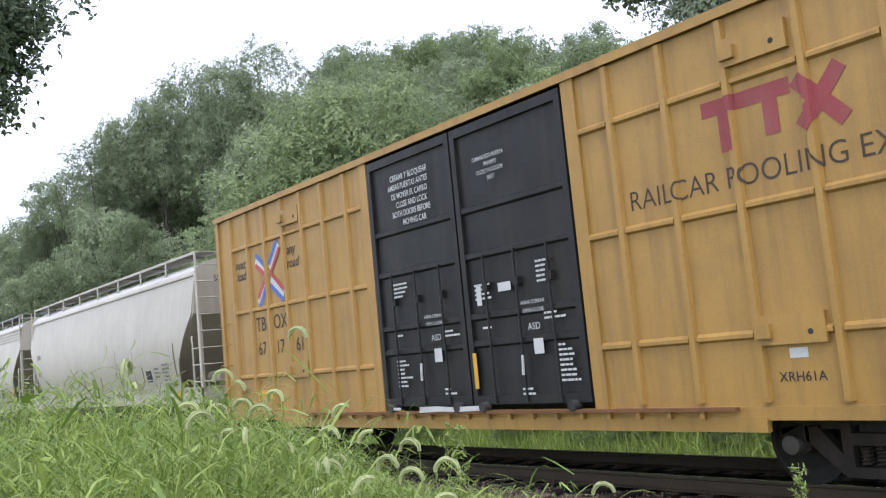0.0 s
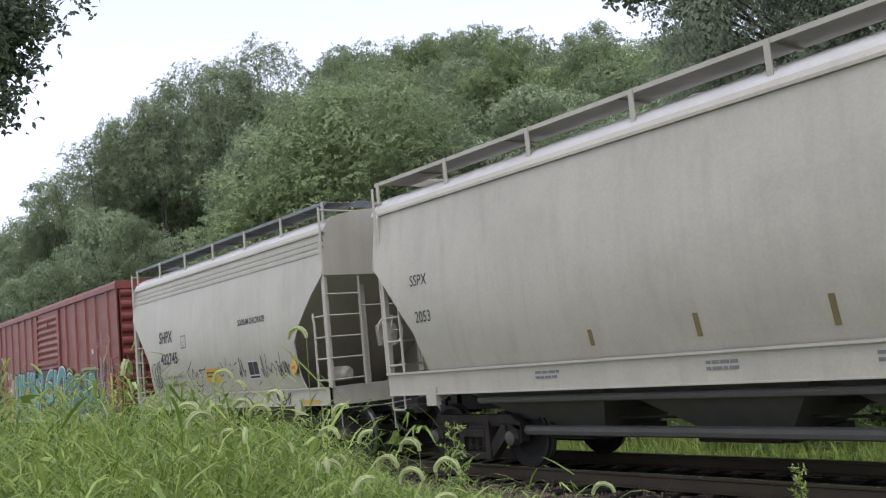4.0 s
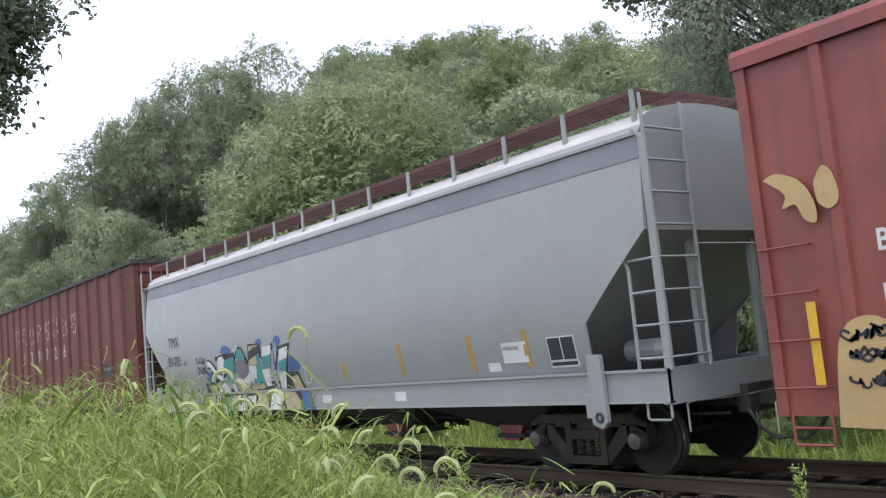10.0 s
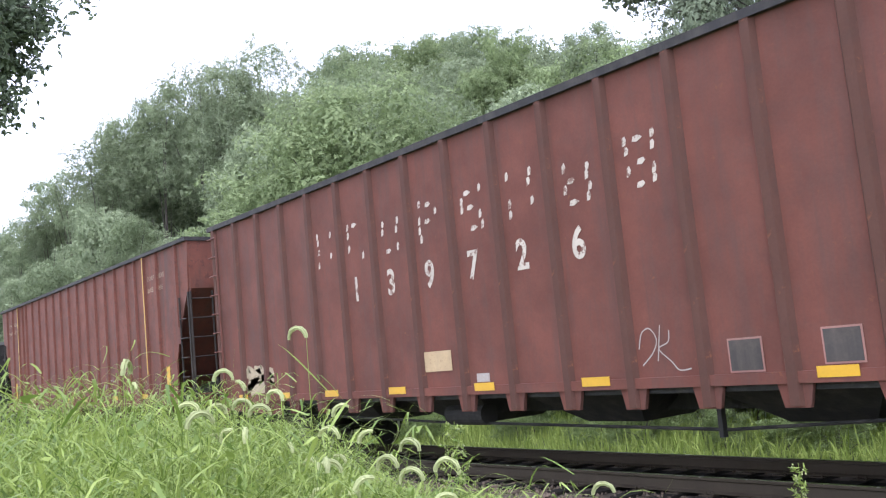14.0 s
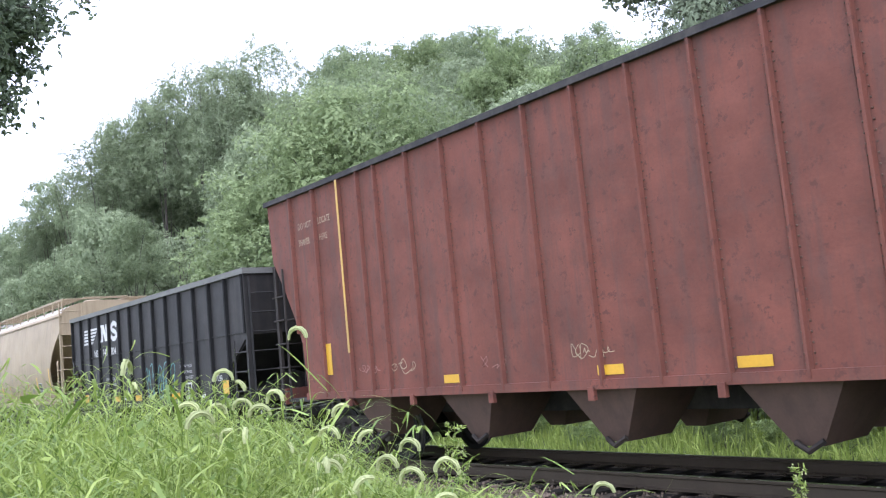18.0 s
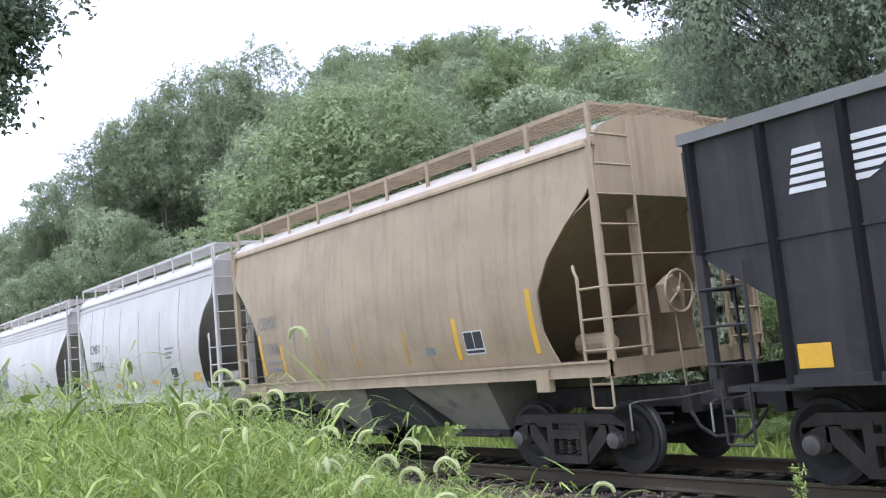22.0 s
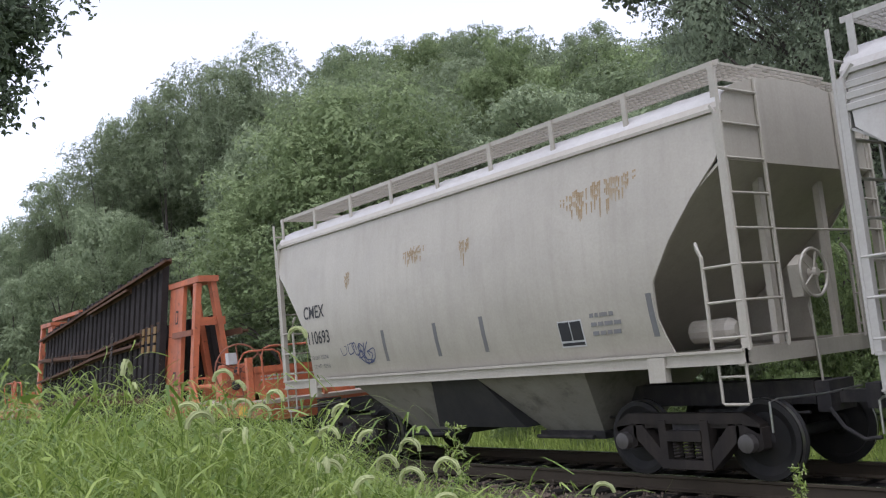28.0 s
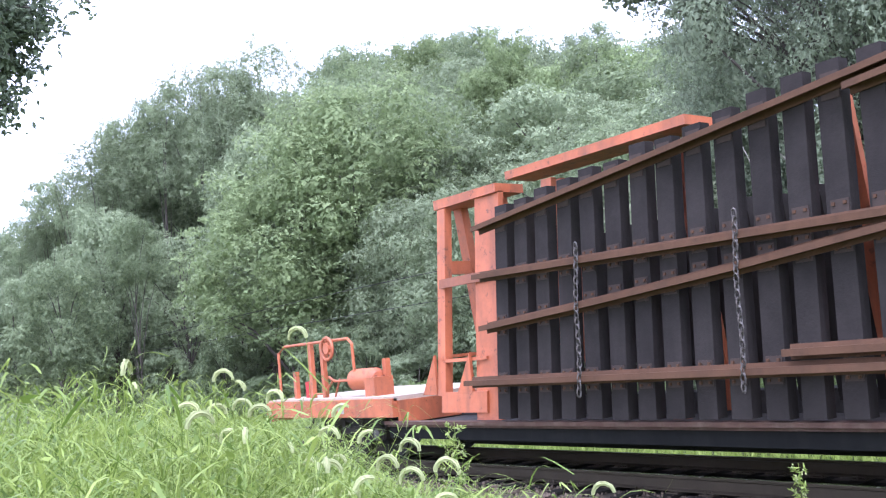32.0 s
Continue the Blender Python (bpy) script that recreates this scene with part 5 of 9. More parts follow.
def placard(ob, x, z, surf, size=0.42):
    """The black data panel with its white rules."""
    p = patch("data_panel", ob, x, x + size, z, z + size * 0.8, M_MARKW, surf, 0.006, "black data panel with white border")
    for a, b in ((0.04, 0.48), (0.53, 0.96)):
        patch("panel_field", p, x + size * a, x + size * b, z + size * 0.20, z + size * 0.76, M_MARKK, surf, 0.010)
    patch("panel_field", p, x + size * 0.04, x + size * 0.96, z + size * 0.05, z + size * 0.14, M_MARKK, surf, 0.010)
    return p


def all_hoppers():
    rnd = random.Random(77)

    def lines(n, words=3, lo=0.05, hi=0.13):
        return [[rnd.uniform(lo, hi) for _ in range(words)] for _ in range(n)]
    # long light grey car with a flat-looking walkway
    ob, h, surf = covered_hopper("long light grey covered hopper with rounded sides", -34.9, -20.0, (1.14, 1.50), 4.12, [(1.50, 6.30), (1.70, 6.32), (2.10, 6.45), (2.66, 6.90), (3.18, 7.38), (4.12, 7.45)], M_GREYW, -0.18, bays=(-4.2, -1.4, 1.4, 4.2), seams=(-6.1, -4.6, -3.0, -1.5, 0.2, 1.9, 3.3, 4.5, 5.8), seam_share=0.4, centres=(-6.0, 6.0), bay_mat=M_GRIMEW, sheet_board=True)
    letters("SSPX", ob, -6.56, 2.80, 0.24, M_MARKK, surf, 0.85)
    letters("2053", ob, -6.50, 2.24, 0.24, M_MARKK, surf, 0.85)
    letters("SSPX 2053", ob, 0, 0, 0.2, M_MARKK, flat, 0.9).matrix_basis = pose(h - 1.1, -1.3, 3.85, 0, 0, 90)
    for x, z, l in ((6.0, 1.78, 0.8), (3.72, 1.72, 0.38), (1.9, 1.70, 0.3), (0.2, 1.66, 0.3), (-1.4, 1.66, 0.26), (-3.0, 1.66, 0.2)):
        patch("wear_bar", ob, x, x + 0.07, z, z + l, M_OLIVE, surf, label="olive vertical marking bar")
    placard(ob, 3.98, 1.68, surf)
    bars(ob, 4.6, 2.0, lines(3), 0.05, 0.05, M_FADED, surf)
    bars(ob, 5.15, 2.08, lines(6, 4), 0.045, 0.05, M_FADED, surf)
    sill_y = lambda z: -1.562
    for x in (-4, -1.3, 0.6):
        bars(ob, x, 1.36, lines(2, 4), 0.035, 0.03, M_FADED, sill_y)
    patch("notice", ob, 6.0, 6.22, 1.20, 1.42, M_SIGNAL, sill_y)
    patch("notice", ob, 5.1, 5.3, 1.22, 1.30, M_MARKK, sill_y)
    part("vibrator_pipe", Geo().tube([(-5.5, -1.32, 1.02), (2.4, -1.32, 1.02), (2.6, -1.34, 0.85)], 0.05, 8).tube([(-5.2, -0.95, 0.55), (3.0, -0.95, 0.55)], 0.07, 8), M_GRIMEW, ob, "long grey discharge pipe under the bays")
    # white grey car with graffiti along the sill
    ob, h, surf = covered_hopper("grey white covered hopper with black scrawled graffiti", -46.7, -36.8, (1.02, 1.34), 4.15, [(1.34, 3.92), (1.55, 3.86), (2.19, 3.85), (2.55, 4.15), (2.97, 4.58), (3.32, 5.0), (4.15, 5.03)], M_GREYW, bays=(-1.5, 1.5), seams=(), banded=3, centres=(-3.75, 3.75), bay_mat=M_GRIMEW, deep=2.3, sheet_board=True, walk_mat=M_GREYD)
    letters("SHPX", ob, -3.03, 2.62, 0.38, M_MARKK, surf, 0.92, bold=0.010)
    letters("432745", ob, -2.99, 2.10, 0.36, M_MARKK, surf, 1.0, bold=0.010)
    letters("SODIUM CHLORATE", ob, 1.50, 2.70, 0.17, M_MARKK, surf, 0.74, space=1.08, bold=0.004)
    patch("car_emblem", ob, -1.66, -1.36, 2.42, 2.72, M_FADED, surf)
    patch("car_emblem", ob, -1.63, -1.39, 2.45, 2.69, M_GREYW, surf, 0.009)
    letters("C", ob, -1.58, 2.48, 0.16, M_MARKK, surf, lift=0.012)
    placard(ob, 1.78, 1.58, surf, 0.46)
    patch("notice", ob, -0.43, 0.28, 1.58, 1.88, M_SIGNAL, surf, label="yellow warning panel")
    bars(ob, -0.36, 1.78, lines(2, 4, 0.06, 0.12), 0.03, 0.05, M_MARKK, surf, lift=0.01)
    d = part("hazard_diamond", Geo().prism([(3.62, 1.74), (3.77, 1.91), (3.92, 1.74), (3.77, 1.57)], "y", -1.60, -1.594), M_SIGNAL, ob, "yellow diamond placard")
    letters("1495", d, 3.665, 1.71, 0.09, M_MARKK, lambda z: -1.600, 0.9)
    letters("LD LMT 232400 LB 105400 KG", ob, -2.90, 1.735, 0.105, M_MARKK, surf, 0.9)
    letters("LT WT   53453 LB  24300 KG", ob, -2.88, 1.545, 0.105, M_MARKK, surf, 0.9)
    tags = (((-3.39, 2.13), (-3.56, 2.12), (-3.68, 1.96), (-3.64, 1.72), (-3.54, 1.5), (-3.44, 1.54), (-3.45, 1.83), (-3.56, 1.99)),
            ((-3.42, 2.04), (-3.51, 1.83), (-3.44, 1.54), (-3.33, 1.57), (-3.31, 1.94), (-3.39, 2.1)),
            ((-3.25, 2.15), (-3.35, 1.88), (-3.33, 1.56), (-3.21, 1.63), (-3.17, 1.99), (-3.23, 2.17)),
            ((-3.2, 1.55), (-3.14, 2.18), (-3.09, 2.05), (-3.21, 1.86), (-3.05, 1.61), (-2.91, 1.42)))
    curls = (((-1.11, 2.11), (-1.28, 1.97), (-1.43, 1.85), (-1.31, 1.68), (-1.23, 1.5)), ((-1.2, 1.67), (-1.12, 1.91), (-0.98, 1.72), (-0.89, 1.83), (-0.87, 1.67)),
             ((-0.99, 1.65), (-1.05, 1.49)), ((-1.02, 1.55), (-0.82, 1.51), (-0.67, 1.56)), ((-0.79, 1.86), (-0.69, 1.84), (-0.64, 1.68)), ((-0.73, 1.88), (-0.45, 1.88), (-0.36, 1.98)))
    ticks = (((0.32, 1.92), (0.32, 1.75), (0.41, 1.7), (0.54, 1.74)), ((0.43, 2.0), (0.58, 1.81)), ((0.74, 2.07), (0.7, 1.9)), ((0.8, 1.84), (0.8, 1.65), (0.72, 1.71)),
             ((0.9, 1.94), (0.99, 1.88)), ((1.13, 1.91), (1.27, 1.96)), ((1.02, 1.82), (0.91, 1.75)))
    for strokes, w in ((tags, 0.024), (curls, 0.022), (ticks, 0.02)):
        g = Geo()
        for line in strokes:
            ribbon(g, smooth_line(line), w, 0.008, surf)
        part("graffiti", g, M_MARKK, ob, "thin black curling graffiti")
    for k, (a, b, z, q) in enumerate(((1.3, 1.75, 1.66, 0.34), (2.32, 3.5, 1.56, 0.5), (3.2, 4.0, 1.6, 0.45))):
        spiky(ob, a, b, z, q, M_MARKK, surf, 42 + k, 0.018)
    sy = lambda z: -1.562
    scrawl(ob, 2.9, 1.06, 0.3, 3, M_MARKK, sy, 9, 0.025)
    bars(ob, -2.33, 1.18, [[0.42, 0.34, 0.46]], 0.075, 0.05, M_MARKK, sy)
    letters("CAUTION", ob, 0.59, 1.155, 0.085, M_MARKK, sy, 0.9)
    for x, w in ((-4.38, 0.79), (-2.16, 0.41), (-0.21, 0.41), (1.85, 0.41)):
        patch("reflector", ob, x, x + w, 1.04, 1.12, M_AMBER, sy)
    patch("reflector", ob, 3.6, 4.6, 1.04, 1.12, M_AMBER, sy)
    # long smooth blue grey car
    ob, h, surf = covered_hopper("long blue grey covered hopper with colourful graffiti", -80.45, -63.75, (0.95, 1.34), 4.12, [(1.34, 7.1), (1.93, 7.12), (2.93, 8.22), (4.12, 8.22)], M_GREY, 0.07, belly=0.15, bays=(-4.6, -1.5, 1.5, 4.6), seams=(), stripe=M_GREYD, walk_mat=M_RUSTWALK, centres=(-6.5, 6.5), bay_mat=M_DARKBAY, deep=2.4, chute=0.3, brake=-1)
    letters("TIMX", ob, -6.6, 2.46, 0.36, M_MARKK, surf, 0.8)
    letters("901783", ob, -6.68, 2.02, 0.33, M_MARKK, surf, 0.8)
    scribble(ob, -4.96, -4.5, 2.0, 0.16, M_MARKK, surf, 91, 0.014)
    scribble(ob, -4.98, -4.5, 1.78, 0.17, M_MARKK, surf, 92, 0.014)
    scribble(ob, -5.7, -5.52, 1.98, 0.16, M_SEAM, surf, 93, 0.02, label="faint pale scribble")
    for x in (1.3, 3.05, 4.82, 6.0):
        patch("wear_bar", ob, x, x + 0.10, 1.45, 1.95 if x > 1.5 else 1.75, M_OCHRE, surf, label="ochre vertical marking bar")
    patch("notice", ob, 5.55, 6.05, 1.52, 1.80, M_MARKW, surf)
    placard(ob, 6.45, 1.42, surf, 0.5)
    patch("notice", ob, 5.2, 5.45, 1.42, 1.54, M_MARKW, surf)
    letters("INTERLOCK", ob, 5.58, 1.70, 0.07, M_MARKK, surf, 0.85, lift=0.012)
    sy = lambda z: -1.562
    for x in (0.6, 2.9):
        patch("notice", ob, x, x + 0.3, 1.06, 1.20, M_MARKW, sy)
    patch("notice", ob, -7.3, -7.1, 1.04, 1.18, M_MARKW, sy)
    for x in (-1.5, 1.5, 4.6):
        part("gate_cap", Geo().prism([(x - 0.3, 0.64), (x + 0.3, 0.64), (x + 0.16, 0.36), (x - 0.16, 0.36)], "y", -0.70, -0.6), M_DULLRED, ob, "red outlet gate")
    for s in (-1, 1):
        b = part("tie_down_bracket", Geo().prism([(s * 7.2, 1.55), (s * 7.42, 1.55), (s * 7.45, 0.75), (s * 7.35, 0.66), (s * 7.2, 0.72)], "y", -1.64, -1.58), M_GREY, ob)
        part("bracket_eye", Geo().ring((s * 7.33, -1.645, 0.80), 0.05, 0.02, "y", 12, 5), M_DARK, b)
    g0 = part("graffiti", Geo().box(-4.8, -0.15, -1.585, -1.58, 0.955, 1.30), M_MARKK, ob, "teal, white, tan and blue graffiti with black outlines")
    blob(g0, [(-3.93, 2.13), (-3.77, 2.13), (-3.52, 2.17), (-2.92, 2.16), (-2.99, 1.81), (-3.15, 1.34), (-4.69, 1.36), (-4.68, 1.57), (-4.14, 1.57)], M_MARKK, 0.0040, rounded=False, surf=surf)
    blob(g0, [(-3.78, 2.1), (-3.55, 2.12), (-3.43, 1.99), (-3.52, 1.86), (-3.69, 1.63), (-3.84, 1.35), (-4.07, 1.36), (-3.94, 1.71)], M_MARKW, 0.0044, rounded=False, surf=surf)
    blob(g0, [(-3.48, 2.02), (-3.26, 2.06), (-2.99, 2.09), (-3.03, 1.81), (-3.2, 1.55), (-3.51, 1.6), (-3.41, 1.76), (-3.56, 1.89)], M_GTEAL, 0.0048, rounded=False, surf=surf)
    blob(g0, [(-3.73, 1.56), (-3.61, 1.56), (-3.46, 1.38), (-3.5, 1.34), (-3.81, 1.34)], M_MARKW, 0.0052, rounded=False, surf=surf)
    blob(g0, [(-3.35, 1.52), (-3.14, 1.5), (-3.14, 1.34), (-3.28, 1.34)], M_MARKW, 0.0056, rounded=False, surf=surf)
    blob(g0, [(-4.51, 1.51), (-4.12, 1.52), (-4.18, 1.35), (-4.47, 1.35)], M_GTAN, 0.0060, rounded=False, surf=surf)
    blob(g0, [(-3.63, 2.2), (-3.49, 2.33), (-3.26, 2.32), (-3.09, 2.24), (-3.08, 2.17), (-3.32, 2.15)], M_GBLUE, 0.0035, rounded=True, surf=surf)
    blob(g0, [(-4.58, 1.61), (-4.44, 1.78), (-4.28, 1.8), (-4.08, 1.78), (-4.11, 1.58), (-4.52, 1.57)], M_GBLUE, 0.0035, rounded=True, surf=surf)
    blob(g0, [(-2.96, 2.04), (-2.76, 2.28), (-2.55, 2.25), (-2.32, 1.97), (-2.24, 2.3), (-1.74, 2.28), (-1.64, 2.15), (-1.78, 1.34), (-3.07, 1.34)], M_MARKK, 0.0072, rounded=False, surf=surf)
    blob(g0, [(-2.21, 2.25), (-1.8, 2.25), (-1.94, 1.87), (-2.3, 1.88)], M_GTAN, 0.0076, rounded=False, surf=surf)
    blob(g0, [(-2.31, 1.86), (-1.97, 1.84), (-2.09, 1.52), (-2.3, 1.5), (-2.37, 1.65)], M_MARKW, 0.0080, rounded=False, surf=surf)
    blob(g0, [(-2.38, 1.47), (-1.78, 1.48), (-1.81, 1.34), (-2.43, 1.34)], M_GTAN, 0.0084, rounded=False, surf=surf)
    blob(g0, [(-2.89, 2.04), (-2.76, 2.24), (-2.58, 2.22), (-2.45, 2.08), (-2.5, 1.99)], M_GTEAL, 0.0088, rounded=False, surf=surf)
    blob(g0, [(-3.01, 1.44), (-2.9, 1.57), (-2.45, 1.49), (-2.46, 1.34), (-3.03, 1.34)], M_GTAN, 0.0092, rounded=False, surf=surf)
    blob(g0, [(-2.97, 1.78), (-2.93, 1.97), (-2.62, 1.99), (-2.39, 1.91), (-2.36, 1.73), (-2.68, 1.6)], M_GGREY, 0.0096, rounded=True, surf=surf)
    blob(g0, [(-3.02, 1.65), (-2.68, 1.58), (-2.33, 1.72), (-2.27, 1.69), (-2.43, 1.46), (-2.68, 1.39), (-2.95, 1.48)], M_MARKW, 0.0100, rounded=False, surf=surf)
    blob(g0, [(-1.98, 2.15), (-2.05, 2.24), (-1.74, 2.13), (-1.14, 2.26), (-1.31, 1.39), (-2.2, 1.345)], M_MARKK, 0.0104, rounded=False, surf=surf)
    blob(g0, [(-2.23, 1.51), (-1.9, 2.07), (-1.77, 2.09), (-1.76, 1.49)], M_GTEAL, 0.0108, rounded=False, surf=surf)
    blob(g0, [(-1.61, 2.2), (-1.21, 2.22), (-1.27, 2.04), (-1.67, 2.01)], M_MARKW, 0.0112, rounded=False, surf=surf)
    blob(g0, [(-1.67, 2.01), (-1.27, 2.04), (-1.37, 1.8), (-1.74, 1.77)], M_GTEAL, 0.0116, rounded=False, surf=surf)
    blob(g0, [(-1.75, 1.76), (-1.4, 1.76), (-1.5, 1.42), (-1.7, 1.42)], M_MARKW, 0.0120, rounded=False, surf=surf)
    blob(g0, [(-1.98, 2.22), (-1.86, 2.34), (-1.65, 2.37), (-1.62, 2.26), (-1.78, 2.17)], M_GBLUE, 0.0035, rounded=True, surf=surf)
    blob(g0, [(-1.22, 1.87), (-1.11, 2.27), (-1.01, 2.38), (-0.85, 2.35), (-0.82, 2.24), (-1.0, 2.09), (-1.11, 1.73)], M_GBLUE, 0.0035, rounded=True, surf=surf)
    blob(g0, [(-1.2, 1.73), (-0.92, 2.17), (-0.43, 2.22), (-0.61, 1.89), (-0.69, 1.67), (-0.29, 1.67), (-0.16, 1.34), (-1.17, 1.35)], M_MARKK, 0.0132, rounded=False, surf=surf)
    blob(g0, [(-0.89, 2.11), (-0.52, 2.16), (-0.62, 1.94), (-0.97, 1.89)], M_MARKW, 0.0136, rounded=False, surf=surf)
    blob(g0, [(-0.97, 1.87), (-0.63, 1.93), (-0.73, 1.7), (-1.04, 1.67)], M_GTEAL, 0.0140, rounded=False, surf=surf)
    blob(g0, [(-1.04, 1.66), (-0.74, 1.69), (-0.92, 1.35), (-1.11, 1.36)], M_MARKW, 0.0144, rounded=False, surf=surf)
    blob(g0, [(-0.62, 1.56), (-0.32, 1.61), (-0.23, 1.34), (-0.56, 1.34)], M_GTAN, 0.0148, rounded=False, surf=surf)
    blob(g0, [(-0.64, 1.75), (-0.52, 1.96), (-0.28, 1.91), (-0.15, 1.71), (-0.36, 1.69), (-0.62, 1.68)], M_GBLUE, 0.0035, rounded=True, surf=surf)
    blob(g0, [(-5.26, 0.98), (-5.15, 1.12), (-4.86, 1.26), (-4.68, 1.29), (-4.8, 0.97)], M_GBLUE, -1.5862, rounded=False)
    blob(g0, [(-4.65, 0.97), (-4.52, 1.27), (-4.02, 1.3), (-4.17, 0.96)], M_GTAN, -1.5862, rounded=False)
    blob(g0, [(-3.99, 1.03), (-3.92, 1.29), (-3.77, 1.29), (-3.77, 1.09)], M_MARKW, -1.5862, rounded=False)
    blob(g0, [(-3.5, 0.95), (-3.66, 1.25), (-3.39, 1.25), (-3.14, 1.28), (-3.3, 0.95)], M_GTEAL, -1.5862, rounded=False)
    blob(g0, [(-3.24, 1.07), (-3.13, 1.27), (-2.91, 1.27), (-2.89, 0.95)], M_GTAN, -1.5862, rounded=False)
    blob(g0, [(-2.87, 0.95), (-2.89, 1.27), (-2.48, 1.28), (-2.49, 0.96)], M_MARKW, -1.5862, rounded=False)
    blob(g0, [(-2.81, 1.06), (-2.78, 1.23), (-2.64, 1.27), (-2.69, 1.12)], M_DULLRED, -1.5875)
    blob(g0, [(-2.45, 1.05), (-2.44, 1.24), (-1.95, 1.26), (-2.02, 0.98)], M_MARKW, -1.5862, rounded=False)
    blob(g0, [(-2.02, 1.3), (-1.42, 1.3), (-1.52, 0.98), (-1.62, 0.98), (-1.8, 1.06), (-2.06, 1.06)], M_GTAN, -1.5862, rounded=False)
    blob(g0, [(-1.45, 0.97), (-1.33, 1.3), (-0.83, 1.3), (-0.91, 1.12), (-0.98, 0.96)], M_MARKW, -1.5862, rounded=False)
    blob(g0, [(-0.84, 1.18), (-0.8, 1.3), (-0.38, 1.29), (-0.18, 1.1), (-0.17, 0.95), (-0.72, 0.96)], M_GTAN, -1.5862, rounded=False)
    blob(g0, [(-0.11, 1.23), (-0.18, 1.29), (0.13, 1.29), (0.31, 1.03), (0.37, 0.95), (-0.11, 0.95)], M_GBLUE, -1.5862, rounded=False)
    for mat, w, lift in ((M_MARKK, 0.2, 0.017), (M_MARKW, 0.12, 0.018)):
        g = Geo()
        ribbon(g, smooth_line([(-4.36, 1.98), (-4.2, 1.96), (-4.0, 1.8), (-3.8, 1.67), (-3.64, 1.65)], 4), w, lift, surf)
        part("graffiti_gleam", g, mat, g0)
    for k, (x, z) in enumerate(((-4.28, 1.55), (-3.0, 2.1), (-1.2, 1.45), (-0.1, 1.42))):
        scribble(g0, x, x + 0.16, z, 0.3, M_MARKW, surf, 170 + k, 0.018, 0.02, "")
    scrawl(g0, -5.1, 1.75, 0.35, 2, M_MARKK, surf, 3, 0.02)
    # cement cars
    ob, h, surf = covered_hopper("covered hopper stained tan with cement dust", -145.05, -134.75, (1.28, 1.48), 4.17, [(1.48, 4.2), (1.9, 4.06), (2.4, 4.08), (2.8, 4.32), (3.18, 4.68), (3.5, 5.05), (3.68, 5.18), (4.17, 5.2)], M_TAN, bays=(-1.8, 1.5), wide_bay=1.12, seams=(-2.6, -1.3, 0.2), centres=(-3.8, 3.8), bay_mat=M_BAYW, deep=2.2, roof_mat=M_ROOFT)
    letters("CEMX", ob, -4.0, 2.52, 0.34, M_FADED, surf, 0.85)
    letters("11266", ob, -3.95, 2.02, 0.34, M_FADED, surf, 0.85)
    for x, l in ((-4.05, 0.8), (-3.2, 0.55), (-1.9, 0.4), (-0.6, 0.45), (0.9, 0.5), (2.2, 0.6), (3.85, 0.85)):
        patch("wear_bar", ob, x, x + 0.09, 1.62, 1.62 + l, M_SIGNAL if l > 0.5 else M_OCHRE, surf, label="yellow vertical marking bar")
    placard(ob, 2.42, 1.68, surf)
    patch("notice", ob, 1.45, 1.68, 1.72, 1.84, M_FADED, surf)
    bars(ob, -3.8, 1.84, lines(2, 5), 0.06, 0.08, M_FADED, surf)
    ob, h, surf = covered_hopper("light grey covered hopper with vertical dirt lines", -156.35, -146.15, (1.2, 1.46), 4.16, [(1.46, 4.25), (1.8, 4.2), (2.29, 4.2), (2.8, 4.35), (3.18, 4.6), (3.51, 4.98), (4.16, 5.05)], M_WHITE, bays=(-1.8, 1.5), wide_bay=1.12, seams=(-3.75, -2.6, -1.15, 0.35, 1.85, 3.1), seam_share=1.0, banded=1, centres=(-3.75, 3.75), bay_mat=M_BAYW, deep=2.2)
    letters("CMEX", ob, -3.72, 2.66, 0.36, M_MARKK, surf, 0.85, space=1.12)
    letters("150266", ob, -3.68, 2.16, 0.37, M_MARKK, surf, 0.94, bold=0.002, space=1.04)
    letters("LD LMT 233900", ob, -3.72, 1.82, 0.115, M_MARKK, surf, 0.9)
    letters("LT WT   52100", ob, -3.70, 1.65, 0.115, M_MARKK, surf, 0.9)
    for x, w in ((-4.5, 0.38), (-1.82, 0.36), (-0.4, 0.4), (1.0, 0.4), (3.7, 0.45)):
        patch("reflector", ob, x, x + w, 1.64, 1.75 if abs(x) < 3 else 1.84, M_AMBER, surf, label="amber reflective panel")
    placard(ob, 2.42, 1.68, surf)
    bars(ob, 2.2, 2.45, lines(3, 4), 0.05, 0.06, M_FADED, surf)
    part("car_emblem", ribbon(Geo(), [(-2.0, 2.3), (-2.0, 2.56), (-1.74, 2.56), (-1.74, 2.3), (-2.0, 2.3)], 0.014, 0.006, surf), M_FADED, ob, "faded square outline")
    ob, h, surf = covered_hopper("white grey covered hopper with banded eaves", -168.05, -157.65, (1.02, 1.38), 4.06, [(1.38, 4.1), (1.9, 3.96), (2.43, 3.95), (2.8, 4.3), (3.15, 4.7), (3.47, 5.1), (4.06, 5.18)], M_WHITE, bays=(-1.8, 1.5), wide_bay=1.12, seams=(0.0,), banded=3, centres=(-3.85, 3.85), bay_mat=M_BAYW, deep=2.3)
    patch("number_field", ob, -3.84, -2.84, 1.95, 2.86, M_GREYD, surf, label="grey repainted number field")
    letters("CMEX", ob, -3.72, 2.48, 0.33, M_MARKK, surf, 0.8, lift=0.012)
    letters("150552", ob, -3.72, 2.06, 0.30, M_MARKK, surf, 0.8, lift=0.012)
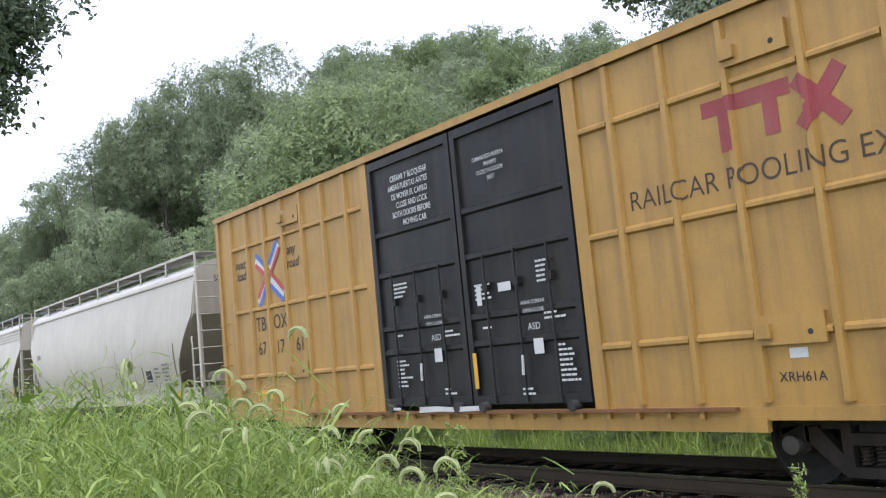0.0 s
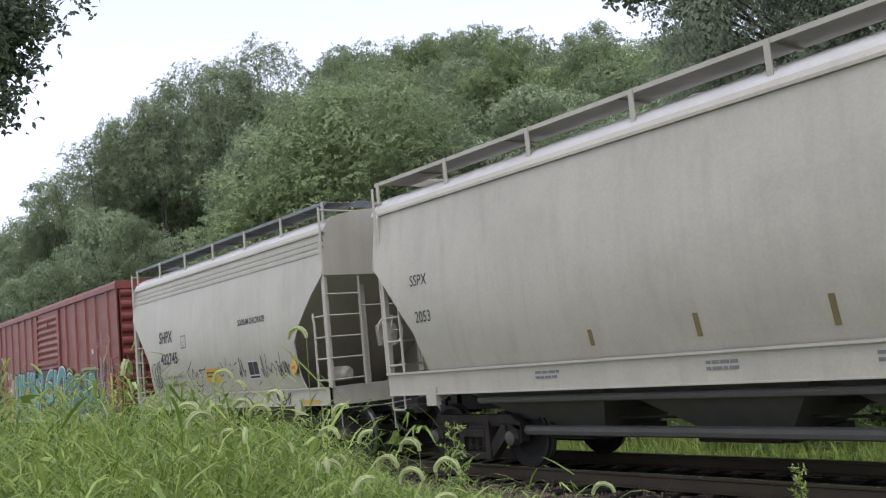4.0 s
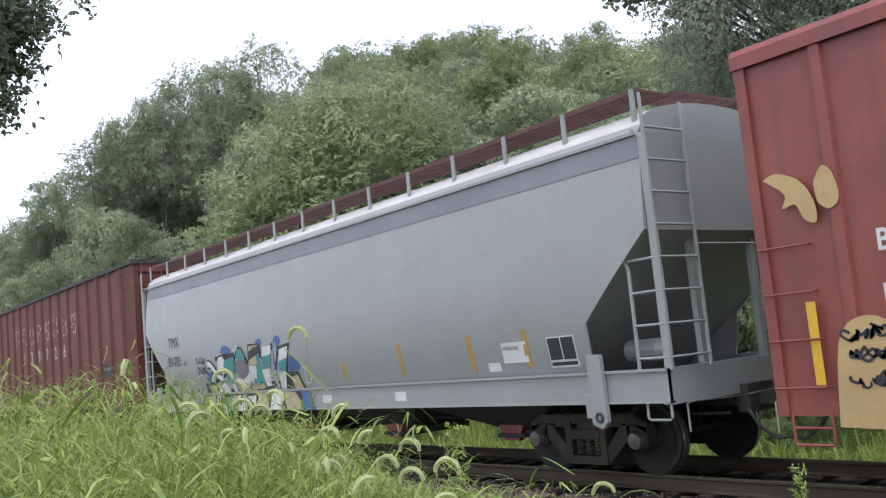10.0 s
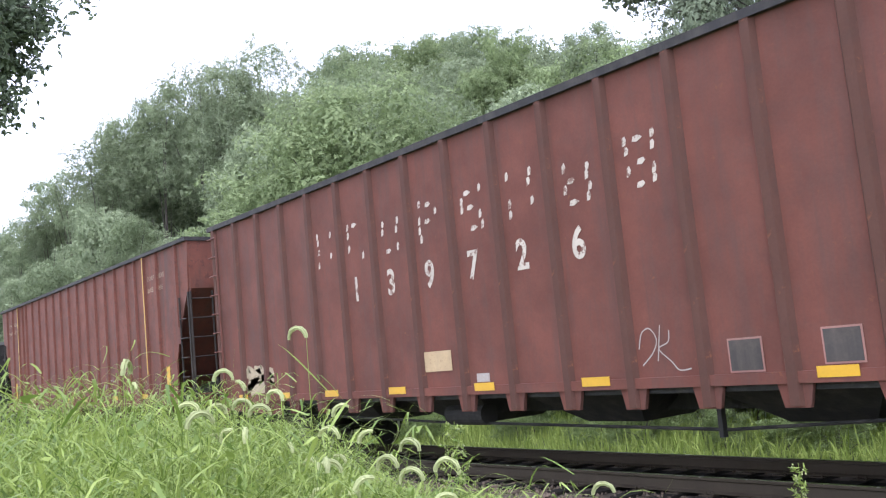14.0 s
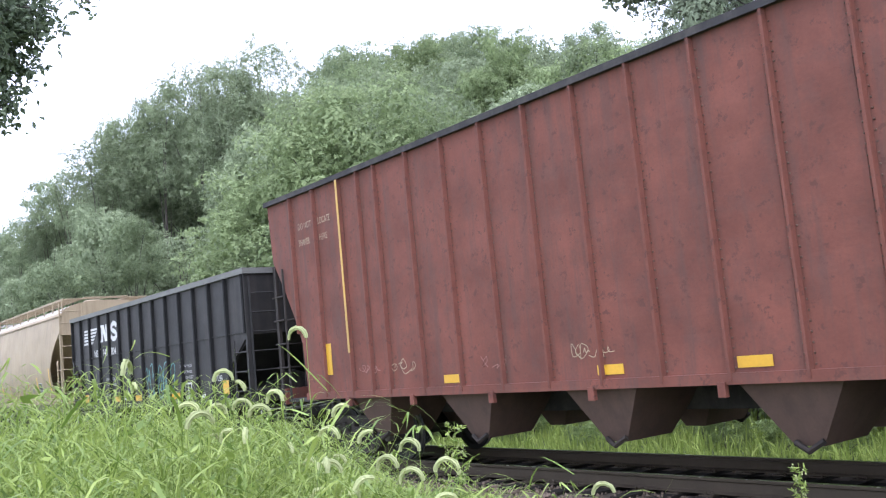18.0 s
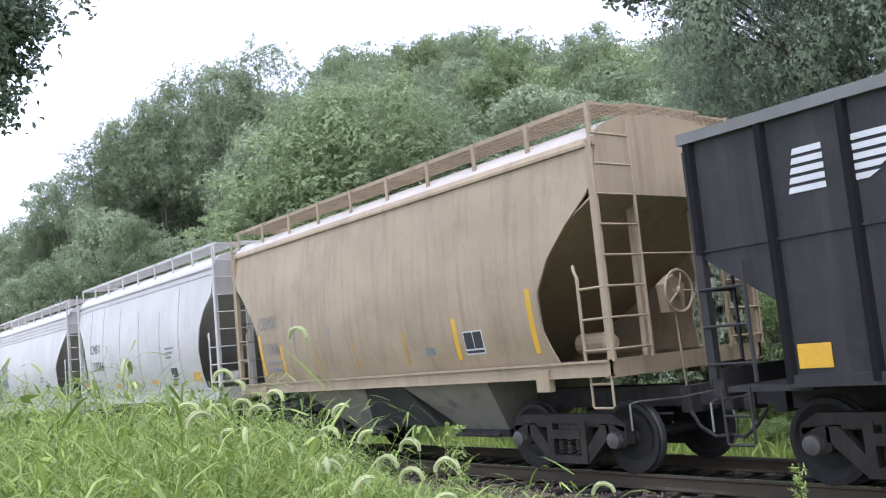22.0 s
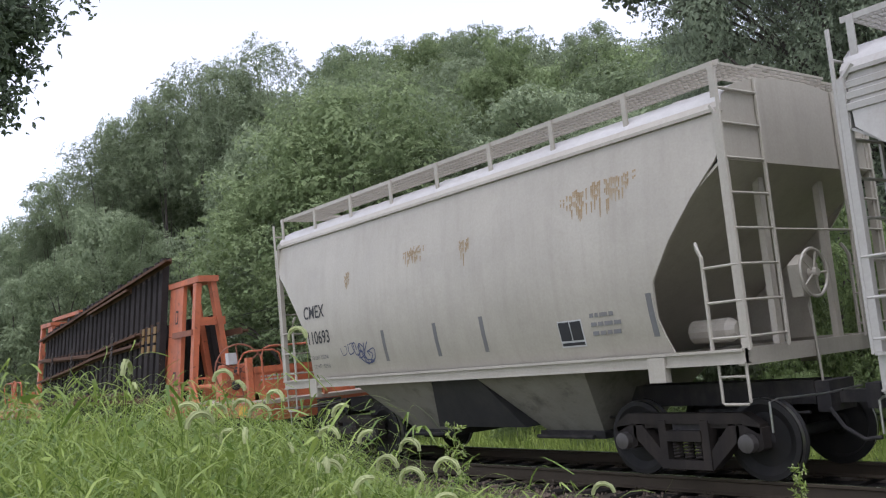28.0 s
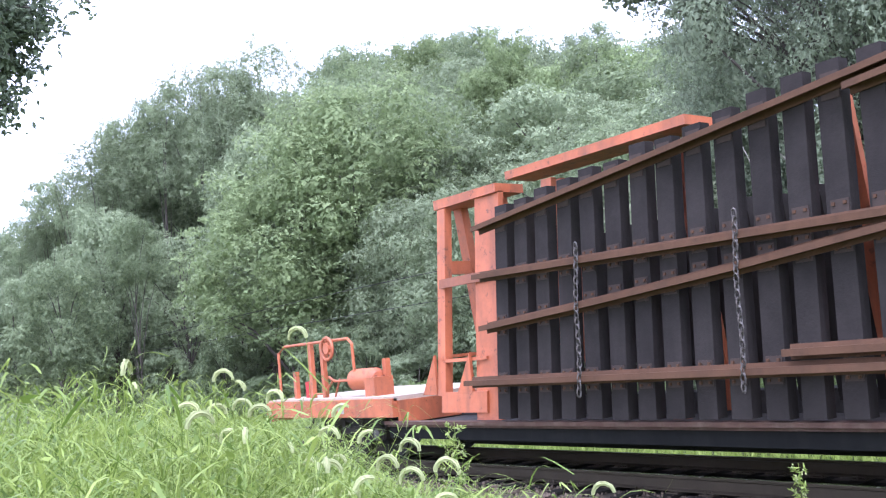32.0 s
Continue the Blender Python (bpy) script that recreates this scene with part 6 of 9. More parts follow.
    letters("LD LMT 232200", ob, -3.66, 1.76, 0.11, M_MARKK, surf, 0.85)
    letters("LT WT   53600", ob, -3.64, 1.60, 0.11, M_MARKK, surf, 0.85)
    placard(ob, 2.55, 1.62, surf)
    patch("car_emblem", ob, -2.72, -2.44, 2.36, 2.66, M_FADED, surf)
    patch("car_emblem", ob, -2.69, -2.47, 2.39, 2.63, M_WHITE, surf, 0.009)
    bars(ob, 1.9, 2.15, lines(2, 4), 0.05, 0.06, M_FADED, surf)
    scrawl(ob, 0.5, 1.55, 0.4, 1, M_FADED, surf, 12, 0.02)
    for x in (-4.6, -1.9, 3.9):
        patch("reflector", ob, x, x + 0.6, 1.05, 1.14, M_AMBER, lambda z: -1.562)
    ob, h, surf = covered_hopper("grey white covered hopper with rust streaks", -179.65, -169.45, (1.34, 1.5), 4.10, [(1.50, 4.12), (1.9, 4.02), (2.31, 4.05), (2.75, 4.35), (3.17, 4.7), (3.5, 5.02), (3.63, 5.1), (4.10, 5.12)], M_GREYW, bays=(-1.8, 1.5), wide_bay=1.12, seams=(-1.7, 1.7), centres=(-3.8, 3.8), bay_mat=M_BAYW, deep=2.2)
    letters("CMEX", ob, -4.06, 2.58, 0.32, M_MARKK, surf, 0.85, bold=0.004)
    letters("110693", ob, -4.02, 2.12, 0.32, M_MARKK, surf, 0.85, bold=0.004)
    letters("LD LMT 233700", ob, -3.98, 1.84, 0.10, M_FADED, surf, 0.9)
    letters("LT WT   52300", ob, -3.96, 1.68, 0.10, M_FADED, surf, 0.9)
    for k, (x, z) in enumerate(((-2.9, 1.76), (-2.62, 1.8), (-2.34, 1.74), (-2.1, 1.7))):
        scribble(ob, x, x + 0.2, z, 0.34, M_FBLUE, surf, 140 + k, 0.018, 0.008, "dark blue scribbled graffiti")
    placard(ob, 2.42, 1.66, surf)
    bars(ob, 3.0, 2.0, lines(3, 4), 0.05, 0.06, M_FADED, surf)
    for x, z, w, l in ((2.65, 3.52, 1.3, 0.42), (-0.85, 3.33, 0.6, 0.26), (-2.6, 3.2, 0.2, 0.3), (0.6, 3.3, 0.25, 0.35)):
        g = Geo()
        n = int(w / 0.028)
        for k in range(n):
            if rnd.random() < 0.2:
                continue
            q, fat = x + 0.028 * k, math.sin(math.pi * (k + 0.5) / n) ** 0.6
            a = l * rnd.uniform(0.3, 1.0) * fat
            zz = z + 0.1 * (q - x) + rnd.uniform(-0.04, 0.06) * fat
            for top, low in ((zz, zz - 0.5 * a), (zz - 0.5 * a - rnd.uniform(0, 0.06), zz - a - 0.04)):
                if top - low > 0.02:
                    g.add([(q, surf(top) - 0.003, top), (q + 0.03, surf(top) - 0.003, top), (q + 0.022, surf(low) - 0.003, low), (q + 0.008, surf(low) - 0.003, low)], [(0, 1, 2, 3)])
        tagged(part("rust_streak", g, M_RUSTSTAIN, ob, "orange rust stain running down"), kind="stuff")
    for x in (-1.6, 0.9, 3.92, -0.2):
        patch("wear_bar", ob, x, x + 0.08, 1.7, 2.2, M_FADED, surf)


# ---- open hoppers ----
def open_hopper(label, left, right, low, top, outline, posts, mat, post_w=0.09, feet=0.0, rim=0.14, rim_mat=None, post_mat=None):
    """An open-topped car: two ribbed sides, ends, a rim along the top."""
    ob, h = car("open_hopper", label, left, right)
    y = 1.51

    def length(z):
        return float(np.interp(z, [p[0] for p in outline], [p[1] for p in outline]))
    poly = [(p[1], p[0]) for p in outline] + [(-p[1], p[0]) for p in reversed(outline)]
    for s in (-1, 1):
        part("side_sheet", Geo().prism(poly, "y", min(s * y, s * (y - 0.04)), max(s * y, s * (y - 0.04))), mat, ob)
        part("side_sill", Geo().box(-outline[0][1], outline[0][1], min(s * (y - 0.05), s * (y + 0.05)), max(s * (y - 0.05), s * (y + 0.05)), low - 0.04, low + 0.08), mat, ob)
        part("top_rim", Geo().box(-outline[-1][1] - 0.03, outline[-1][1] + 0.03, min(s * (y - 0.06), s * (y + 0.07)), max(s * (y - 0.06), s * (y + 0.07)), top - rim, top), rim_mat or mat, ob)
        for x in posts:
            zb = min([z for z in np.linspace(low, top, 40) if length(z) >= abs(x) + 0.02] or [low])
            g = Geo().prism([(-post_w, 0), (-post_w * 0.55, -0.065 * 1), (post_w * 0.55, -0.065), (post_w, 0)], "z", zb - (feet if zb < low + 0.05 else 0), top - rim)
            part("side_post", g, post_mat or mat, ob, at=pose(x, s * y, 0, 0, 0, 0 if s < 0 else 180))
    for s in (-1, 1):
        zc = [p for p in outline if p[1] >= outline[-1][1] - 0.35][0][0]
        xe = s * (outline[-1][1] - 0.03)
        part("end_sheet", Geo().box(min(xe, xe - s * 0.05), max(xe, xe - s * 0.05), -1.47, 1.47, zc, top), mat, ob)
        part("end_rim", Geo().box(min(xe + s * 0.04, xe - s * 0.08), max(xe + s * 0.04, xe - s * 0.08), -1.45, 1.45, top - rim, top), rim_mat or mat, ob)
        xi = s * (outline[0][1] - 1.5)
        part("slope_sheet", Geo().hexa([(xi, -1.45, 1.0), (xi + s * 0.05, -1.45, 1.0), (xi + s * 0.05, 1.45, 1.0), (xi, 1.45, 1.0), (xe - s * 0.05, -1.45, zc), (xe, -1.45, zc), (xe, 1.45, zc), (xe - s * 0.05, 1.45, zc)]), mat, ob)
        part("end_sill", Geo().box(min(s * h, s * (h - 0.14)), max(s * h, s * (h - 0.14)), -1.5, 1.5, low - 0.12, low + 0.18), mat, ob)
        part("end_platform", Geo().box(min(s * h, s * (outline[0][1] - 0.2)), max(s * h, s * (outline[0][1] - 0.2)), -1.45, 1.45, low - 0.08, low - 0.02), M_DARK, ob)
    return ob, h


def coal_cars():
    sy = lambda z: -1.512
    # tall brown car with many ribs
    posts = [-8.72 + 1.045 * k for k in range(17)]
    ob, h = open_hopper("tall oxide red open hopper with faded white lettering", -99.05, -81.15, 1.16, 4.97, [(1.16, 8.93), (4.97, 8.95)], posts, M_BROWN, 0.095, 0.26, 0.1, M_DARK, M_BROWNP)
    running_gear(ob, h, (-6.9, 6.9), M_DARK)
    for s in (-1, 1):
        for k in range(9):
            z = 1.45 + 0.4 * k
            part("end_rib", Geo().box(min(s * h, s * (h + 0.05)), max(s * h, s * (h + 0.05)), -1.4, 1.4, z, z + 0.1), M_BROWN, ob)
        bar_ladder("side_ladder", ob, [[(s * 8.42, -1.64, 1.3), (s * 8.42, -1.64, 4.75)]], [((s * 8.42, -1.64, z), (s * 8.93, -1.60, z)) for z in [1.4 + 0.41 * k for k in range(9)]], mat=M_BROWN)
        x = s * (h + 0.16)
        bar_ladder("end_ladder", ob, [[(x, -1.34, 1.1), (x, -1.34, 4.9)], [(x, -0.80, 1.1), (x, -0.80, 4.8)]], [((x, -1.34, z), (x, -0.80, z)) for z in [1.3 + 0.4 * k for k in range(9)]], mat=M_BROWN)
        stirrup(ob, s * (h - 0.25), -1.52, 1.1, 0.5, M_BROWN)
        part("side_skirt", Geo().prism([(s * 6.0, 1.2), (s * 8.93, 1.2), (s * 8.93, 0.98), (s * 6.5, 0.86), (s * 6.15, 0.86)], "y", -1.52, -1.49), M_BROWN, ob)
    foot = Geo().prism([(-0.21, 1.17), (0.21, 1.17), (0.14, 0.88), (-0.14, 0.88)], "y", -1.53, -1.48).mesh("post_foot", M_BROWN)
    for x in posts:
        part("post_foot", foot, None, ob, at=pose(x, 0, 0))
    part("floor", Geo().box(-8.9, 8.9, -1.45, 1.45, 1.05, 1.16), M_DARK, ob)
    for x in (-4.6, -1.5, 1.5, 4.6):
        part("hopper_bay", Geo().hexa([(x - 0.5, -0.5, 0.62), (x + 0.5, -0.5, 0.62), (x + 0.5, 0.5, 0.62), (x - 0.5, 0.5, 0.62), (x - 1.0, -1.2, 1.06), (x + 1.0, -1.2, 1.06), (x + 1.0, 1.2, 1.06), (x - 1.0, 1.2, 1.06)]), M_DARK, ob)
    part("brake_pipe", Geo().tube([(-6, -0.9, 0.78), (-2, -0.92, 0.66), (3.6, -0.92, 0.58), (6, -0.9, 0.72)], 0.022, 6), M_DARK, ob)
    part("air_tank", Geo().lathe([(-0.45, 0.0), (-0.45, 0.17), (0.45, 0.17), (0.45, 0.0)], (-1.1, -0.9, 0.78), "x", 14), M_DARK, ob)
    part("hanger", Geo().box(3.5, 3.56, -1.0, -0.92, 0.5, 1.06), M_DARK, ob)
    rnd = random.Random(3)
    # the worn company name: broken pale strokes without letters
    for k in range(8):
        g = Geo()
        x, y = posts[4] + 0.24 + 1.045 * k, sy(0) - 0.004
        for a in (0.0, 0.42):
            for i in range(5):
                if rnd.random() < 0.55:
                    b = 3.44 + 0.13 * i + rnd.uniform(-0.02, 0.02)
                    q = x + a + rnd.uniform(-0.02, 0.03)
                    g.prism([(q, b), (q + 0.05, b + 0.01), (q + 0.07, b + 0.07), (q + 0.05, b + rnd.uniform(0.1, 0.14)), (q + 0.01, b + 0.1)], "y", y, y + 0.003)
        for i in range(3):
            if rnd.random() < 0.5:
                a, b = x + rnd.choice((0.1, 0.16, 0.2)), 3.44 + 0.27 * i + rnd.uniform(-0.03, 0.03)
                g.prism([(a, b), (a + 0.07, b - 0.01), (a + rnd.uniform(0.12, 0.18), b + 0.03), (a + 0.1, b + 0.07), (a + 0.02, b + 0.06)], "y", y, y + 0.003)
        tagged(part("faded_lettering", g, M_WORNWHITE, ob, "broken white worn lettering"), kind="stuff")
    for t, k in (("1", 1), ("3", 2), ("9", 3), ("7", 4), ("2", 5), ("6", 6)):
        letters(t, ob, posts[4] + 0.30 + 1.045 * k, 2.76, 0.56, M_WORNWHITE, sy, 0.85, bold=0.016)
    for x, w in ((-7.9, 0.4), (-6.1, 0.42), (-4.34, 0.45), (-2.3, 0.46), (-0.12, 0.43), (1.99, 0.46), (5.14, 0.43)):
        patch("reflector", ob, x, x + w, 1.17, 1.28, M_SIGNAL, sy, 0.055, "yellow reflective strip")
    patch("yellow_panel", ob, 7.50, 8.0, 1.36, 1.62, M_SIGNAL, sy, 0.01)
    patch("tan_plate", ob, -1.35, -0.65, 1.48, 1.78, M_TANWORN, sy, 0.01, "worn tan repainted patch")
    patch("notice", ob, -0.10, 0.18, 1.29, 1.41, M_CHALK, sy, 0.01)
    for x, z in ((4.13, 1.25), (5.21, 1.29)):
        q = patch("data_panel", ob, x, x + 0.42, z, z + 0.36, M_CHALKRED, sy, 0.008, "dull dark panel with a thin pale border")
        patch("panel_field", q, x + 0.02, x + 0.40, z + 0.02, z + 0.34, M_PANEL, sy, 0.012)
    for line in ([(2.92, 1.57), (2.98, 1.75), (3.1, 1.8), (3.19, 1.67), (3.12, 1.52), (2.95, 1.38)], [(3.38, 1.76), (3.35, 1.63), (3.21, 1.56), (3.37, 1.41), (3.47, 1.31), (3.63, 1.32)], [(3.26, 1.83), (3.18, 1.42)]):
        part("chalk_scrawl", ribbon(Geo(), smooth_line(line), 0.016, 0.006, sy), M_CHALK, ob, "thin pale chalk scrawl")
    patch("dark_patch", ob, 6.05, 7.05, 1.95, 2.32, M_COAL, sy, 0.006, "dark repainted band")
    bars(ob, 6.1, 2.15, [[0.12, 0.1, 0.14, 0.1, 0.12]], 0.07, 0.05, M_FADED, sy, lift=0.012)
    for x, z, c, sz in ((7.35, 2.1, 3, 0.3), (7.4, 1.15, 2, 0.3)):
        scrawl(ob, x, z, sz, c, M_CHALK, sy, int(x * 10), 0.02)
    g = Geo()
    for k in range(14):
        ribbon(g, smooth_line([(-7.6 + rnd.uniform(0, 1.2), 1.3 + rnd.uniform(0, 0.5)) for _ in range(3)]), 0.14, 0.006, sy)
    tagged(part("paint_smear", g, M_GTAN, ob, "pale painted-over smear"), kind="stuff")
    # second brown car, with sloping ends and bays
    posts = [8.9, 7.6, 6.7, 6.0] + [5.28 - 0.913 * k for k in range(13)] + [-6.2, -6.82, -7.72, -8.6]
    ob, h = open_hopper("oxide red open hopper with a yellow stripe", -119.5, -100.5, 1.17, 5.0, [(1.17, 8.46), (2.15, 8.55), (2.64, 8.77), (3.15, 9.06), (3.79, 9.48), (5.0, 9.58)], posts, M_BROWN2, 0.032, 0.0, 0.09, M_DARK, M_BROWN2)
    running_gear(ob, h, (-7.4, 7.4), M_DARK)
    for z in (2.05, 3.0, 3.95):
        for a, b in zip(posts[1:], posts[:-1]):
            if abs(a) < length_at(z) and abs(b) < length_at(z):
                dz = rnd.uniform(-0.05, 0.05)
                part("panel_bulge", Geo().prism([(-1.506, z - 0.46 + dz), (-1.516, z - 0.12 + dz), (-1.516, z + 0.1 + dz), (-1.506, z + 0.46 + dz)], "x", a + 0.06, b - 0.06), M_BROWN2, ob)
    g = Geo()
    for x in posts:
        for k in range(34):
            z = 1.3 + 0.105 * k
            if abs(x) < length_at(z) - 0.1:
                for d in (-0.055, 0.055):
                    g.hexa([(x + d - 0.011, -1.510, z - 0.011), (x + d + 0.011, -1.510, z - 0.011), (x + d + 0.011, -1.510, z + 0.011), (x + d - 0.011, -1.510, z + 0.011), (x + d - 0.006, -1.522, z - 0.006), (x + d + 0.006, -1.522, z - 0.006), (x + d + 0.006, -1.522, z + 0.006), (x + d - 0.006, -1.522, z + 0.006)])
    tagged(part("rivets", g, M_RUSTSILL, ob, "dark rivet heads along the posts"), kind="stuff")
    for s in (-1, 1):
        for e in (-1, 1):
            x = s * (h - 0.02)
            part("corner_brace", Geo().box(min(x, x - s * 0.06), max(x, x - s * 0.06), e * 1.49 - 0.03, e * 1.49 + 0.03, 1.2, 3.72), M_TRUCK, ob)
            bar_ladder("end_ladder", ob, [[(x + s * 0.06, e * 1.48, 1.1), (x + s * 0.06, e * 1.48, 3.72)], [(x + s * 0.06, e * 0.95, 1.1), (x + s * 0.06, e * 0.95, 3.72)]], [((x + s * 0.06, e * 1.48, z), (x + s * 0.06, e * 0.95, z)) for z in [1.3 + 0.45 * k for k in range(6)]], mat=M_TRUCK)
            bar_ladder("side_ladder", ob, [[(s * (h - 0.46), e * 1.56, 1.15), (s * (h - 0.46), e * 1.56, 3.62)]], [((s * (h - 0.46), e * 1.58, z), (x, e * 1.58, z)) for z in [1.3 + 0.45 * k for k in range(5)]], mat=M_TRUCK, label="worn steel ladder with bright rungs")
            part("handrail", Geo().tube([(x, e * 1.5, 2.65), (s * (h - 0.7), e * 1.5, 2.65)], 0.014, 6), M_TRUCK, ob)
        stirrup(ob, s * (h - 0.3), -1.54, 1.1, 0.5, M_DARK)
    brake_wheel(ob, h + 0.1, 0.35, 2.3, M_BROWN2)
    part("floor_hood", Geo().prism([(-1.4, 1.15), (0, 1.7), (1.4, 1.15)], "x", -8.2, 8.2), M_DARK, ob)
    for x in (-6.5, -3.95, -1.3, 1.3, 3.95, 6.5):
        for e in (-1, 1):
            part("hopper_bay", Geo().hexa([(x - 0.16, min(e * 0.35, e * 1.2), 0.46), (x + 0.16, min(e * 0.35, e * 1.2), 0.46), (x + 0.16, max(e * 0.35, e * 1.2), 0.46), (x - 0.16, max(e * 0.35, e * 1.2), 0.46), (x - 0.6, min(e * 0.1, e * 1.42), 1.14), (x + 0.6, min(e * 0.1, e * 1.42), 1.14), (x + 0.6, max(e * 0.1, e * 1.42), 1.14), (x - 0.6, max(e * 0.1, e * 1.42), 1.14)]), M_BAYRED, ob)
            part("bay_latch", Geo().tube([(x - 0.12, e * 1.25, 0.5), (x + 0.05, e * 1.3, 0.42), (x + 0.2, e * 1.25, 0.52)], 0.035, 6), M_TRUCK, ob)
    for k in range(8):
        part("lift_lug", Geo().box(-7.0 + 1.9 * k - 0.05, -7.0 + 1.9 * k + 0.05, -1.58, -1.52, 1.0, 1.16), M_BROWN2, ob)
    for x in (6.70, -6.82):
        patch("yellow_stripe", ob, x - 0.03, x + 0.03, 1.9, 4.9, M_AMBER, lambda z: -1.577, 0.006, "long thin yellow stripe")
    for x, z0, z1, w in ((7.85, 1.5, 2.05, 0.22), (-7.72, 1.55, 2.1, 0.2)):
        patch("yellow_panel", ob, x, x + w, z0, z1, M_SIGNAL, sy, 0.01)
    for x in (3.6, 0.8, -1.2, -4.3, 6.0):
        patch("reflector", ob, x, x + 0.42, 1.30, 1.42, M_SIGNAL, sy, 0.01, "yellow reflective strip")
    for x, a, b, c, d2 in ((6.83, "DO NOT", "SHAKER", "LOCATE", "HERE"), (-8.42, "DO NOT", "SHAKER", "LOCATE", "HERE")):
        letters(a, ob, x + 0.04, 4.26, 0.17, M_GTAN, sy, 0.72, bold=-0.002)
        letters(b, ob, x + 0.04, 3.96, 0.17, M_GTAN, sy, 0.66)
        letters(c, ob, x + 0.78, 4.26, 0.17, M_GTAN, sy, 0.68)
        letters(d2, ob, x + 0.80, 3.96, 0.17, M_GTAN, sy, 0.72, bold=-0.002)
    for k, x in enumerate((6.2, 5.2, 2.6, -1.6, -3.4, -5.6, -6.6)):
        scribble(ob, x, x + 0.55, 1.46, 0.26, M_GTAN if k % 2 else M_CHALKRED, sy, 90 + k, 0.014, 0.006, "pale chalk scribble")
    scrawl(ob, 3.0, 1.65, 0.3, 4, M_CHALK, sy, 6, 0.018)
    # short black coal hopper
    posts = [-6.2 + 0.885 * k for k in range(15)]
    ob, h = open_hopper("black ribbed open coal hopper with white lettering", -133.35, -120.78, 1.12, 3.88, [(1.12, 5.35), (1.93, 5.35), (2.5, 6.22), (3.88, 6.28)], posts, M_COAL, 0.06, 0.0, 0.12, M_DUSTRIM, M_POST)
    running_gear(ob, h, (-4.55, 4.55), M_DARK)
    part("weld_line", Geo().box(-6.2, 6.2, -1.535, -1.508, 2.55, 2.575), M_COAL, ob)
    for s in (-1, 1):
        for e in (-1, 1):
            x = s * (h - 0.02)
            part("corner_brace", Geo().box(min(x, x - s * 0.08), max(x, x - s * 0.08), e * 1.5 - 0.05, e * 1.5 + 0.05, 1.2, 3.8), M_COAL, ob)
            bar_ladder("end_ladder", ob, [[(x + s * 0.06, e * 1.46, 1.1), (x + s * 0.06, e * 1.46, 3.7)], [(x + s * 0.06, e * 0.85, 1.1), (x + s * 0.06, e * 0.85, 3.7)]], [((x + s * 0.06, e * 1.46, z), (x + s * 0.06, e * 0.85, z)) for z in [1.35 + 0.4 * k for k in range(6)]], mat=M_COAL)
            bar_ladder("side_ladder", ob, [[(s * (h - 0.6), e * 1.58, 1.15), (s * (h - 0.6), e * 1.58, 2.4)]], [((s * (h - 0.6), e * 1.58, z), (x, e * 1.56, z)) for z in (1.35, 1.75, 2.15)], mat=M_COAL)
        stirrup(ob, s * (h - 0.3), -1.54, 1.1, 0.5, M_COAL)
    part("floor_hood", Geo().prism([(-1.4, 1.15), (0, 1.7), (1.4, 1.15)], "x", -5.3, 5.3), M_DARK, ob)
    for x in (-3.5, 0.0, 3.5):
        for e in (-1, 1):
            part("hopper_bay", Geo().hexa([(x - 0.2, min(e * 0.3, e * 1.2), 0.48), (x + 0.2, min(e * 0.3, e * 1.2), 0.48), (x + 0.2, max(e * 0.3, e * 1.2), 0.48), (x - 0.2, max(e * 0.3, e * 1.2), 0.48), (x - 0.95, min(e * 0.1, e * 1.42), 1.1), (x + 0.9, min(e * 0.1, e * 1.42), 1.1), (x + 0.9, max(e * 0.1, e * 1.42), 1.1), (x - 0.95, max(e * 0.1, e * 1.42), 1.1)]), M_COAL, ob)
            part("bay_latch", Geo().tube([(x - 0.15, e * 1.25, 0.55), (x + 0.02, e * 1.3, 0.45), (x + 0.2, e * 1.25, 0.56)], 0.04, 6), M_TRUCK, ob)
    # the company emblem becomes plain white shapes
    for k in range(5):
        z = 3.42 - 0.095 * k
        part("emblem", Geo().prism([(-4.98 - 0.02 * k, z), (-4.68, z), (-4.68, z - 0.06), (-5.0 - 0.02 * k, z - 0.06)], "y", -1.522, -1.515), M_MARKW, ob)
        part("emblem", Geo().prism([(-4.42, z), (-3.70 - 0.11 * k, z), (-3.77 - 0.12 * k, z - 0.06), (-4.42, z - 0.06)], "y", -1.522, -1.515), M_MARKW, ob)
    part("emblem", Geo().prism([(-3.44, 3.46), (-3.14, 3.46), (-2.98, 3.14), (-2.98, 3.46), (-2.82, 3.46), (-2.84, 2.98), (-3.06, 2.98), (-3.24, 3.28), (-3.26, 2.98), (-3.50, 2.98), (-3.38, 3.08), (-3.36, 3.36)], "y", -1.522, -1.515), M_MARKW, ob)
    g = Geo()
    ribbon(g, smooth_line([(-2.02, 3.34), (-2.12, 3.42), (-2.32, 3.43), (-2.46, 3.34), (-2.40, 3.26), (-2.16, 3.19), (-2.06, 3.1), (-2.16, 3.02), (-2.36, 3.01), (-2.52, 3.1)]), 0.13, -1.518)
    part("emblem", g, M_MARKW, ob)
    for t, x in (("NS", -4.12), ("145", -3.33), ("004", -2.58)):
        letters(t, ob, x, 2.56, 0.31, M_MARKW, sy, 0.9, bold=0.004)
    for t, x, z in (("LD LMT", -3.15, 1.86), ("LT WT", -3.13, 1.70), ("229500", -2.55, 1.86), ("56500", -2.5, 1.70), ("EXW 10-7  IH 12-7", 2.45, 1.98), ("EW  10-7  IH 12-6", 2.45, 1.84), ("CU FT 3737", 2.75, 1.71)):
        letters(t, ob, x, z, 0.10, M_MARKW, sy, 0.95)
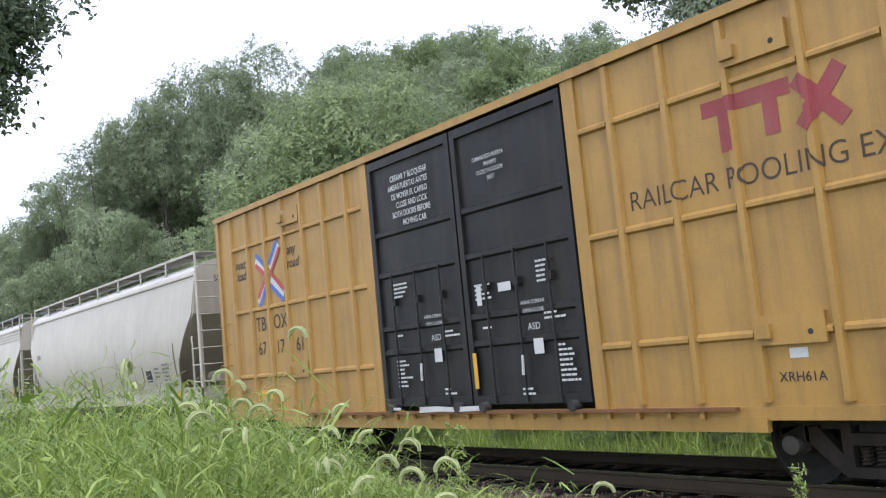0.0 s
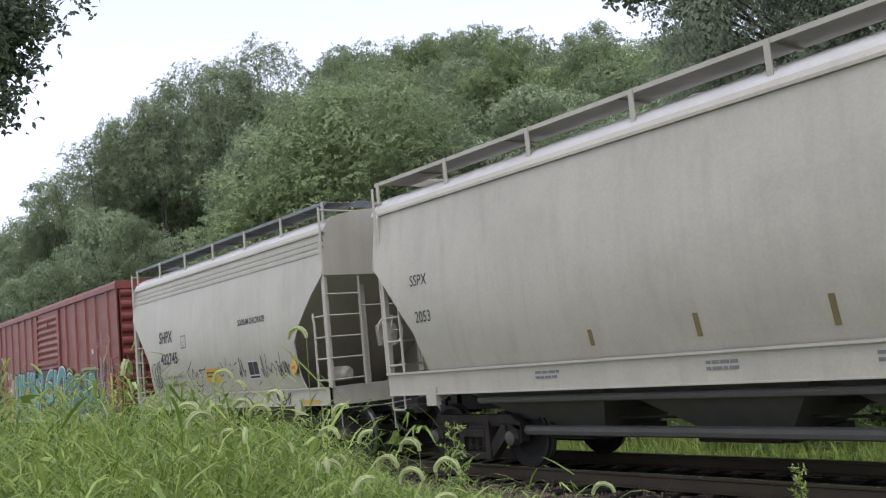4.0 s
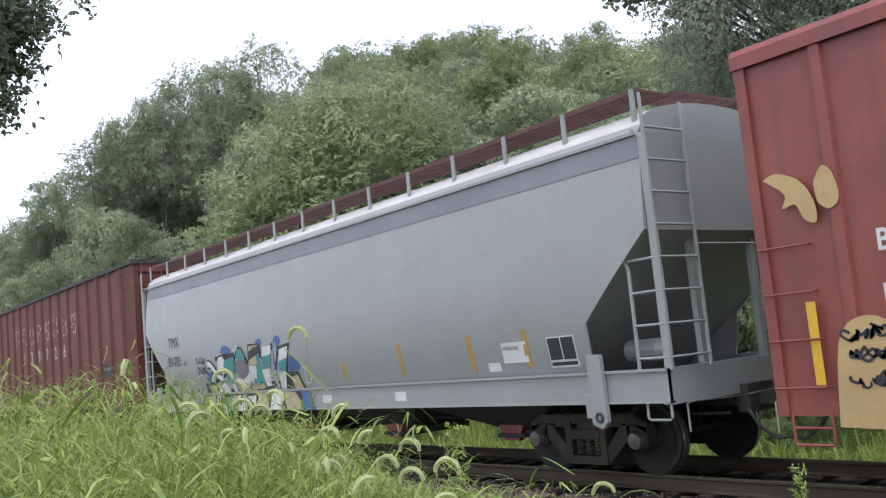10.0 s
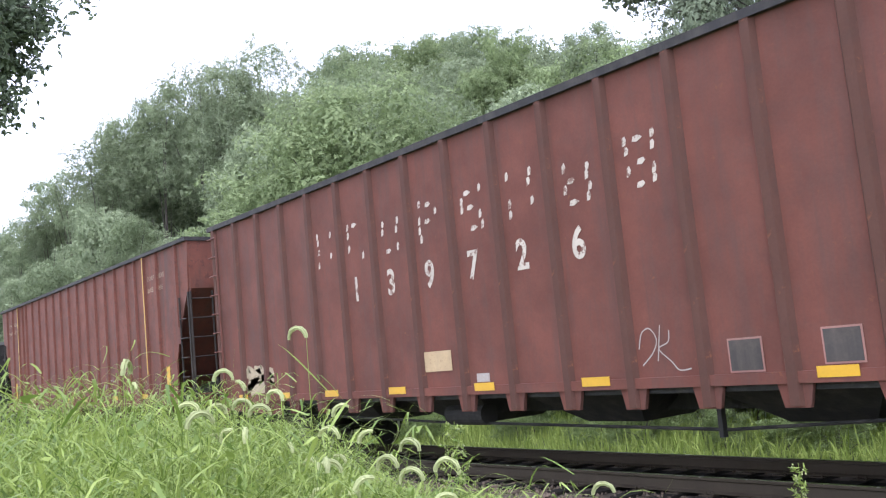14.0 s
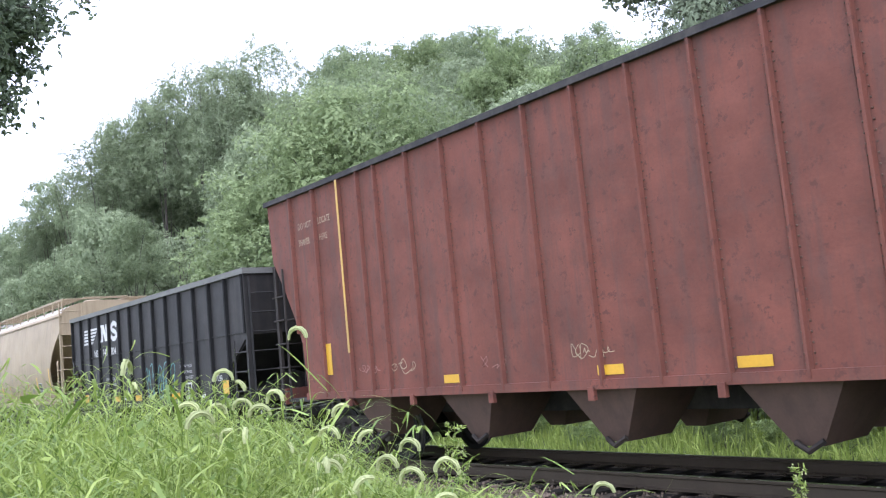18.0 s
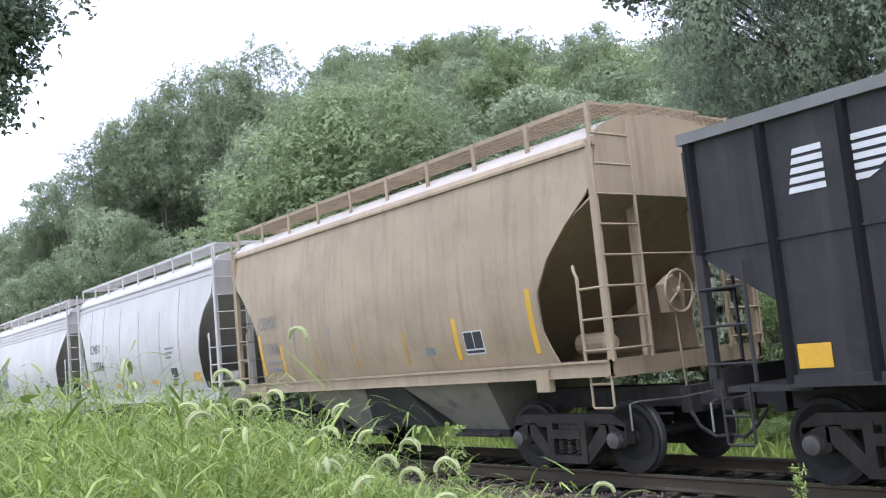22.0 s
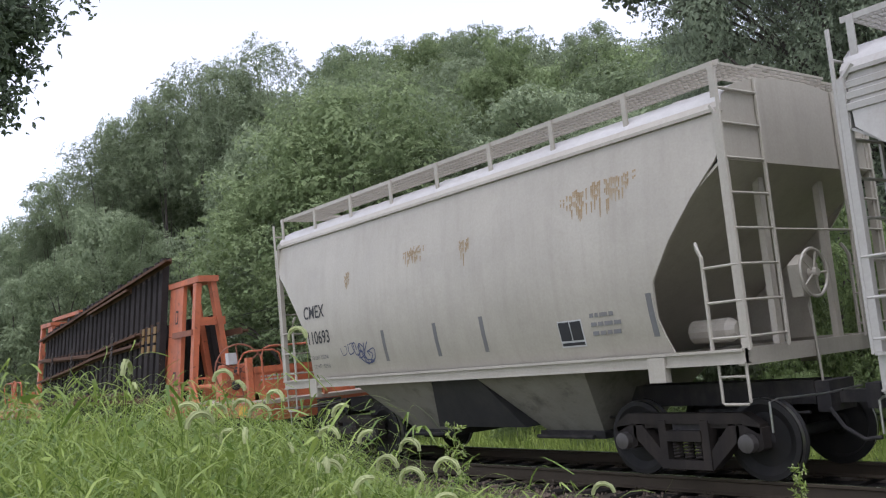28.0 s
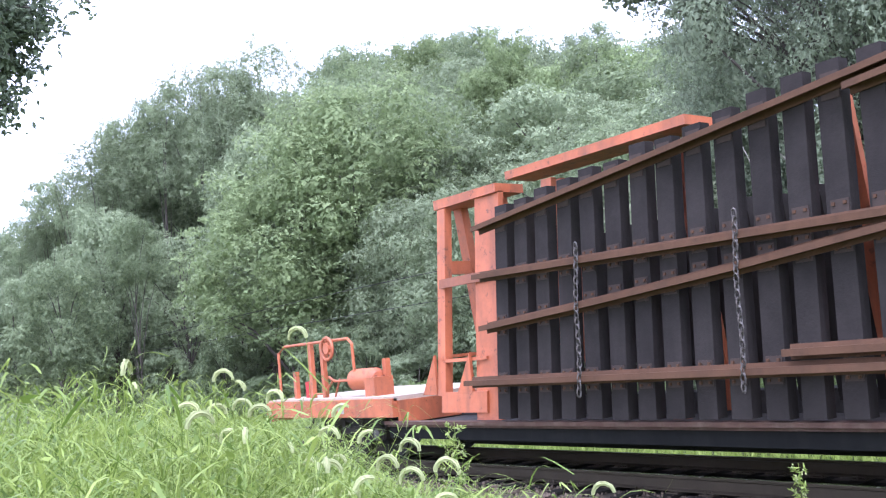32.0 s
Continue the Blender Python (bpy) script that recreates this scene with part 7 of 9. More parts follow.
    letters("HP28R", ob, 4.40, 1.60, 0.18, M_MARKW, sy, 0.9)
    for x, w in ((-5.22, 0.36), (-2.42, 0.42), (-0.75, 0.45), (1.84, 0.5)):
        patch("reflector", ob, x, x + w, 1.26, 1.40 if x > -5 else 1.5, M_SIGNAL, sy, 0.01, "yellow reflective strip")
    patch("yellow_panel", ob, 4.85, 5.2, 1.3, 1.6, M_SIGNAL, sy, 0.01)
    patch("notice", ob, -1.6, -1.4, 1.30, 1.40, M_MARKW, sy, 0.01)
    patch("notice", ob, 3.7, 3.88, 1.26, 1.34, M_MARKW, sy, 0.01)
    q = patch("data_panel", ob, 2.72, 3.10, 1.24, 1.62, M_MARKW, sy, 0.008)
    for a in (2.75, 2.93):
        patch("panel_field", q, a, a + 0.14, 1.28, 1.58, M_COAL, sy, 0.012)
    tag = Geo()
    for line in ([(0.1, 1.98), (0.22, 2.06), (0.3, 1.7), (0.36, 2.04), (0.44, 1.4), (0.3, 1.3), (0.22, 1.6), (0.12, 1.9)], [(0.44, 2.1), (0.62, 2.16), (0.6, 1.8), (0.78, 2.1), (0.9, 2.12), (0.74, 1.72), (0.9, 1.34), (0.7, 1.3), (0.6, 1.56), (0.54, 1.28), (0.46, 1.3)],
                 [(1.1, 2.1), (0.98, 1.9), (0.96, 1.5), (1.08, 1.3), (1.22, 1.34), (1.3, 1.6), (1.26, 2.0), (1.12, 2.1)], [(1.1, 1.9), (1.06, 1.6), (1.14, 1.46), (1.19, 1.7), (1.12, 1.9)],
                 [(1.34, 1.3), (1.36, 1.9), (1.48, 2.14), (1.64, 2.12), (1.6, 1.7), (1.66, 1.36), (1.52, 1.3), (1.5, 1.8), (1.42, 1.36)], [(1.98, 2.1), (1.86, 2.0), (1.8, 1.6), (1.84, 1.4), (1.96, 1.5), (2.08, 1.8), (2.1, 2.06), (2.0, 2.12)]):
        ribbon(tag, smooth_line(line, 4), 0.026, -1.518)
    part("graffiti", tag, M_GTEAL3, ob, "thin teal outline graffiti")
    scrawl(ob, -3.4, 1.3, 0.24, 2, M_CHALK, sy, 2, 0.015)


def length_at(z):
    return float(np.interp(z, [1.17, 2.15, 2.64, 3.15, 3.79, 5.0], [8.46, 8.55, 8.77, 9.06, 9.48, 9.58]))


# ---- the flat car with its A-frame and the track panels leaning on it ----
def lean_y(z, out=0.0):
    return -(1.40 + out) + 0.11 * (z - 0.75)


def lean_at(z, out, side):
    """The near face of the A-frame leans in; its far legs lean back towards the middle of the car."""
    return lean_y(z, out) if side < 0 else -0.55 + 0.11 * (4.0 - z) + out


def leaning_bar(x0, z0, x1, z1, w, t, out=0.0, side=-1):
    """A flat bar in the leaning plane, from (x0, z0) to (x1, z1)."""
    d = math.hypot(x1 - x0, z1 - z0)
    nx, nz = -(z1 - z0) / d * w / 2, (x1 - x0) / d * w / 2
    c = [(x0 - nx, z0 - nz), (x1 - nx, z1 - nz), (x1 + nx, z1 + nz), (x0 + nx, z0 + nz)]
    vs = [(x, lean_at(z, out, side), z) for x, z in c] + [(x, lean_at(z, out + t, side), z) for x, z in c]
    return Geo().add(vs, [(0, 1, 2, 3), (7, 6, 5, 4), (0, 4, 5, 1), (1, 5, 6, 2), (2, 6, 7, 3), (3, 7, 4, 0)])


def flat_car():
    ob, h = car("flat_car", "orange flat car with an A-frame between two end decks", -204.9, -180.8)
    running_gear(ob, h, (-9.6, 9.6), M_DARK, (0.62, 0.95), 0.55)
    for a, b in ((7.5, h), (-h, -7.6)):
        part("end_deck", Geo().box(a, b, -1.5, 1.5, 1.06, 1.13), M_PLANK, ob, "pale worn plank deck")
        for e in (-1, 1):
            part("deck_sill", Geo().box(a, b, min(e * 1.44, e * 1.54), max(e * 1.44, e * 1.54), 0.80, 1.10), M_ORANGE, ob)
        x = h if a > 0 else -h
        part("end_beam", Geo().box(min(x, x - math.copysign(0.15, x)), max(x, x - math.copysign(0.15, x)), -1.45, 1.45, 0.72, 1.06), M_ORANGE, ob)
        part("deck_bulkhead", Geo().box(7.5 if a > 0 else -7.6, 7.56 if a > 0 else -7.54, -1.44, 1.44, 0.7, 1.06), M_ORANGE, ob)
    for e in (-1, 1):
        part("side_sill", Geo().box(-7.9, 7.9, min(e * 1.36, e * 1.52), max(e * 1.36, e * 1.52), 0.68, 0.735).box(-7.9, 7.9, min(e * 1.38, e * 1.46), max(e * 1.38, e * 1.46), 0.64, 0.68), M_RUSTSILL, ob, "rusty low side sill")
        part("sill_web", Geo().box(-7.9, 7.9, min(e * 1.36, e * 1.42), max(e * 1.36, e * 1.42), 0.46, 0.64), M_POST, ob, "black web under the sill")
    # beam depth is set to hide the verge from the camera
    part("center_beam", Geo().box(-7.2, 7.2, -0.42, 0.42, 0.25, 0.60), M_POST, ob, "deep black centre beam")
    part("well_floor", Geo().box(-7.5, 7.5, -1.4, 1.4, 0.60, 0.68), M_DARK, ob)
    for k, plate, wide, post, top in ((1, 6.68, 0.87, 7.93, 8.1), (-1, -5.42, 0.55, -6.49, -6.7)):
        part("frame_plate", leaning_bar(plate, 0.74, plate, 2.78, wide, 0.10, -0.14), M_ORANGE, ob, "scuffed orange steel plate")
        part("frame_plate", leaning_bar(plate, 2.80, plate, 4.02, wide, 0.10, -0.14), M_ORANGE, ob, "scuffed orange steel plate")
        part("frame_post", leaning_bar(post, 1.1, post, 3.98, 0.19, 0.14, -0.14), M_ORANGE, ob)
        for x in (post + k * 0.03, plate + k * 0.15):
            part("frame_leg", leaning_bar(x, 1.1, x, 4.0, 0.2, 0.14, -0.14, 1), M_ORANGE, ob)
            part("leg_foot", Geo().prism([(-0.62, 1.12), (-0.02, 1.12), (-0.28, 1.75), (-0.46, 1.75)], "x", x - 0.05, x + 0.05), M_ORANGE, ob)
        part("frame_beam", Geo().hexa([(plate - k * wide / 2, -1.06, 4.0), (top, -1.02, 4.0), (top, -0.50, 4.0), (plate - k * wide / 2, -0.50, 4.0), (plate - k * wide / 2, -1.06, 4.13), (top, -1.02, 4.15), (top, -0.50, 4.15), (plate - k * wide / 2, -0.50, 4.13)]), M_ORANGE, ob)
        part("frame_rail", leaning_bar(plate, 2.80, post, 2.80, 0.14, 0.05, -0.01), M_RUSTORANGE, ob, "rusty orange cross rail")
        part("frame_rail", leaning_bar(plate, 1.62, post, 1.62, 0.05, 0.06, -0.06), M_ORANGE, ob)
        part("frame_tie", Geo().box(post - 0.06, post + 0.06, -1.1, -0.35, 2.95, 3.15), M_ORANGE, ob)
        part("frame_tie", Geo().box(post - 0.03, post + 0.03, -1.3, -0.2, 1.66, 1.71), M_ORANGE, ob)
        for x in (plate + k * (wide / 2 + 0.05), post + k * 0.12):
            part("gusset", Geo().prism([(x, 1.12), (x + k * 0.36, 1.12), (x, 1.72)], "y", -1.36, -1.31), M_ORANGE, ob)
        part("base_angle", leaning_bar(plate, 1.0, post, 1.0, 0.3, 0.05, -0.05), M_ORANGE, ob)
    for side in (-1, 1):
        for x in (-4.2, -2.1, 0.0, 2.1, 4.2):
            part("frame_post", leaning_bar(x, 0.74, x, 4.0, 0.2, 0.1, -0.2, side), M_ORANGE, ob)
    part("frame_beam", Geo().box(-4.9, -1.7, -1.06, -0.5, 4.12, 4.24), M_ORANGE, ob)
    part("drive_pipe", Geo().tube([(7.3, -1.22, 1.48), (9.1, -1.1, 1.48)], 0.06, 10), M_ORANGE, ob)
    # winch with its great hand wheel on the front deck
    w = part("winch_box", Geo().prism([(9.05, 1.13), (9.45, 1.13), (9.45, 1.72), (9.40, 1.92), (9.30, 1.94), (9.08, 1.70)], "y", -1.18, -0.42), M_ORANGE, ob, "orange winch housing with a large hand wheel")
    g = Geo().ring((9.58, -0.80, 1.79), 0.59, 0.02, "x", 32, 6)
    for k in range(3):
        a = 0.62 + math.pi * k / 3
        g.tube([(9.58, -0.80 - 0.59 * math.cos(a), 1.79 - 0.59 * math.sin(a)), (9.56, -0.80, 1.79), (9.58, -0.80 + 0.59 * math.cos(a), 1.79 + 0.59 * math.sin(a))], 0.015, 5)
    part("hand_wheel", g, M_RUSTORANGE, w, "rusty orange hand wheel")
    part("hub", Geo().lathe([(0.0, 0.09), (0.12, 0.06), (0.12, 0.0)], (9.45, -0.80, 1.79), "x", 12), M_DARK, w)
    part("shaft_boss", Geo().lathe([(0.0, 0.11), (0.03, 0.11), (0.05, 0.06), (0.05, 0.0)], (9.45, -0.86, 1.46), "x", 14), M_DARK, w)
    part("cap", Geo().box(9.30, 9.46, -1.0, -0.78, 1.94, 2.2), M_MARKW, w, "white cap on the housing")
    part("guard_hoop", Geo().tube([(9.6, -0.85, 1.7), (9.6, -0.83, 1.95), (9.6, -0.69, 2.16), (9.6, -0.55, 2.2), (9.6, 0.05, 2.2), (9.6, 0.2, 2.12), (9.6, 0.25, 1.9), (9.6, 0.27, 1.13)], 0.022, 8), M_ORANGE, ob, smooth=True)
    part("hoop_foot", Geo().box(9.55, 9.65, 0.2, 0.36, 1.13, 1.36), M_ORANGE, ob)
    # bulkhead across the deck between two stakes
    part("stake", Geo().box(11.15, 11.27, -1.40, -1.28, 1.06, 2.03).box(11.15, 11.24, -1.28, -1.16, 1.13, 1.30), M_ORANGE, ob)
    part("stake", Geo().box(11.15, 11.27, 1.05, 1.17, 1.06, 2.36), M_ORANGE, ob)
    tb = part("bulkhead", Geo().box(11.18, 11.24, -1.26, 1.04, 1.13, 1.70), M_ORANGE, ob, "orange bulkhead plate across the deck")
    part("top_rail", Geo().box(11.16, 11.26, -1.26, 0.55, 1.70, 1.83), M_ORANGE, tb)
    part("top_rail", Geo().box(11.16, 11.26, 0.60, 1.04, 1.72, 1.86), M_ORANGE, tb)
    part("slot", Geo().box(11.236, 11.246, 0.55, 0.95, 1.60, 1.65), M_DARK, tb)
    words = part("lettering", Geo(), M_CHALK, tb)
    g = Geo()
    for z, row in ((1.60, (0.12, 0.1, 0.16, 0.1, 0.14, 0.12, 0.1)), (1.53, (0.14, 0.1, 0.12, 0.16, 0.1))):
        q = -1.1
        for a in row:
            g.box(11.241, 11.246, q, q + a, z, z + 0.035)
            q += a + 0.03
    words.data = g.mesh("lettering", M_CHALK)
    tagged(words, kind="stuff")
    part("end_rail", Geo().tube([(12.02, -1.20, 1.14), (11.98, -1.30, 1.2), (11.95, -1.38, 1.35), (11.95, -1.40, 2.05), (11.96, -1.34, 2.18), (11.98, -1.22, 2.22), (12.0, 0.0, 2.22), (12.0, 1.2, 2.22)], 0.024, 8), M_ORANGE, ob, smooth=True)
    for y in (0.0, 1.2):
        part("rail_post", Geo().box(11.96, 12.03, y - 0.04, y + 0.04, 1.06, 2.2), M_ORANGE, ob)
    # railing, brake wheel and tank on the rear deck
    part("end_rail", Geo().tube([(-12.04, -1.2, 1.13), (-12.04, -1.2, 2.04), (-11.75, -1.2, 2.16), (-9.35, -1.2, 2.16), (-9.22, -1.2, 2.06), (-9.2, -1.2, 1.5)], 0.028, 7), M_ORANGE, ob)
    for x, z in ((-11.4, 1.65), (-10.75, 2.16), (-10.3, 2.16), (-8.55, 1.75)):
        part("rail_post", Geo().box(x - 0.05, x + 0.05, -1.0 if x > -10 else -1.22, -0.9 if x > -10 else -1.14, 1.13, z), M_ORANGE, ob)
    bw = part("brake_wheel", Geo().ring((-10.0, -1.26, 2.02), 0.2, 0.03, "y", 20, 6).lathe([(-0.04, 0.0), (-0.04, 0.1), (0.03, 0.12), (0.03, 0.0)], (-10.0, -1.25, 2.02), "y", 12), M_ORANGE, ob, "orange hand brake wheel")
    for k in range(8):
        a = 2 * math.pi * k / 8
        part("spoke", Geo().tube([(-10.0, -1.26, 2.02), (-10.0 + 0.2 * math.cos(a), -1.26, 2.02 + 0.2 * math.sin(a))], 0.014, 5), M_ORANGE, bw)
    tank = part("air_tank", Geo().lathe([(-0.42, 0.0), (-0.40, 0.12), (-0.33, 0.19), (0.33, 0.19), (0.40, 0.12), (0.42, 0.0)], (-9.0, -1.1, 1.42), "x", 18), M_ORANGE, ob, "orange ribbed air tank", smooth=True)
    part("tank_saddle", Geo().box(-8.75, -8.45, -1.3, -0.9, 1.13, 1.45), M_ORANGE, tank)
    part("pipe", Geo().tube([(-10.2, -1.15, 1.5), (-9.9, -1.2, 1.42), (-9.3, -1.2, 1.42)], 0.025, 6).tube([(-10.9, -1.2, 1.2), (-10.3, -1.2, 1.2), (-10.0, -1.2, 1.42)], 0.02, 6).tube([(-10.1, -1.1, 1.13), (-9.9, -1.1, 1.45)], 0.02, 6), M_ORANGE, ob)
    part("canister", Geo().lathe([(0, 0.09), (0.3, 0.09), (0.32, 0.0)], (-11.2, -1.0, 1.13), "z", 12), M_GRED, ob, "small red canister")
    sy = lambda z: -1.54
    letters("LD LMT 139200", ob, 7.68, 0.99, 0.09, M_CHALK, sy, 0.95)
    letters("LT WT   80800", ob, 7.72, 0.86, 0.09, M_CHALK, sy, 0.95)
    patch("data_panel", ob, 9.05, 9.45, 0.82, 1.06, M_MARKW, sy, 0.008)
    for a in (9.065, 9.26):
        patch("panel_field", ob, a, a + 0.175, 0.835, 1.045, M_COAL, sy, 0.012)
    patch("yellow_panel", ob, 11.02, 11.42, 0.84, 1.04, M_SIGNAL, sy, 0.008)
    for z, l in ((3.25, 0.34), (1.75, 0.30)):
        part("scuff_mark", leaning_bar(6.76, z - l / 2, 6.76, z + l / 2, 0.16, 0.004, -0.036), M_PANEL, ob, "dark worn scuff in the orange paint")
        part("scuff_core", leaning_bar(6.76, z - l / 2 + 0.05, 6.76, z + l / 2 - 0.05, 0.09, 0.004, -0.032), M_ORANGE, ob)
    patch("notice", ob, -9.3, -9.1, 0.86, 1.0, M_CHALK, sy, 0.008)
    return ob


def track_panel(side):
    """A length of switch track stood on edge against the A-frame: ties upright, rails along them."""
    ob = thing("track_panel", "section of switch track with dark ties leaning on the flat car", "track panel", pose(-192.85, TRACK_Y, 0), "loaded track panels")
    CARS.append((ob, -192.85))
    rnd = random.Random(20 + side)
    n = 27
    for k in range(n):
        x = -4.86 + (10.92 if side < 0 else 12.2) * k / (n - 1)
        top = 3.44 + 0.101 * (x + 5.45) + 0.24 if side < 0 else 3.2
        part("crosstie", leaning_bar(x + rnd.uniform(-0.02, 0.02), 0.76 + rnd.uniform(0, 0.02), x + rnd.uniform(-0.02, 0.02), top + rnd.uniform(-0.05, 0.05), 0.25, 0.17, 0.0, side), M_TIE2, ob)
        for z in (1.26, 2.72 if x < 0.8 else 2.66 + 0.08 * (x - 0.8), 2.03 + 0.085 * (x + 5.1), 3.44 + 0.101 * (x + 5.45)) if side < 0 else (1.26, 2.6):
            if rnd.random() < 0.9:
                part("tie_plate", leaning_bar(x, z - 0.14, x, z + 0.14, 0.19, 0.012, 0.171, side), M_RUSTPLATE, ob)
                for bx in (-0.06, 0.06):
                    for bz in (-0.1, 0.1):
                        if z < 3.2:
                            part("spike_head", leaning_bar(x + bx, z + bz - 0.016, x + bx, z + bz + 0.016, 0.03, 0.02, 0.183, side), M_RUSTRAIL, ob)

    def rail(pts, name="rail"):
        g = Geo()
        prof = [(-0.076, 0.185), (0.076, 0.185), (0.076, 0.20), (0.012, 0.215), (0.009, 0.32), (0.036, 0.335), (0.036, 0.365), (-0.036, 0.365), (-0.036, 0.335), (-0.009, 0.32), (-0.012, 0.215), (-0.076, 0.20)]
        rings = [[(x, lean_at(z + a, b, side), z + a) for a, b in prof] for x, z in pts]
        part(name, g.loft(rings), M_RUSTRAIL, ob, "rusty steel rail")
    if side > 0:
        rail([(-5.0, 2.6), (8.6, 2.74)])
        rail([(-5.0, 1.26), (7.6, 1.26)])
        return
    rail([(-5.3, 3.46), (-2.0, 3.79), (2.7, 4.28), (6.82, 4.69)])
    rail([(-5.3, 2.77), (-2.5, 2.71), (0.7, 2.64), (2.4, 2.80), (4.82, 2.97)])
    rail([(-5.15, 2.03), (-3.0, 2.18), (-0.8, 2.36), (0.9, 2.53), (2.4, 2.62), (4.8, 2.71)])
    rail([(-5.5, 1.29), (0.0, 1.26), (7.0, 1.23)])
    rail([(-0.45, 1.43), (4.2, 1.42)], "guard_rail")
    rail([(0.4, 3.92), (3.9, 4.26)], "guard_rail")
    for x in (4.98, 5.41, 5.84):
        for z in (2.55, 2.80, 3.02):
            part("yellow_tag", leaning_bar(x, z - 0.09, x, z + 0.09, 0.17, 0.02, 0.172, side), M_WORNTAG, ob)
    # chains that bind the panel
    for x in (-3.2, -0.88, 3.05):
        ch = part("binding_chain", Geo().tube([(x, lean_y(3.0, 0.38), 2.95), (x, lean_y(1.05, 0.38), 1.05)], 0.004, 4), M_CHAIN, ob, "hanging steel chain")
        z, j = (2.9 if x < 2 else 3.1), 0
        while z > 1.05:
            y = lean_y(z, 0.39)
            part("chain_link", Geo().ring((0, 0, 0), 0.036, 0.011, "x" if j % 2 else "y", 8, 4), M_CHAIN, ch, at=pose(x + 0.012 * math.sin(z * 5), y, z) @ Matrix.Diagonal((0.8, 1, 1.5, 1)))
            z, j = z - 0.085, j + 1


yellow_boxcar()
red_boxcar()
all_hoppers()
coal_cars()
flat_car()
track_panel(-1)
track_panel(1)

# ---- plants ----
def quad_mesh(name, q, mat):
    """A mesh of loose quads from an array (n, 4, 3)."""
    q = np.asarray(q, np.float32)
    n = len(q)
    me = bpy.data.meshes.new(name)
    me.vertices.add(4 * n)
    me.vertices.foreach_set("co", q.reshape(-1))
    me.loops.add(4 * n)
    me.loops.foreach_set("vertex_index", np.arange(4 * n, dtype=np.int32))
    me.polygons.add(n)
    me.polygons.foreach_set("loop_start", np.arange(0, 4 * n, 4, dtype=np.int32))
    me.polygons.foreach_set("loop_total", np.full(n, 4, np.int32))
    me.materials.append(mat)
    me.update(calc_edges=True)
    return me


def strip_mesh(name, q, mat):
    """Blades as strips: q (n, 2 k, 3), pairs of edge points from root to tip; each blade is one piece."""
    q = np.asarray(q, np.float32)
    n, k = q.shape[0], q.shape[1] // 2
    me = bpy.data.meshes.new(name)
    me.vertices.add(n * 2 * k)
    me.vertices.foreach_set("co", q.reshape(-1))
    one = np.array([(2 * i, 2 * i + 1, 2 * i + 3, 2 * i + 2) for i in range(k - 1)], np.int32)
    loops = (one[None] + 2 * k * np.arange(n, dtype=np.int32)[:, None, None]).reshape(-1)
    me.loops.add(len(loops))
    me.loops.foreach_set("vertex_index", loops)
    f = n * (k - 1)
    me.polygons.add(f)
    me.polygons.foreach_set("loop_start", np.arange(0, 4 * f, 4, dtype=np.int32))
    me.polygons.foreach_set("loop_total", np.full(f, 4, np.int32))
    me.polygons.foreach_set("use_smooth", [True] * f)
    me.materials.append(mat)
    me.update(calc_edges=True)
    return me


def leaf_mesh(name, q, out, mat):
    """Loose leaves q (n, 3 or 4, 3), each wound to face along out (n, 3) and shaded softly in that direction."""
    q, out = np.asarray(q, np.float32), np.asarray(out, np.float32)
    n, k = q.shape[:2]
    away = np.sum(np.cross(q[:, 1] - q[:, 0], q[:, 2] - q[:, 0]) * out, 1) < 0
    q[away] = q[away][:, ::-1]
    me = bpy.data.meshes.new(name)
    me.vertices.add(k * n)
    me.vertices.foreach_set("co", q.reshape(-1))
    me.loops.add(k * n)
    me.loops.foreach_set("vertex_index", np.arange(k * n, dtype=np.int32))
    me.polygons.add(n)
    me.polygons.foreach_set("loop_start", np.arange(0, k * n, k, dtype=np.int32))
    me.polygons.foreach_set("loop_total", np.full(n, k, np.int32))
    me.polygons.foreach_set("use_smooth", [True] * n)
    me.materials.append(mat)
    me.update(calc_edges=True)
    me.normals_split_custom_set(np.repeat(unit(out), k, 0).tolist())
    return me


def unit(v):
    return v / np.maximum(1e-6, np.linalg.norm(v, axis=-1, keepdims=True))


def leaves(rng, p, nrm, size, slim=0.48, droop=0.08, per=3):
    """Pointed leaves, a few at each point p, that face about along nrm."""
    out = []
    n = len(p)
    for k in range(per):
        d = rng.normal(size=(n, 3))
        d = unit(d - 0.8 * np.sum(d * nrm, 1, keepdims=True) * nrm - np.array((0, 0, droop)))
        side = unit(np.cross(d, nrm + 0.4 * rng.normal(size=(n, 3))))
        s = (size * rng.uniform(0.6, 1.3, n))[:, None]
        mid = p + d * s * 0.45
        lift = nrm * s * 0.08
        out.append(np.stack([p, mid + side * s * slim - lift, p + d * s, mid - side * s * slim - lift], 1))
    return np.concatenate(out)


def lumps_of(rng, count, top, wide, low):
    """Centres and radii of the rounded masses that make up a crown: many small ones on a dome, a few within."""
    c = []
    mid = low + (top - low) * 0.42
    for i in range(count):
        k = (i + rng.uniform(0.2, 0.8)) / count
        e = math.asin(-0.75 + 1.75 * k)
        a = 2.4 * i + rng.uniform(-0.5, 0.5)
        rad = wide * rng.uniform(0.2, 0.38)
        q = rng.uniform(0.5, 1.08) * (wide - 0.6 * rad) * math.cos(e) ** 0.65
        up = (top - mid) if e > 0 else (mid - low)
        z = min(mid + up * math.sin(e) * rng.uniform(0.75, 1.0), top - 0.7 * rad)
        c.append((q * math.cos(a), q * math.sin(a), z, rad))
    return np.array(c)


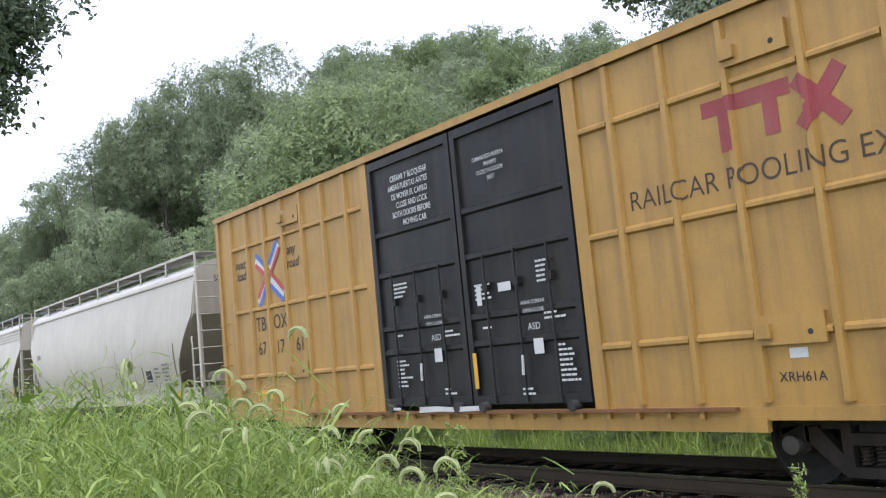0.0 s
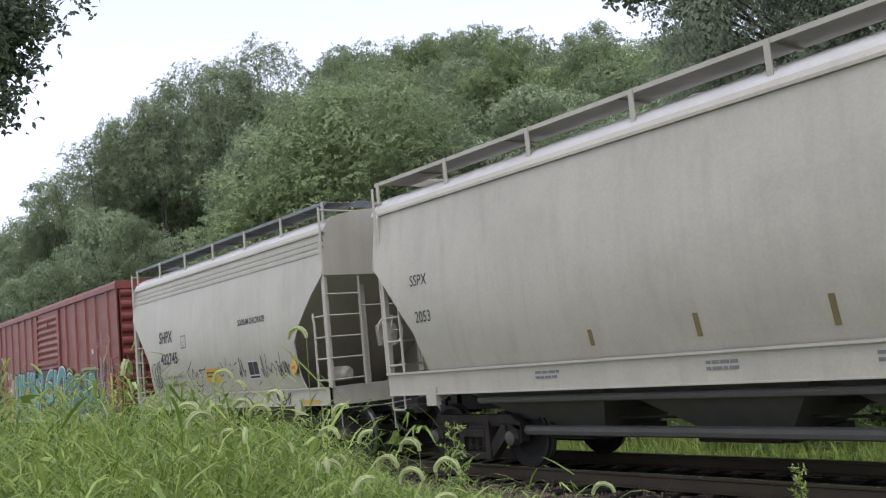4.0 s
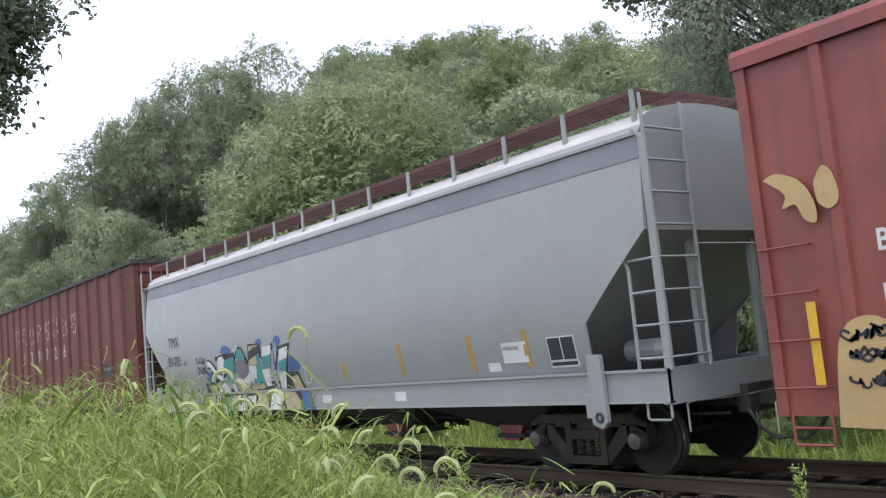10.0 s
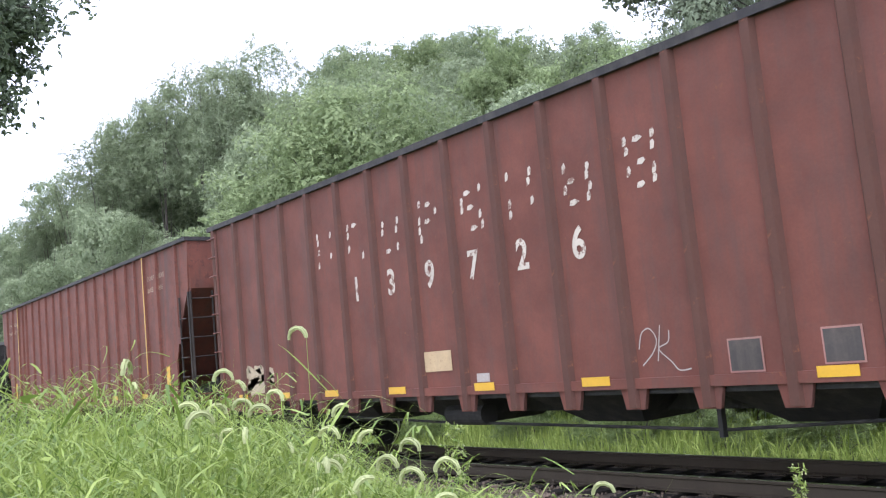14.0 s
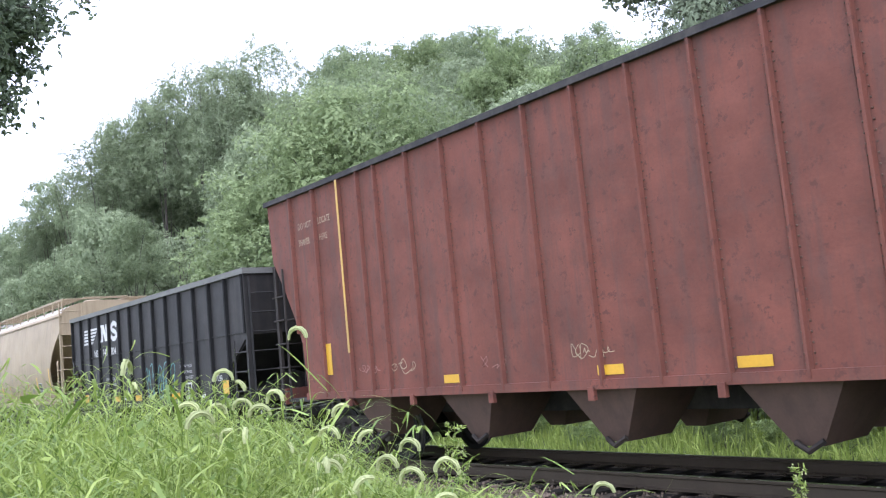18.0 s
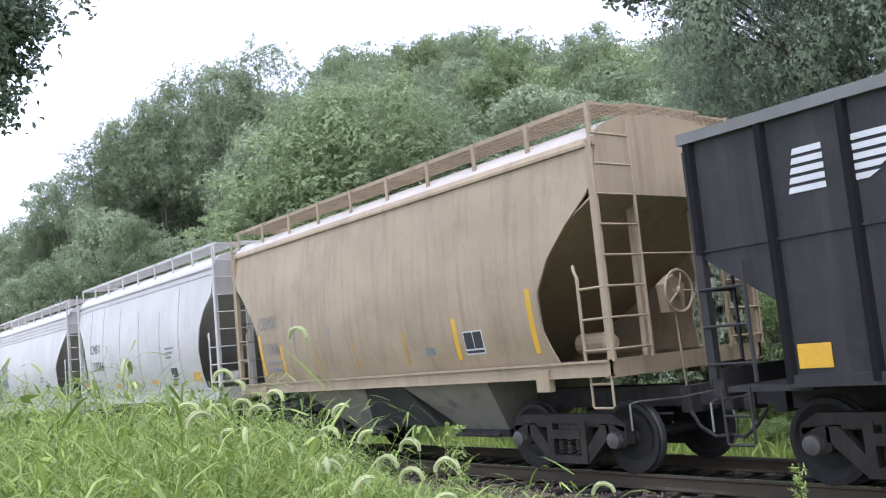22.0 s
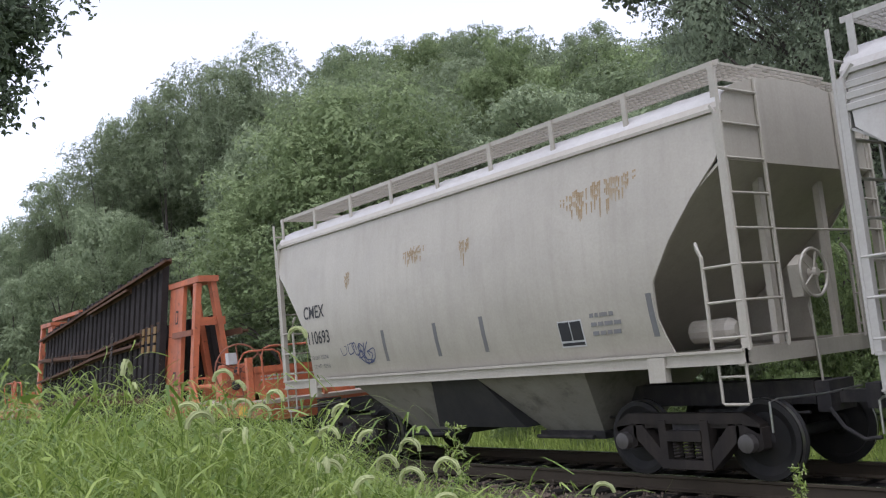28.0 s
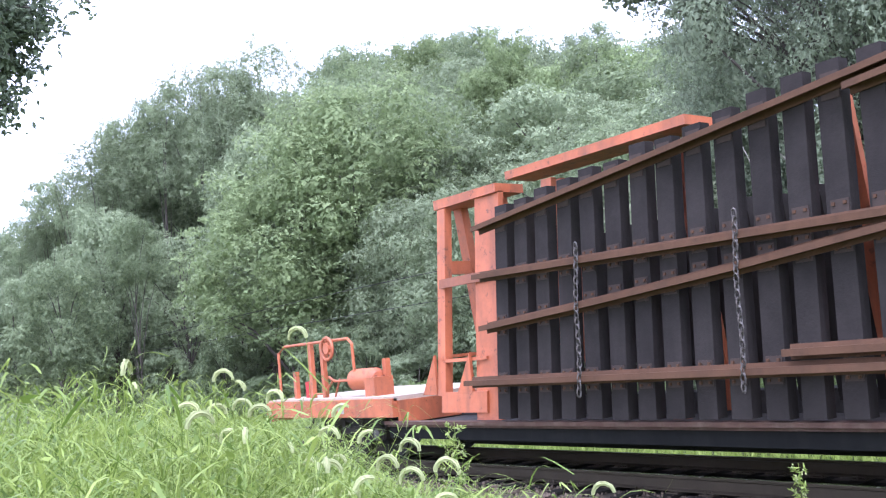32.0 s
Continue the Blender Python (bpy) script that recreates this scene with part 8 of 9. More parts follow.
def crown_and_trunk(seed, lumps, leaf, mat, top=10.0, wide=3.3, low=1.6, per_lump=230, trunk_r=0.17, airy=1.0):
    rng = np.random.default_rng(seed)
    c = lumps_of(rng, lumps, top, wide, low)
    qs, ns = [], []
    for x, y, z, r in c:
        # leaves grow in flat sprays that stand round the mass like shingles, with shade between them
        m = max(6, int(per_lump / 9 * (r / (0.3 * wide)) ** 2))
        d = unit(rng.normal(size=(m, 3)) + np.array((0, 0, 0.3)))
        mid = np.array((x, y, z)) + d * r * rng.uniform(0.72, 1.1, m)[:, None] * np.array((1.1, 1.1, 0.72))
        up = unit(0.55 * d + np.array((0, 0, 0.75)) + 0.25 * rng.normal(size=(m, 3)))
        size = r * rng.uniform(0.16, 0.32, m)
        each = 9
        mid, up, out, size = (np.repeat(a, each, 0) for a in (mid, up, d, size))
        n = m * each
        e = rng.normal(size=(n, 3))
        e = e - 0.8 * np.sum(e * up, 1, keepdims=True) * up
        p = mid + 0.5 * e * size[:, None]
        qs.append(leaves(rng, p, unit(up + 0.35 * rng.normal(size=(n, 3))), leaf, 0.5, per=3)[:, [0, 1, 2]])
        ns.append(np.tile(unit(0.75 * out + 0.6 * up + 0.3 * rng.normal(size=(n, 3))), (3, 1)))
        n = int(n / 3 * airy)
        d = unit(rng.normal(size=(n, 3)))
        p = np.array((x, y, z)) + d * r * rng.uniform(0.25, 0.62, n)[:, None]
        qs.append(leaves(rng, p, d, leaf * 1.7, 0.5, per=2)[:, [0, 1, 2]])
        ns.append(np.tile(d, (2, 1)))
    crown = leaf_mesh("crown", np.concatenate(qs), np.concatenate(ns), mat)
    g = Geo()
    pts = [(0.15 * math.sin(k * 1.3 + seed), 0.15 * math.cos(k * 1.7 + seed) - 0.15 * math.cos(seed), top * 0.8 * k / 6) for k in range(7)]
    pts[0] = (0, 0, -0.3)
    g.tube(pts, trunk_r, 7, 0.03)
    for x, y, z, r in c[:: max(1, len(c) // 9)]:
        k = max(1, min(5, int(z / top * 6) - 1))
        s = Vector(pts[k])
        e = Vector((x, y, z))
        m = s.lerp(e, 0.5) + Vector((0, 0, 0.12 * (e - s).length))
        g.tube([s, m, e], trunk_r * 0.38, 5, 0.015)
    return crown, g.mesh("trunk", M_BARK, True)


KINDS = [crown_and_trunk(3, 44, 0.125, M_LEAF, wide=4.2, low=2.4, per_lump=380), crown_and_trunk(8, 46, 0.125, M_LEAF2, wide=4.5, low=2.2, per_lump=390), crown_and_trunk(15, 42, 0.125, M_LEAF3, wide=3.8, low=1.0, per_lump=380),
         crown_and_trunk(21, 34, 0.13, M_LEAF3, wide=4.7, low=3.2, per_lump=250, airy=0.4), crown_and_trunk(34, 44, 0.125, M_LEAF3, wide=4.1, low=0.8, per_lump=380), crown_and_trunk(47, 40, 0.125, M_LEAF2, wide=3.5, low=1.2, per_lump=370),
         crown_and_trunk(58, 46, 0.055, M_LEAF4, wide=3.6, low=0.8, per_lump=760, airy=1.6), crown_and_trunk(77, 46, 0.055, M_LEAF4, wide=3.6, low=0.5, per_lump=760, airy=1.6)]
BUSHES = [crown_and_trunk(51, 18, 0.08, M_SHRUB, 4.0, 2.6, 0.4, 420, 0.06), crown_and_trunk(64, 18, 0.10, M_LEAF, 4.0, 2.3, 0.4, 420, 0.06), crown_and_trunk(70, 18, 0.10, M_LEAF3, 4.0, 2.4, 0.4, 420, 0.06), crown_and_trunk(83, 26, 0.13, M_LEAFP, 4.0, 2.6, 0.3, 300, 0.06)]
TREE_WORDS = ["broad leafy green tree on the wooded hillside", "light green leafy tree at the wood's edge", "dark green dense tree in the wood", "spreading green tree with open crown", "dark tree leafy down to its foot", "pale green slender leafy tree", "tall dark tree close behind the track", "tall green tree close behind the track"]


def tree(x, y, top, wide, kind, turn=0.0):
    """A tree whose tip reaches the height top."""
    z = height(x, y)
    crown, trunk = KINDS[kind]
    ob = thing("tree", TREE_WORDS[kind], "tree", pose(x, y, z, 0, 0, turn), "trees of the wood")
    h, w = (top - z) / 9.5, wide / 3.3
    part("trunk", trunk, None, ob, at=Matrix.Diagonal((w, w, h, 1)))
    hc = min(h, 1.4 * w)
    part("crown", crown, None, ob, at=pose(0, 0, 9.5 * (h - hc)) @ Matrix.Diagonal((w, w, hc, 1)))
    return ob


def bush(x, y, top, wide, kind, label="leafy green bush beside the track"):
    z = height(x, y)
    crown, trunk = BUSHES[kind]
    ob = thing("bush", label, "bush", pose(x, y, z, 0, 0, 70 * kind + 31 * x), "bushes beyond the track")
    for name, me in (("stem", trunk), ("foliage", crown)):
        part(name, me, None, ob, at=Matrix.Diagonal((wide / 2.6, wide / 2.6, (top - z) / 4.0, 1)))
    return ob


# How steeply the treetops stand, fitted to the camera's view, by bearing (degrees from square across the track).
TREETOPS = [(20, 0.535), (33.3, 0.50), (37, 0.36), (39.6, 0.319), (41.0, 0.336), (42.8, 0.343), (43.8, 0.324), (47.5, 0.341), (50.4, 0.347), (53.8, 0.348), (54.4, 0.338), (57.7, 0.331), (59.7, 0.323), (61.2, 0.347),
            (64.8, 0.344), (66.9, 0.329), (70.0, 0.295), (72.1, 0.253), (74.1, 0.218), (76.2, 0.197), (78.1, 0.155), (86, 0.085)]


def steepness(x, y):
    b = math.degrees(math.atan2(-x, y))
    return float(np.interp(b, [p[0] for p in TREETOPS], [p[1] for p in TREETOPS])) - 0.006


def wood():
    rnd = random.Random(12)
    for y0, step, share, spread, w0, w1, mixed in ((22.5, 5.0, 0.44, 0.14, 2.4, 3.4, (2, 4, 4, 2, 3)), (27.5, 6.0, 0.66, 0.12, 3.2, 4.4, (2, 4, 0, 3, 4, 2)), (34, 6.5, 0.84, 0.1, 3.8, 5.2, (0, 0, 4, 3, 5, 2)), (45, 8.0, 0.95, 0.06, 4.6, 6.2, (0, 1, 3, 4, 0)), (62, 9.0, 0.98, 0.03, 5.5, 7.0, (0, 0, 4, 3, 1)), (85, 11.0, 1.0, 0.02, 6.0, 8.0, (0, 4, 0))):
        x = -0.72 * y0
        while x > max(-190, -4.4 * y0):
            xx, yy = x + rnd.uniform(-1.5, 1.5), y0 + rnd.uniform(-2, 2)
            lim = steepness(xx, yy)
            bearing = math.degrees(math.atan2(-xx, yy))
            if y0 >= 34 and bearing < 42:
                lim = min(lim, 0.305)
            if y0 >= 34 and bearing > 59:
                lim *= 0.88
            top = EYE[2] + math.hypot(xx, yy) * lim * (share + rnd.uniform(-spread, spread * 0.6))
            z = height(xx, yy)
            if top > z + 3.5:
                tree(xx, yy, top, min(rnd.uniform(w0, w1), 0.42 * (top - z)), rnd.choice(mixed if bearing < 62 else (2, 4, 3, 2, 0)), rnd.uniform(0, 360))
            x -= step * rnd.uniform(0.8, 1.2) * (1.0 if x > -70 else 1.5)
    # the tall dark trees close behind the track
    for x, y, top, wide, kind in ((-7, 23, 21, 5.2, 6), (-12.0, 24, 18.5, 4.8, 7), (-16.2, 27, 14.6, 3.3, 6), (-3, 25, 22, 5.0, 6), (-9, 29, 23, 5.5, 7), (-15.5, 33, 17.5, 5.0, 6), (3, 24, 20, 5, 4), (10, 26, 20, 5, 0)):
        tree(x, y, top, wide, kind, rnd.uniform(0, 360))
    # a bough whose sprays are placed to fit the camera's view
    rng = np.random.default_rng(41)
    owner = tree(-11.0, 22.5, 18.0, 4.6, 6, 20)
    base = Vector(owner.matrix_basis.translation)
    g, qs = Geo(), []
    inv = owner.matrix_basis.inverted()
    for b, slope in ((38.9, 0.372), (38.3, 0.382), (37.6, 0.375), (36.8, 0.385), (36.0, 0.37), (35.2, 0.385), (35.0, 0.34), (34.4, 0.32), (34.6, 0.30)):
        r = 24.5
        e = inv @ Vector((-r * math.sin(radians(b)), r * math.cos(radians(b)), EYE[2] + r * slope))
        st = Vector((0.1, 0.1, 7.2))
        g.tube([st, st.lerp(e, 0.5) + Vector((0, 0, 0.4)), e], 0.05, 5, 0.012)
        n = 150
        p = np.array(e) + rng.normal(size=(n, 3)) * np.array((0.34, 0.34, 0.2))
        qs.append(leaves(rng, p, unit(rng.normal(size=(n, 3)) + np.array((0, 0, 1.0))), 0.17, per=2))
    part("bough", g, M_BARK, owner)
    part("foliage", quad_mesh("foliage", np.concatenate(qs), M_LEAF4), None, owner)
    # the trees that make the skyline, and the pale ones that stand out from the wood, placed to fit the camera's view
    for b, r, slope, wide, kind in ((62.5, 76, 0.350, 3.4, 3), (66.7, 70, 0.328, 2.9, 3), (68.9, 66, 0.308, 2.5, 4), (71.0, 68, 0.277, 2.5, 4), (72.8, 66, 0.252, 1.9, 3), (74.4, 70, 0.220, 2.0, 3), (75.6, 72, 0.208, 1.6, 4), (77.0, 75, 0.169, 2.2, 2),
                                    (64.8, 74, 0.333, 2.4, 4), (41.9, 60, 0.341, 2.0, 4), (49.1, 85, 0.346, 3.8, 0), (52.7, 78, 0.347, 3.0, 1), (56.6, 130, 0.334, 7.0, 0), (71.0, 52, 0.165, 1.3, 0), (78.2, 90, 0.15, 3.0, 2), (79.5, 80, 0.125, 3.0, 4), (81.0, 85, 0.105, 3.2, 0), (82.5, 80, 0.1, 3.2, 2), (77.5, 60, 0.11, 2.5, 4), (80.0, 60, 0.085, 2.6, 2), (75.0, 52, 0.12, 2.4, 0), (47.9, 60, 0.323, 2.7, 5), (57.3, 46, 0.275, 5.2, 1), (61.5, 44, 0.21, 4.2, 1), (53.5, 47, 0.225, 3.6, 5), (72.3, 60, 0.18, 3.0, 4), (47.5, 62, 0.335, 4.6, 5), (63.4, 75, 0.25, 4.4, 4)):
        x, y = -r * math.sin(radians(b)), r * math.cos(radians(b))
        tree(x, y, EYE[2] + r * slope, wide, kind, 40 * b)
    bush(-14.6, 18.6, 5.3, 2.15, 3, "rounded pale green bush at the wood's edge")
    bush(-12.4, 18.0, 3.7, 1.5, 3, "rounded pale green bush at the wood's edge")
    bush(-17.0, 18.8, 4.0, 1.6, 3, "rounded pale green bush at the wood's edge")
    for x, y, top, wide in ((-9.6, 17.2, 4.3, 1.5), (-10.6, 17.0, 2.7, 1.3), (-8.3, 16.8, 3.3, 1.4), (-7.0, 17.0, 3.0, 1.4)):
        bush(x, y, top, wide, 0, "bright green leafy shrub beside the track")
    x = -1.0
    while x > -75:
        y = 18.6 + rnd.uniform(-1.2, 1.6)
        bush(x, y, height(x, y) + rnd.uniform(2.0, 4.0), rnd.uniform(1.5, 2.4), rnd.choice((1, 1, 2, 2)))
        x -= rnd.uniform(1.9, 3.0) * (1.0 if x > -45 else 1.5)
    for x, y, top in ((-6.2, 14.6, 0.9), (-9.2, 15.2, 0.8), (-13.0, 15.0, 0.75), (-17.2, 15.6, 0.9), (-22.5, 16.0, 1.0)):
        bush(x, y, top, 0.9, 0, "small bright green shrub in the verge")
    x = -4.5
    while x > -30:
        y = rnd.uniform(14.0, 15.8)
        bush(x, y, height(x, y) + rnd.uniform(0.7, 1.2), rnd.uniform(0.5, 0.8), 0, "small bright green shrub in the verge")
        x -= rnd.uniform(0.9, 1.7)


wood()


def dead_tree():
    ob = thing("dead_tree", "bleached leafless branches leaning among the bushes", "dead tree", pose(-10.2, 19.0, -0.7))
    g = Geo()
    g.tube([(0.0, 0, 0), (0.03, 0, 3.9), (-0.3, 0, 4.7), (-0.54, 0, 5.36), (-1.0, 0, 5.75), (-1.4, 0, 6.24)], 0.045, 6, 0.012)
    part("trunk", g, M_PALEWOOD, ob)
    for pts in ([(-0.3, 0, 4.7), (-0.05, 0.1, 5.1), (0.02, 0.1, 5.6)], [(-2.0, 0.3, 4.6), (-2.2, 0.3, 5.8), (-2.5, 0.2, 6.75)]):
        h = Geo()
        if pts[0][0] < -1:
            h.tube([(-1.9, 0.3, 0.0)] + pts, 0.03, 6, 0.01)
        else:
            h.tube(pts, 0.035, 6, 0.012)
        part("branch", h, M_PALEWOOD, ob)


dead_tree()


def overhang():
    """A tree beside the camera whose twigs hang into view."""
    rng = np.random.default_rng(5)
    base = Vector((-8.3, 0.1, height(-8.3, 0.1)))
    ob = thing("overhanging_tree", "dark leafy tree with hanging twigs on the bank", "tree", Matrix.Translation(base))
    g = Geo()
    g.tube([(0, 0, -0.2), (0.1, 0.0, 1.6), (0.3, 0.2, 3.0), (0.5, 0.5, 4.4), (0.4, 0.4, 5.5)], 0.14, 8, 0.05)
    part("trunk", g, M_BARK, ob, smooth=True)
    tips = [(-6.08, 1.40, 4.19), (-6.04, 1.53, 4.21), (-6.02, 1.64, 4.20), (-6.12, 1.47, 4.06), (-6.10, 1.57, 4.03), (-6.18, 1.41, 3.92), (-6.17, 1.52, 3.87), (-6.23, 1.45, 3.75), (-6.28, 1.41, 3.61), (-6.30, 1.41, 3.54), (-5.93, 1.86, 4.26), (-6.1, 1.36, 4.1), (-6.2, 1.34, 3.8)]
    qs, tw = [], Geo()
    for i, t in enumerate(tips):
        t = Vector(t) - base
        s = Vector((0.45, 0.4, 3.4 + 0.12 * i))
        m = s.lerp(t, 0.55) + Vector((0, 0, 0.35))
        tw.tube([s, m, t], 0.022, 5, 0.005)
        n = 210 if i != 10 else 50
        k = rng.uniform(0, 1, n)[:, None]
        along = np.array(m) + (np.array(t) - np.array(m)) * (0.5 + 0.5 * k)
        p = along + rng.normal(size=(n, 3)) * np.array((0.07, 0.07, 0.07))
        qs.append(leaves(rng, p, unit(rng.normal(size=(n, 3)) + np.array((0, 0, 0.8))), 0.05, 0.26, 0.4, 3))
    part("twig_spray", tw, M_BARK, ob)
    part("foliage", quad_mesh("foliage", np.concatenate(qs), M_LEAFT), None, ob)


overhang()

# How high the weeds of the bank stand against the eye, by bearing, fitted to the camera's view.
WEED_TOPS = [(44, -0.19), (48, -0.17), (51.4, -0.159), (56.5, -0.138), (58.1, -0.123), (59.7, -0.10), (61, -0.077), (62.3, -0.058), (64.6, -0.039), (67.1, -0.018), (69.3, 0.001), (72.5, 0.009), (75.5, 0.010), (80, 0.018), (90, 0.02)]


def blades(rng, root, tip, width, bend):
    """Bowed, tapering grass blades; root and tip (n, 3)."""
    n = len(root)
    d = tip - root
    ln = np.linalg.norm(d, axis=1, keepdims=True)
    a = rng.uniform(0, 2 * math.pi, n)
    out = np.stack([np.cos(a), np.sin(a), np.zeros(n)], 1)
    side = np.stack([-np.sin(a + rng.normal(0, 0.7, n)), np.cos(a), np.zeros(n)], 1)
    ks = (0.0, 0.3, 0.55, 0.8, 1.0)
    arch = bend[:, None]
    rows = []
    for k, w in zip(ks, (0.6, 1.0, 0.95, 0.6, 0.06)):
        p = root + d * k * (1 - 0.25 * np.minimum(arch, 1) * k) + out * ln * arch * k * k - np.array((0, 0, 1.0)) * ln * arch * k ** 3 * 0.9
        e = side * (width * w)[:, None]
        rows += [p - e, p + e]
    return np.stack(rows, 1)


def bank_grass():
    rng = np.random.default_rng(7)
    n = 14000
    b = np.radians(rng.uniform(44, 90, n))
    r = np.sqrt(rng.uniform(1.7 ** 2, 7.2 ** 2, n))
    x, y = -r * np.sin(b), r * np.cos(b)
    ground = np.array([height(i, j) for i, j in zip(x, y)])
    lim = np.interp(np.degrees(b), [p[0] for p in WEED_TOPS], [p[1] for p in WEED_TOPS])
    clump = np.array([noise.noise(Vector((i * 1.7, j * 1.7, 3))) for i, j in zip(x, y)])
    fine = np.array([noise.noise(Vector((i * 5, j * 5, 9))) for i, j in zip(x, y)])
    most = EYE[2] + r * (lim + 0.018 * fine) - ground
    tall = np.minimum(most * (0.5 + 0.54 * np.sqrt(rng.uniform(0, 1, n))), rng.uniform(0.6, 1.2, n) * (1.0 + 0.4 * clump))
    keep = (tall > 0.14) & (y < 6.6) & (-x > 1.15 * y)
    x, y, ground, tall, clump = x[keep], y[keep], ground[keep], tall[keep], clump[keep]
    m = len(x)
    root = np.stack([x, y, ground - 0.02], 1)
    lean = rng.normal(0, 0.24, (m, 2)) * tall[:, None] + np.stack([0.25 * clump * tall, -0.2 * clump * tall], 1)
    tip = np.stack([x + lean[:, 0], y + lean[:, 1], ground + tall * 1.06], 1)
    q = [blades(rng, root, tip, rng.uniform(0.0016, 0.004, m), np.abs(rng.normal(0.15, 0.3, m)))]
    # broad blades that spring from the stalks and arch over
    for count, w0, w1, l0, l1 in ((20000, 0.002, 0.0036, 0.10, 0.24), (24000, 0.003, 0.0062, 0.09, 0.22)):
        k = rng.choice(np.flatnonzero((-x > 1.2 * y) & (x * x + y * y > 5.0)), count)
        up = rng.uniform(0.35, 0.98, count)
        start = root[k] + (tip[k] - root[k]) * up[:, None]
        ln = rng.uniform(l0, l1, count)
        a = rng.uniform(0, 2 * math.pi, count)
        rise = rng.uniform(0.25, 1.0, count)
        reach = start + np.stack([np.cos(a) * ln * 0.7, np.sin(a) * ln * 0.7, ln * rise], 1)
        reach[:, 2] = np.minimum(reach[:, 2], tip[k, 2] + 0.05)
        q.append(blades(rng, start, reach, rng.uniform(w0, w1, count), rng.uniform(0.15, 1.1, count)))
    ob = new("bank_grass", strip_mesh("bank_grass", np.concatenate(q), M_GRASS))
    tagged(ob, "tall lush green grass and weeds on the bank", "grass", kind="stuff")
    # broad leaves of the weeds among the grass, in patches
    k = np.flatnonzero(clump > 0.05)
    k = rng.choice(k, 3200)
    p = np.stack([x[k], y[k], ground[k] + tall[k] * rng.uniform(0.5, 1.0, len(k))], 1) + rng.normal(0, 0.02, (len(k), 3))
    q = leaves(rng, p, unit(rng.normal(size=(len(k), 3)) * 0.7 + np.array((0, 0, 1.0))), 0.03, 0.22, 0.1, 3)
    tagged(new("bank_weeds", quad_mesh("bank_weeds", q, M_GRASS)), "broad-leaved weeds among the bank grass", "weeds", kind="stuff")


bank_grass()


def bank_rest():
    """The same grass where it goes on along the bank, to both sides and behind."""
    rng = np.random.default_rng(17)
    n = 26000
    x, y = rng.uniform(-26, 14, n), rng.uniform(-9, 6.3, n)
    b = np.degrees(np.arctan2(-x, y))
    r = np.hypot(x, y)
    keep = ((b > 90) | (b < 16) | (r > 7.2)) & (r > 1.0) & ((b > 88) | (b < 16) | (y < 4.2))
    x, y, b, r = x[keep], y[keep], b[keep], r[keep]
    ground = np.array([height(i, j) for i, j in zip(x, y)])
    lim = np.interp(b, [p[0] for p in WEED_TOPS], [p[1] for p in WEED_TOPS])
    tall = rng.uniform(0.3, 0.85, len(x))
    inview = (b > 16) & (b < 90)
    tall = np.where(inview, np.minimum(tall, EYE[2] + r * (lim - 0.01) - ground), tall)
    ok = tall > 0.12
    x, y, ground, tall = x[ok], y[ok], ground[ok], tall[ok]
    m = len(x)
    root = np.stack([x, y, ground - 0.02], 1)
    tip = root + np.stack([rng.normal(0, 0.25, m) * tall, rng.normal(0, 0.25, m) * tall, tall], 1)
    q = blades(rng, root, tip, rng.uniform(0.006, 0.014, m), np.abs(rng.normal(0.2, 0.3, m)))
    tagged(new("bank_grass", strip_mesh("bank_grass", q, M_GRASS)), "rough green grass along the bank", "grass", kind="stuff")


bank_rest()


def verge_grass():
    rng = np.random.default_rng(9)
    n = 36000
    x = -62 + 66 * np.sqrt(rng.uniform(0, 1, n))
    y = rng.uniform(12.3, 20.5, n)
    ground = np.array([height(i, j) for i, j in zip(x, y)])
    tall = rng.uniform(0.2, 0.62, n) * np.clip((y - 11.9) / 1.2, 0.35, 1.25)
    root = np.stack([x, y, ground - 0.02], 1)
    tip = root + np.stack([rng.normal(0, 0.1, n), rng.normal(0, 0.1, n), tall], 1)
    ob = new("verge_grass", strip_mesh("verge_grass", blades(rng, root, tip, rng.uniform(0.006, 0.016, n), np.abs(rng.normal(0.25, 0.3, n))), M_VERGE))
    tagged(ob, "rough green grass beyond the track", "grass", kind="stuff")
    n = 3500
    x, y = rng.uniform(-24, 0, n), 7.9 - np.abs(rng.normal(0, 0.75, n))
    ground = np.array([height(i, j) for i, j in zip(x, y)])
    tall = rng.uniform(0.06, 0.28, n)
    root = np.stack([x, y, ground - 0.01], 1)
    tip = root + np.stack([rng.normal(0, 0.06, n), rng.normal(0, 0.06, n), tall], 1)
    ob = new("shoulder_weeds", strip_mesh("shoulder_weeds", blades(rng, root, tip, rng.uniform(0.003, 0.008, n), np.abs(rng.normal(0.15, 0.2, n))), M_VERGE))
    tagged(ob, "thin weeds growing through the gravel shoulder", "weeds", kind="stuff")


verge_grass()


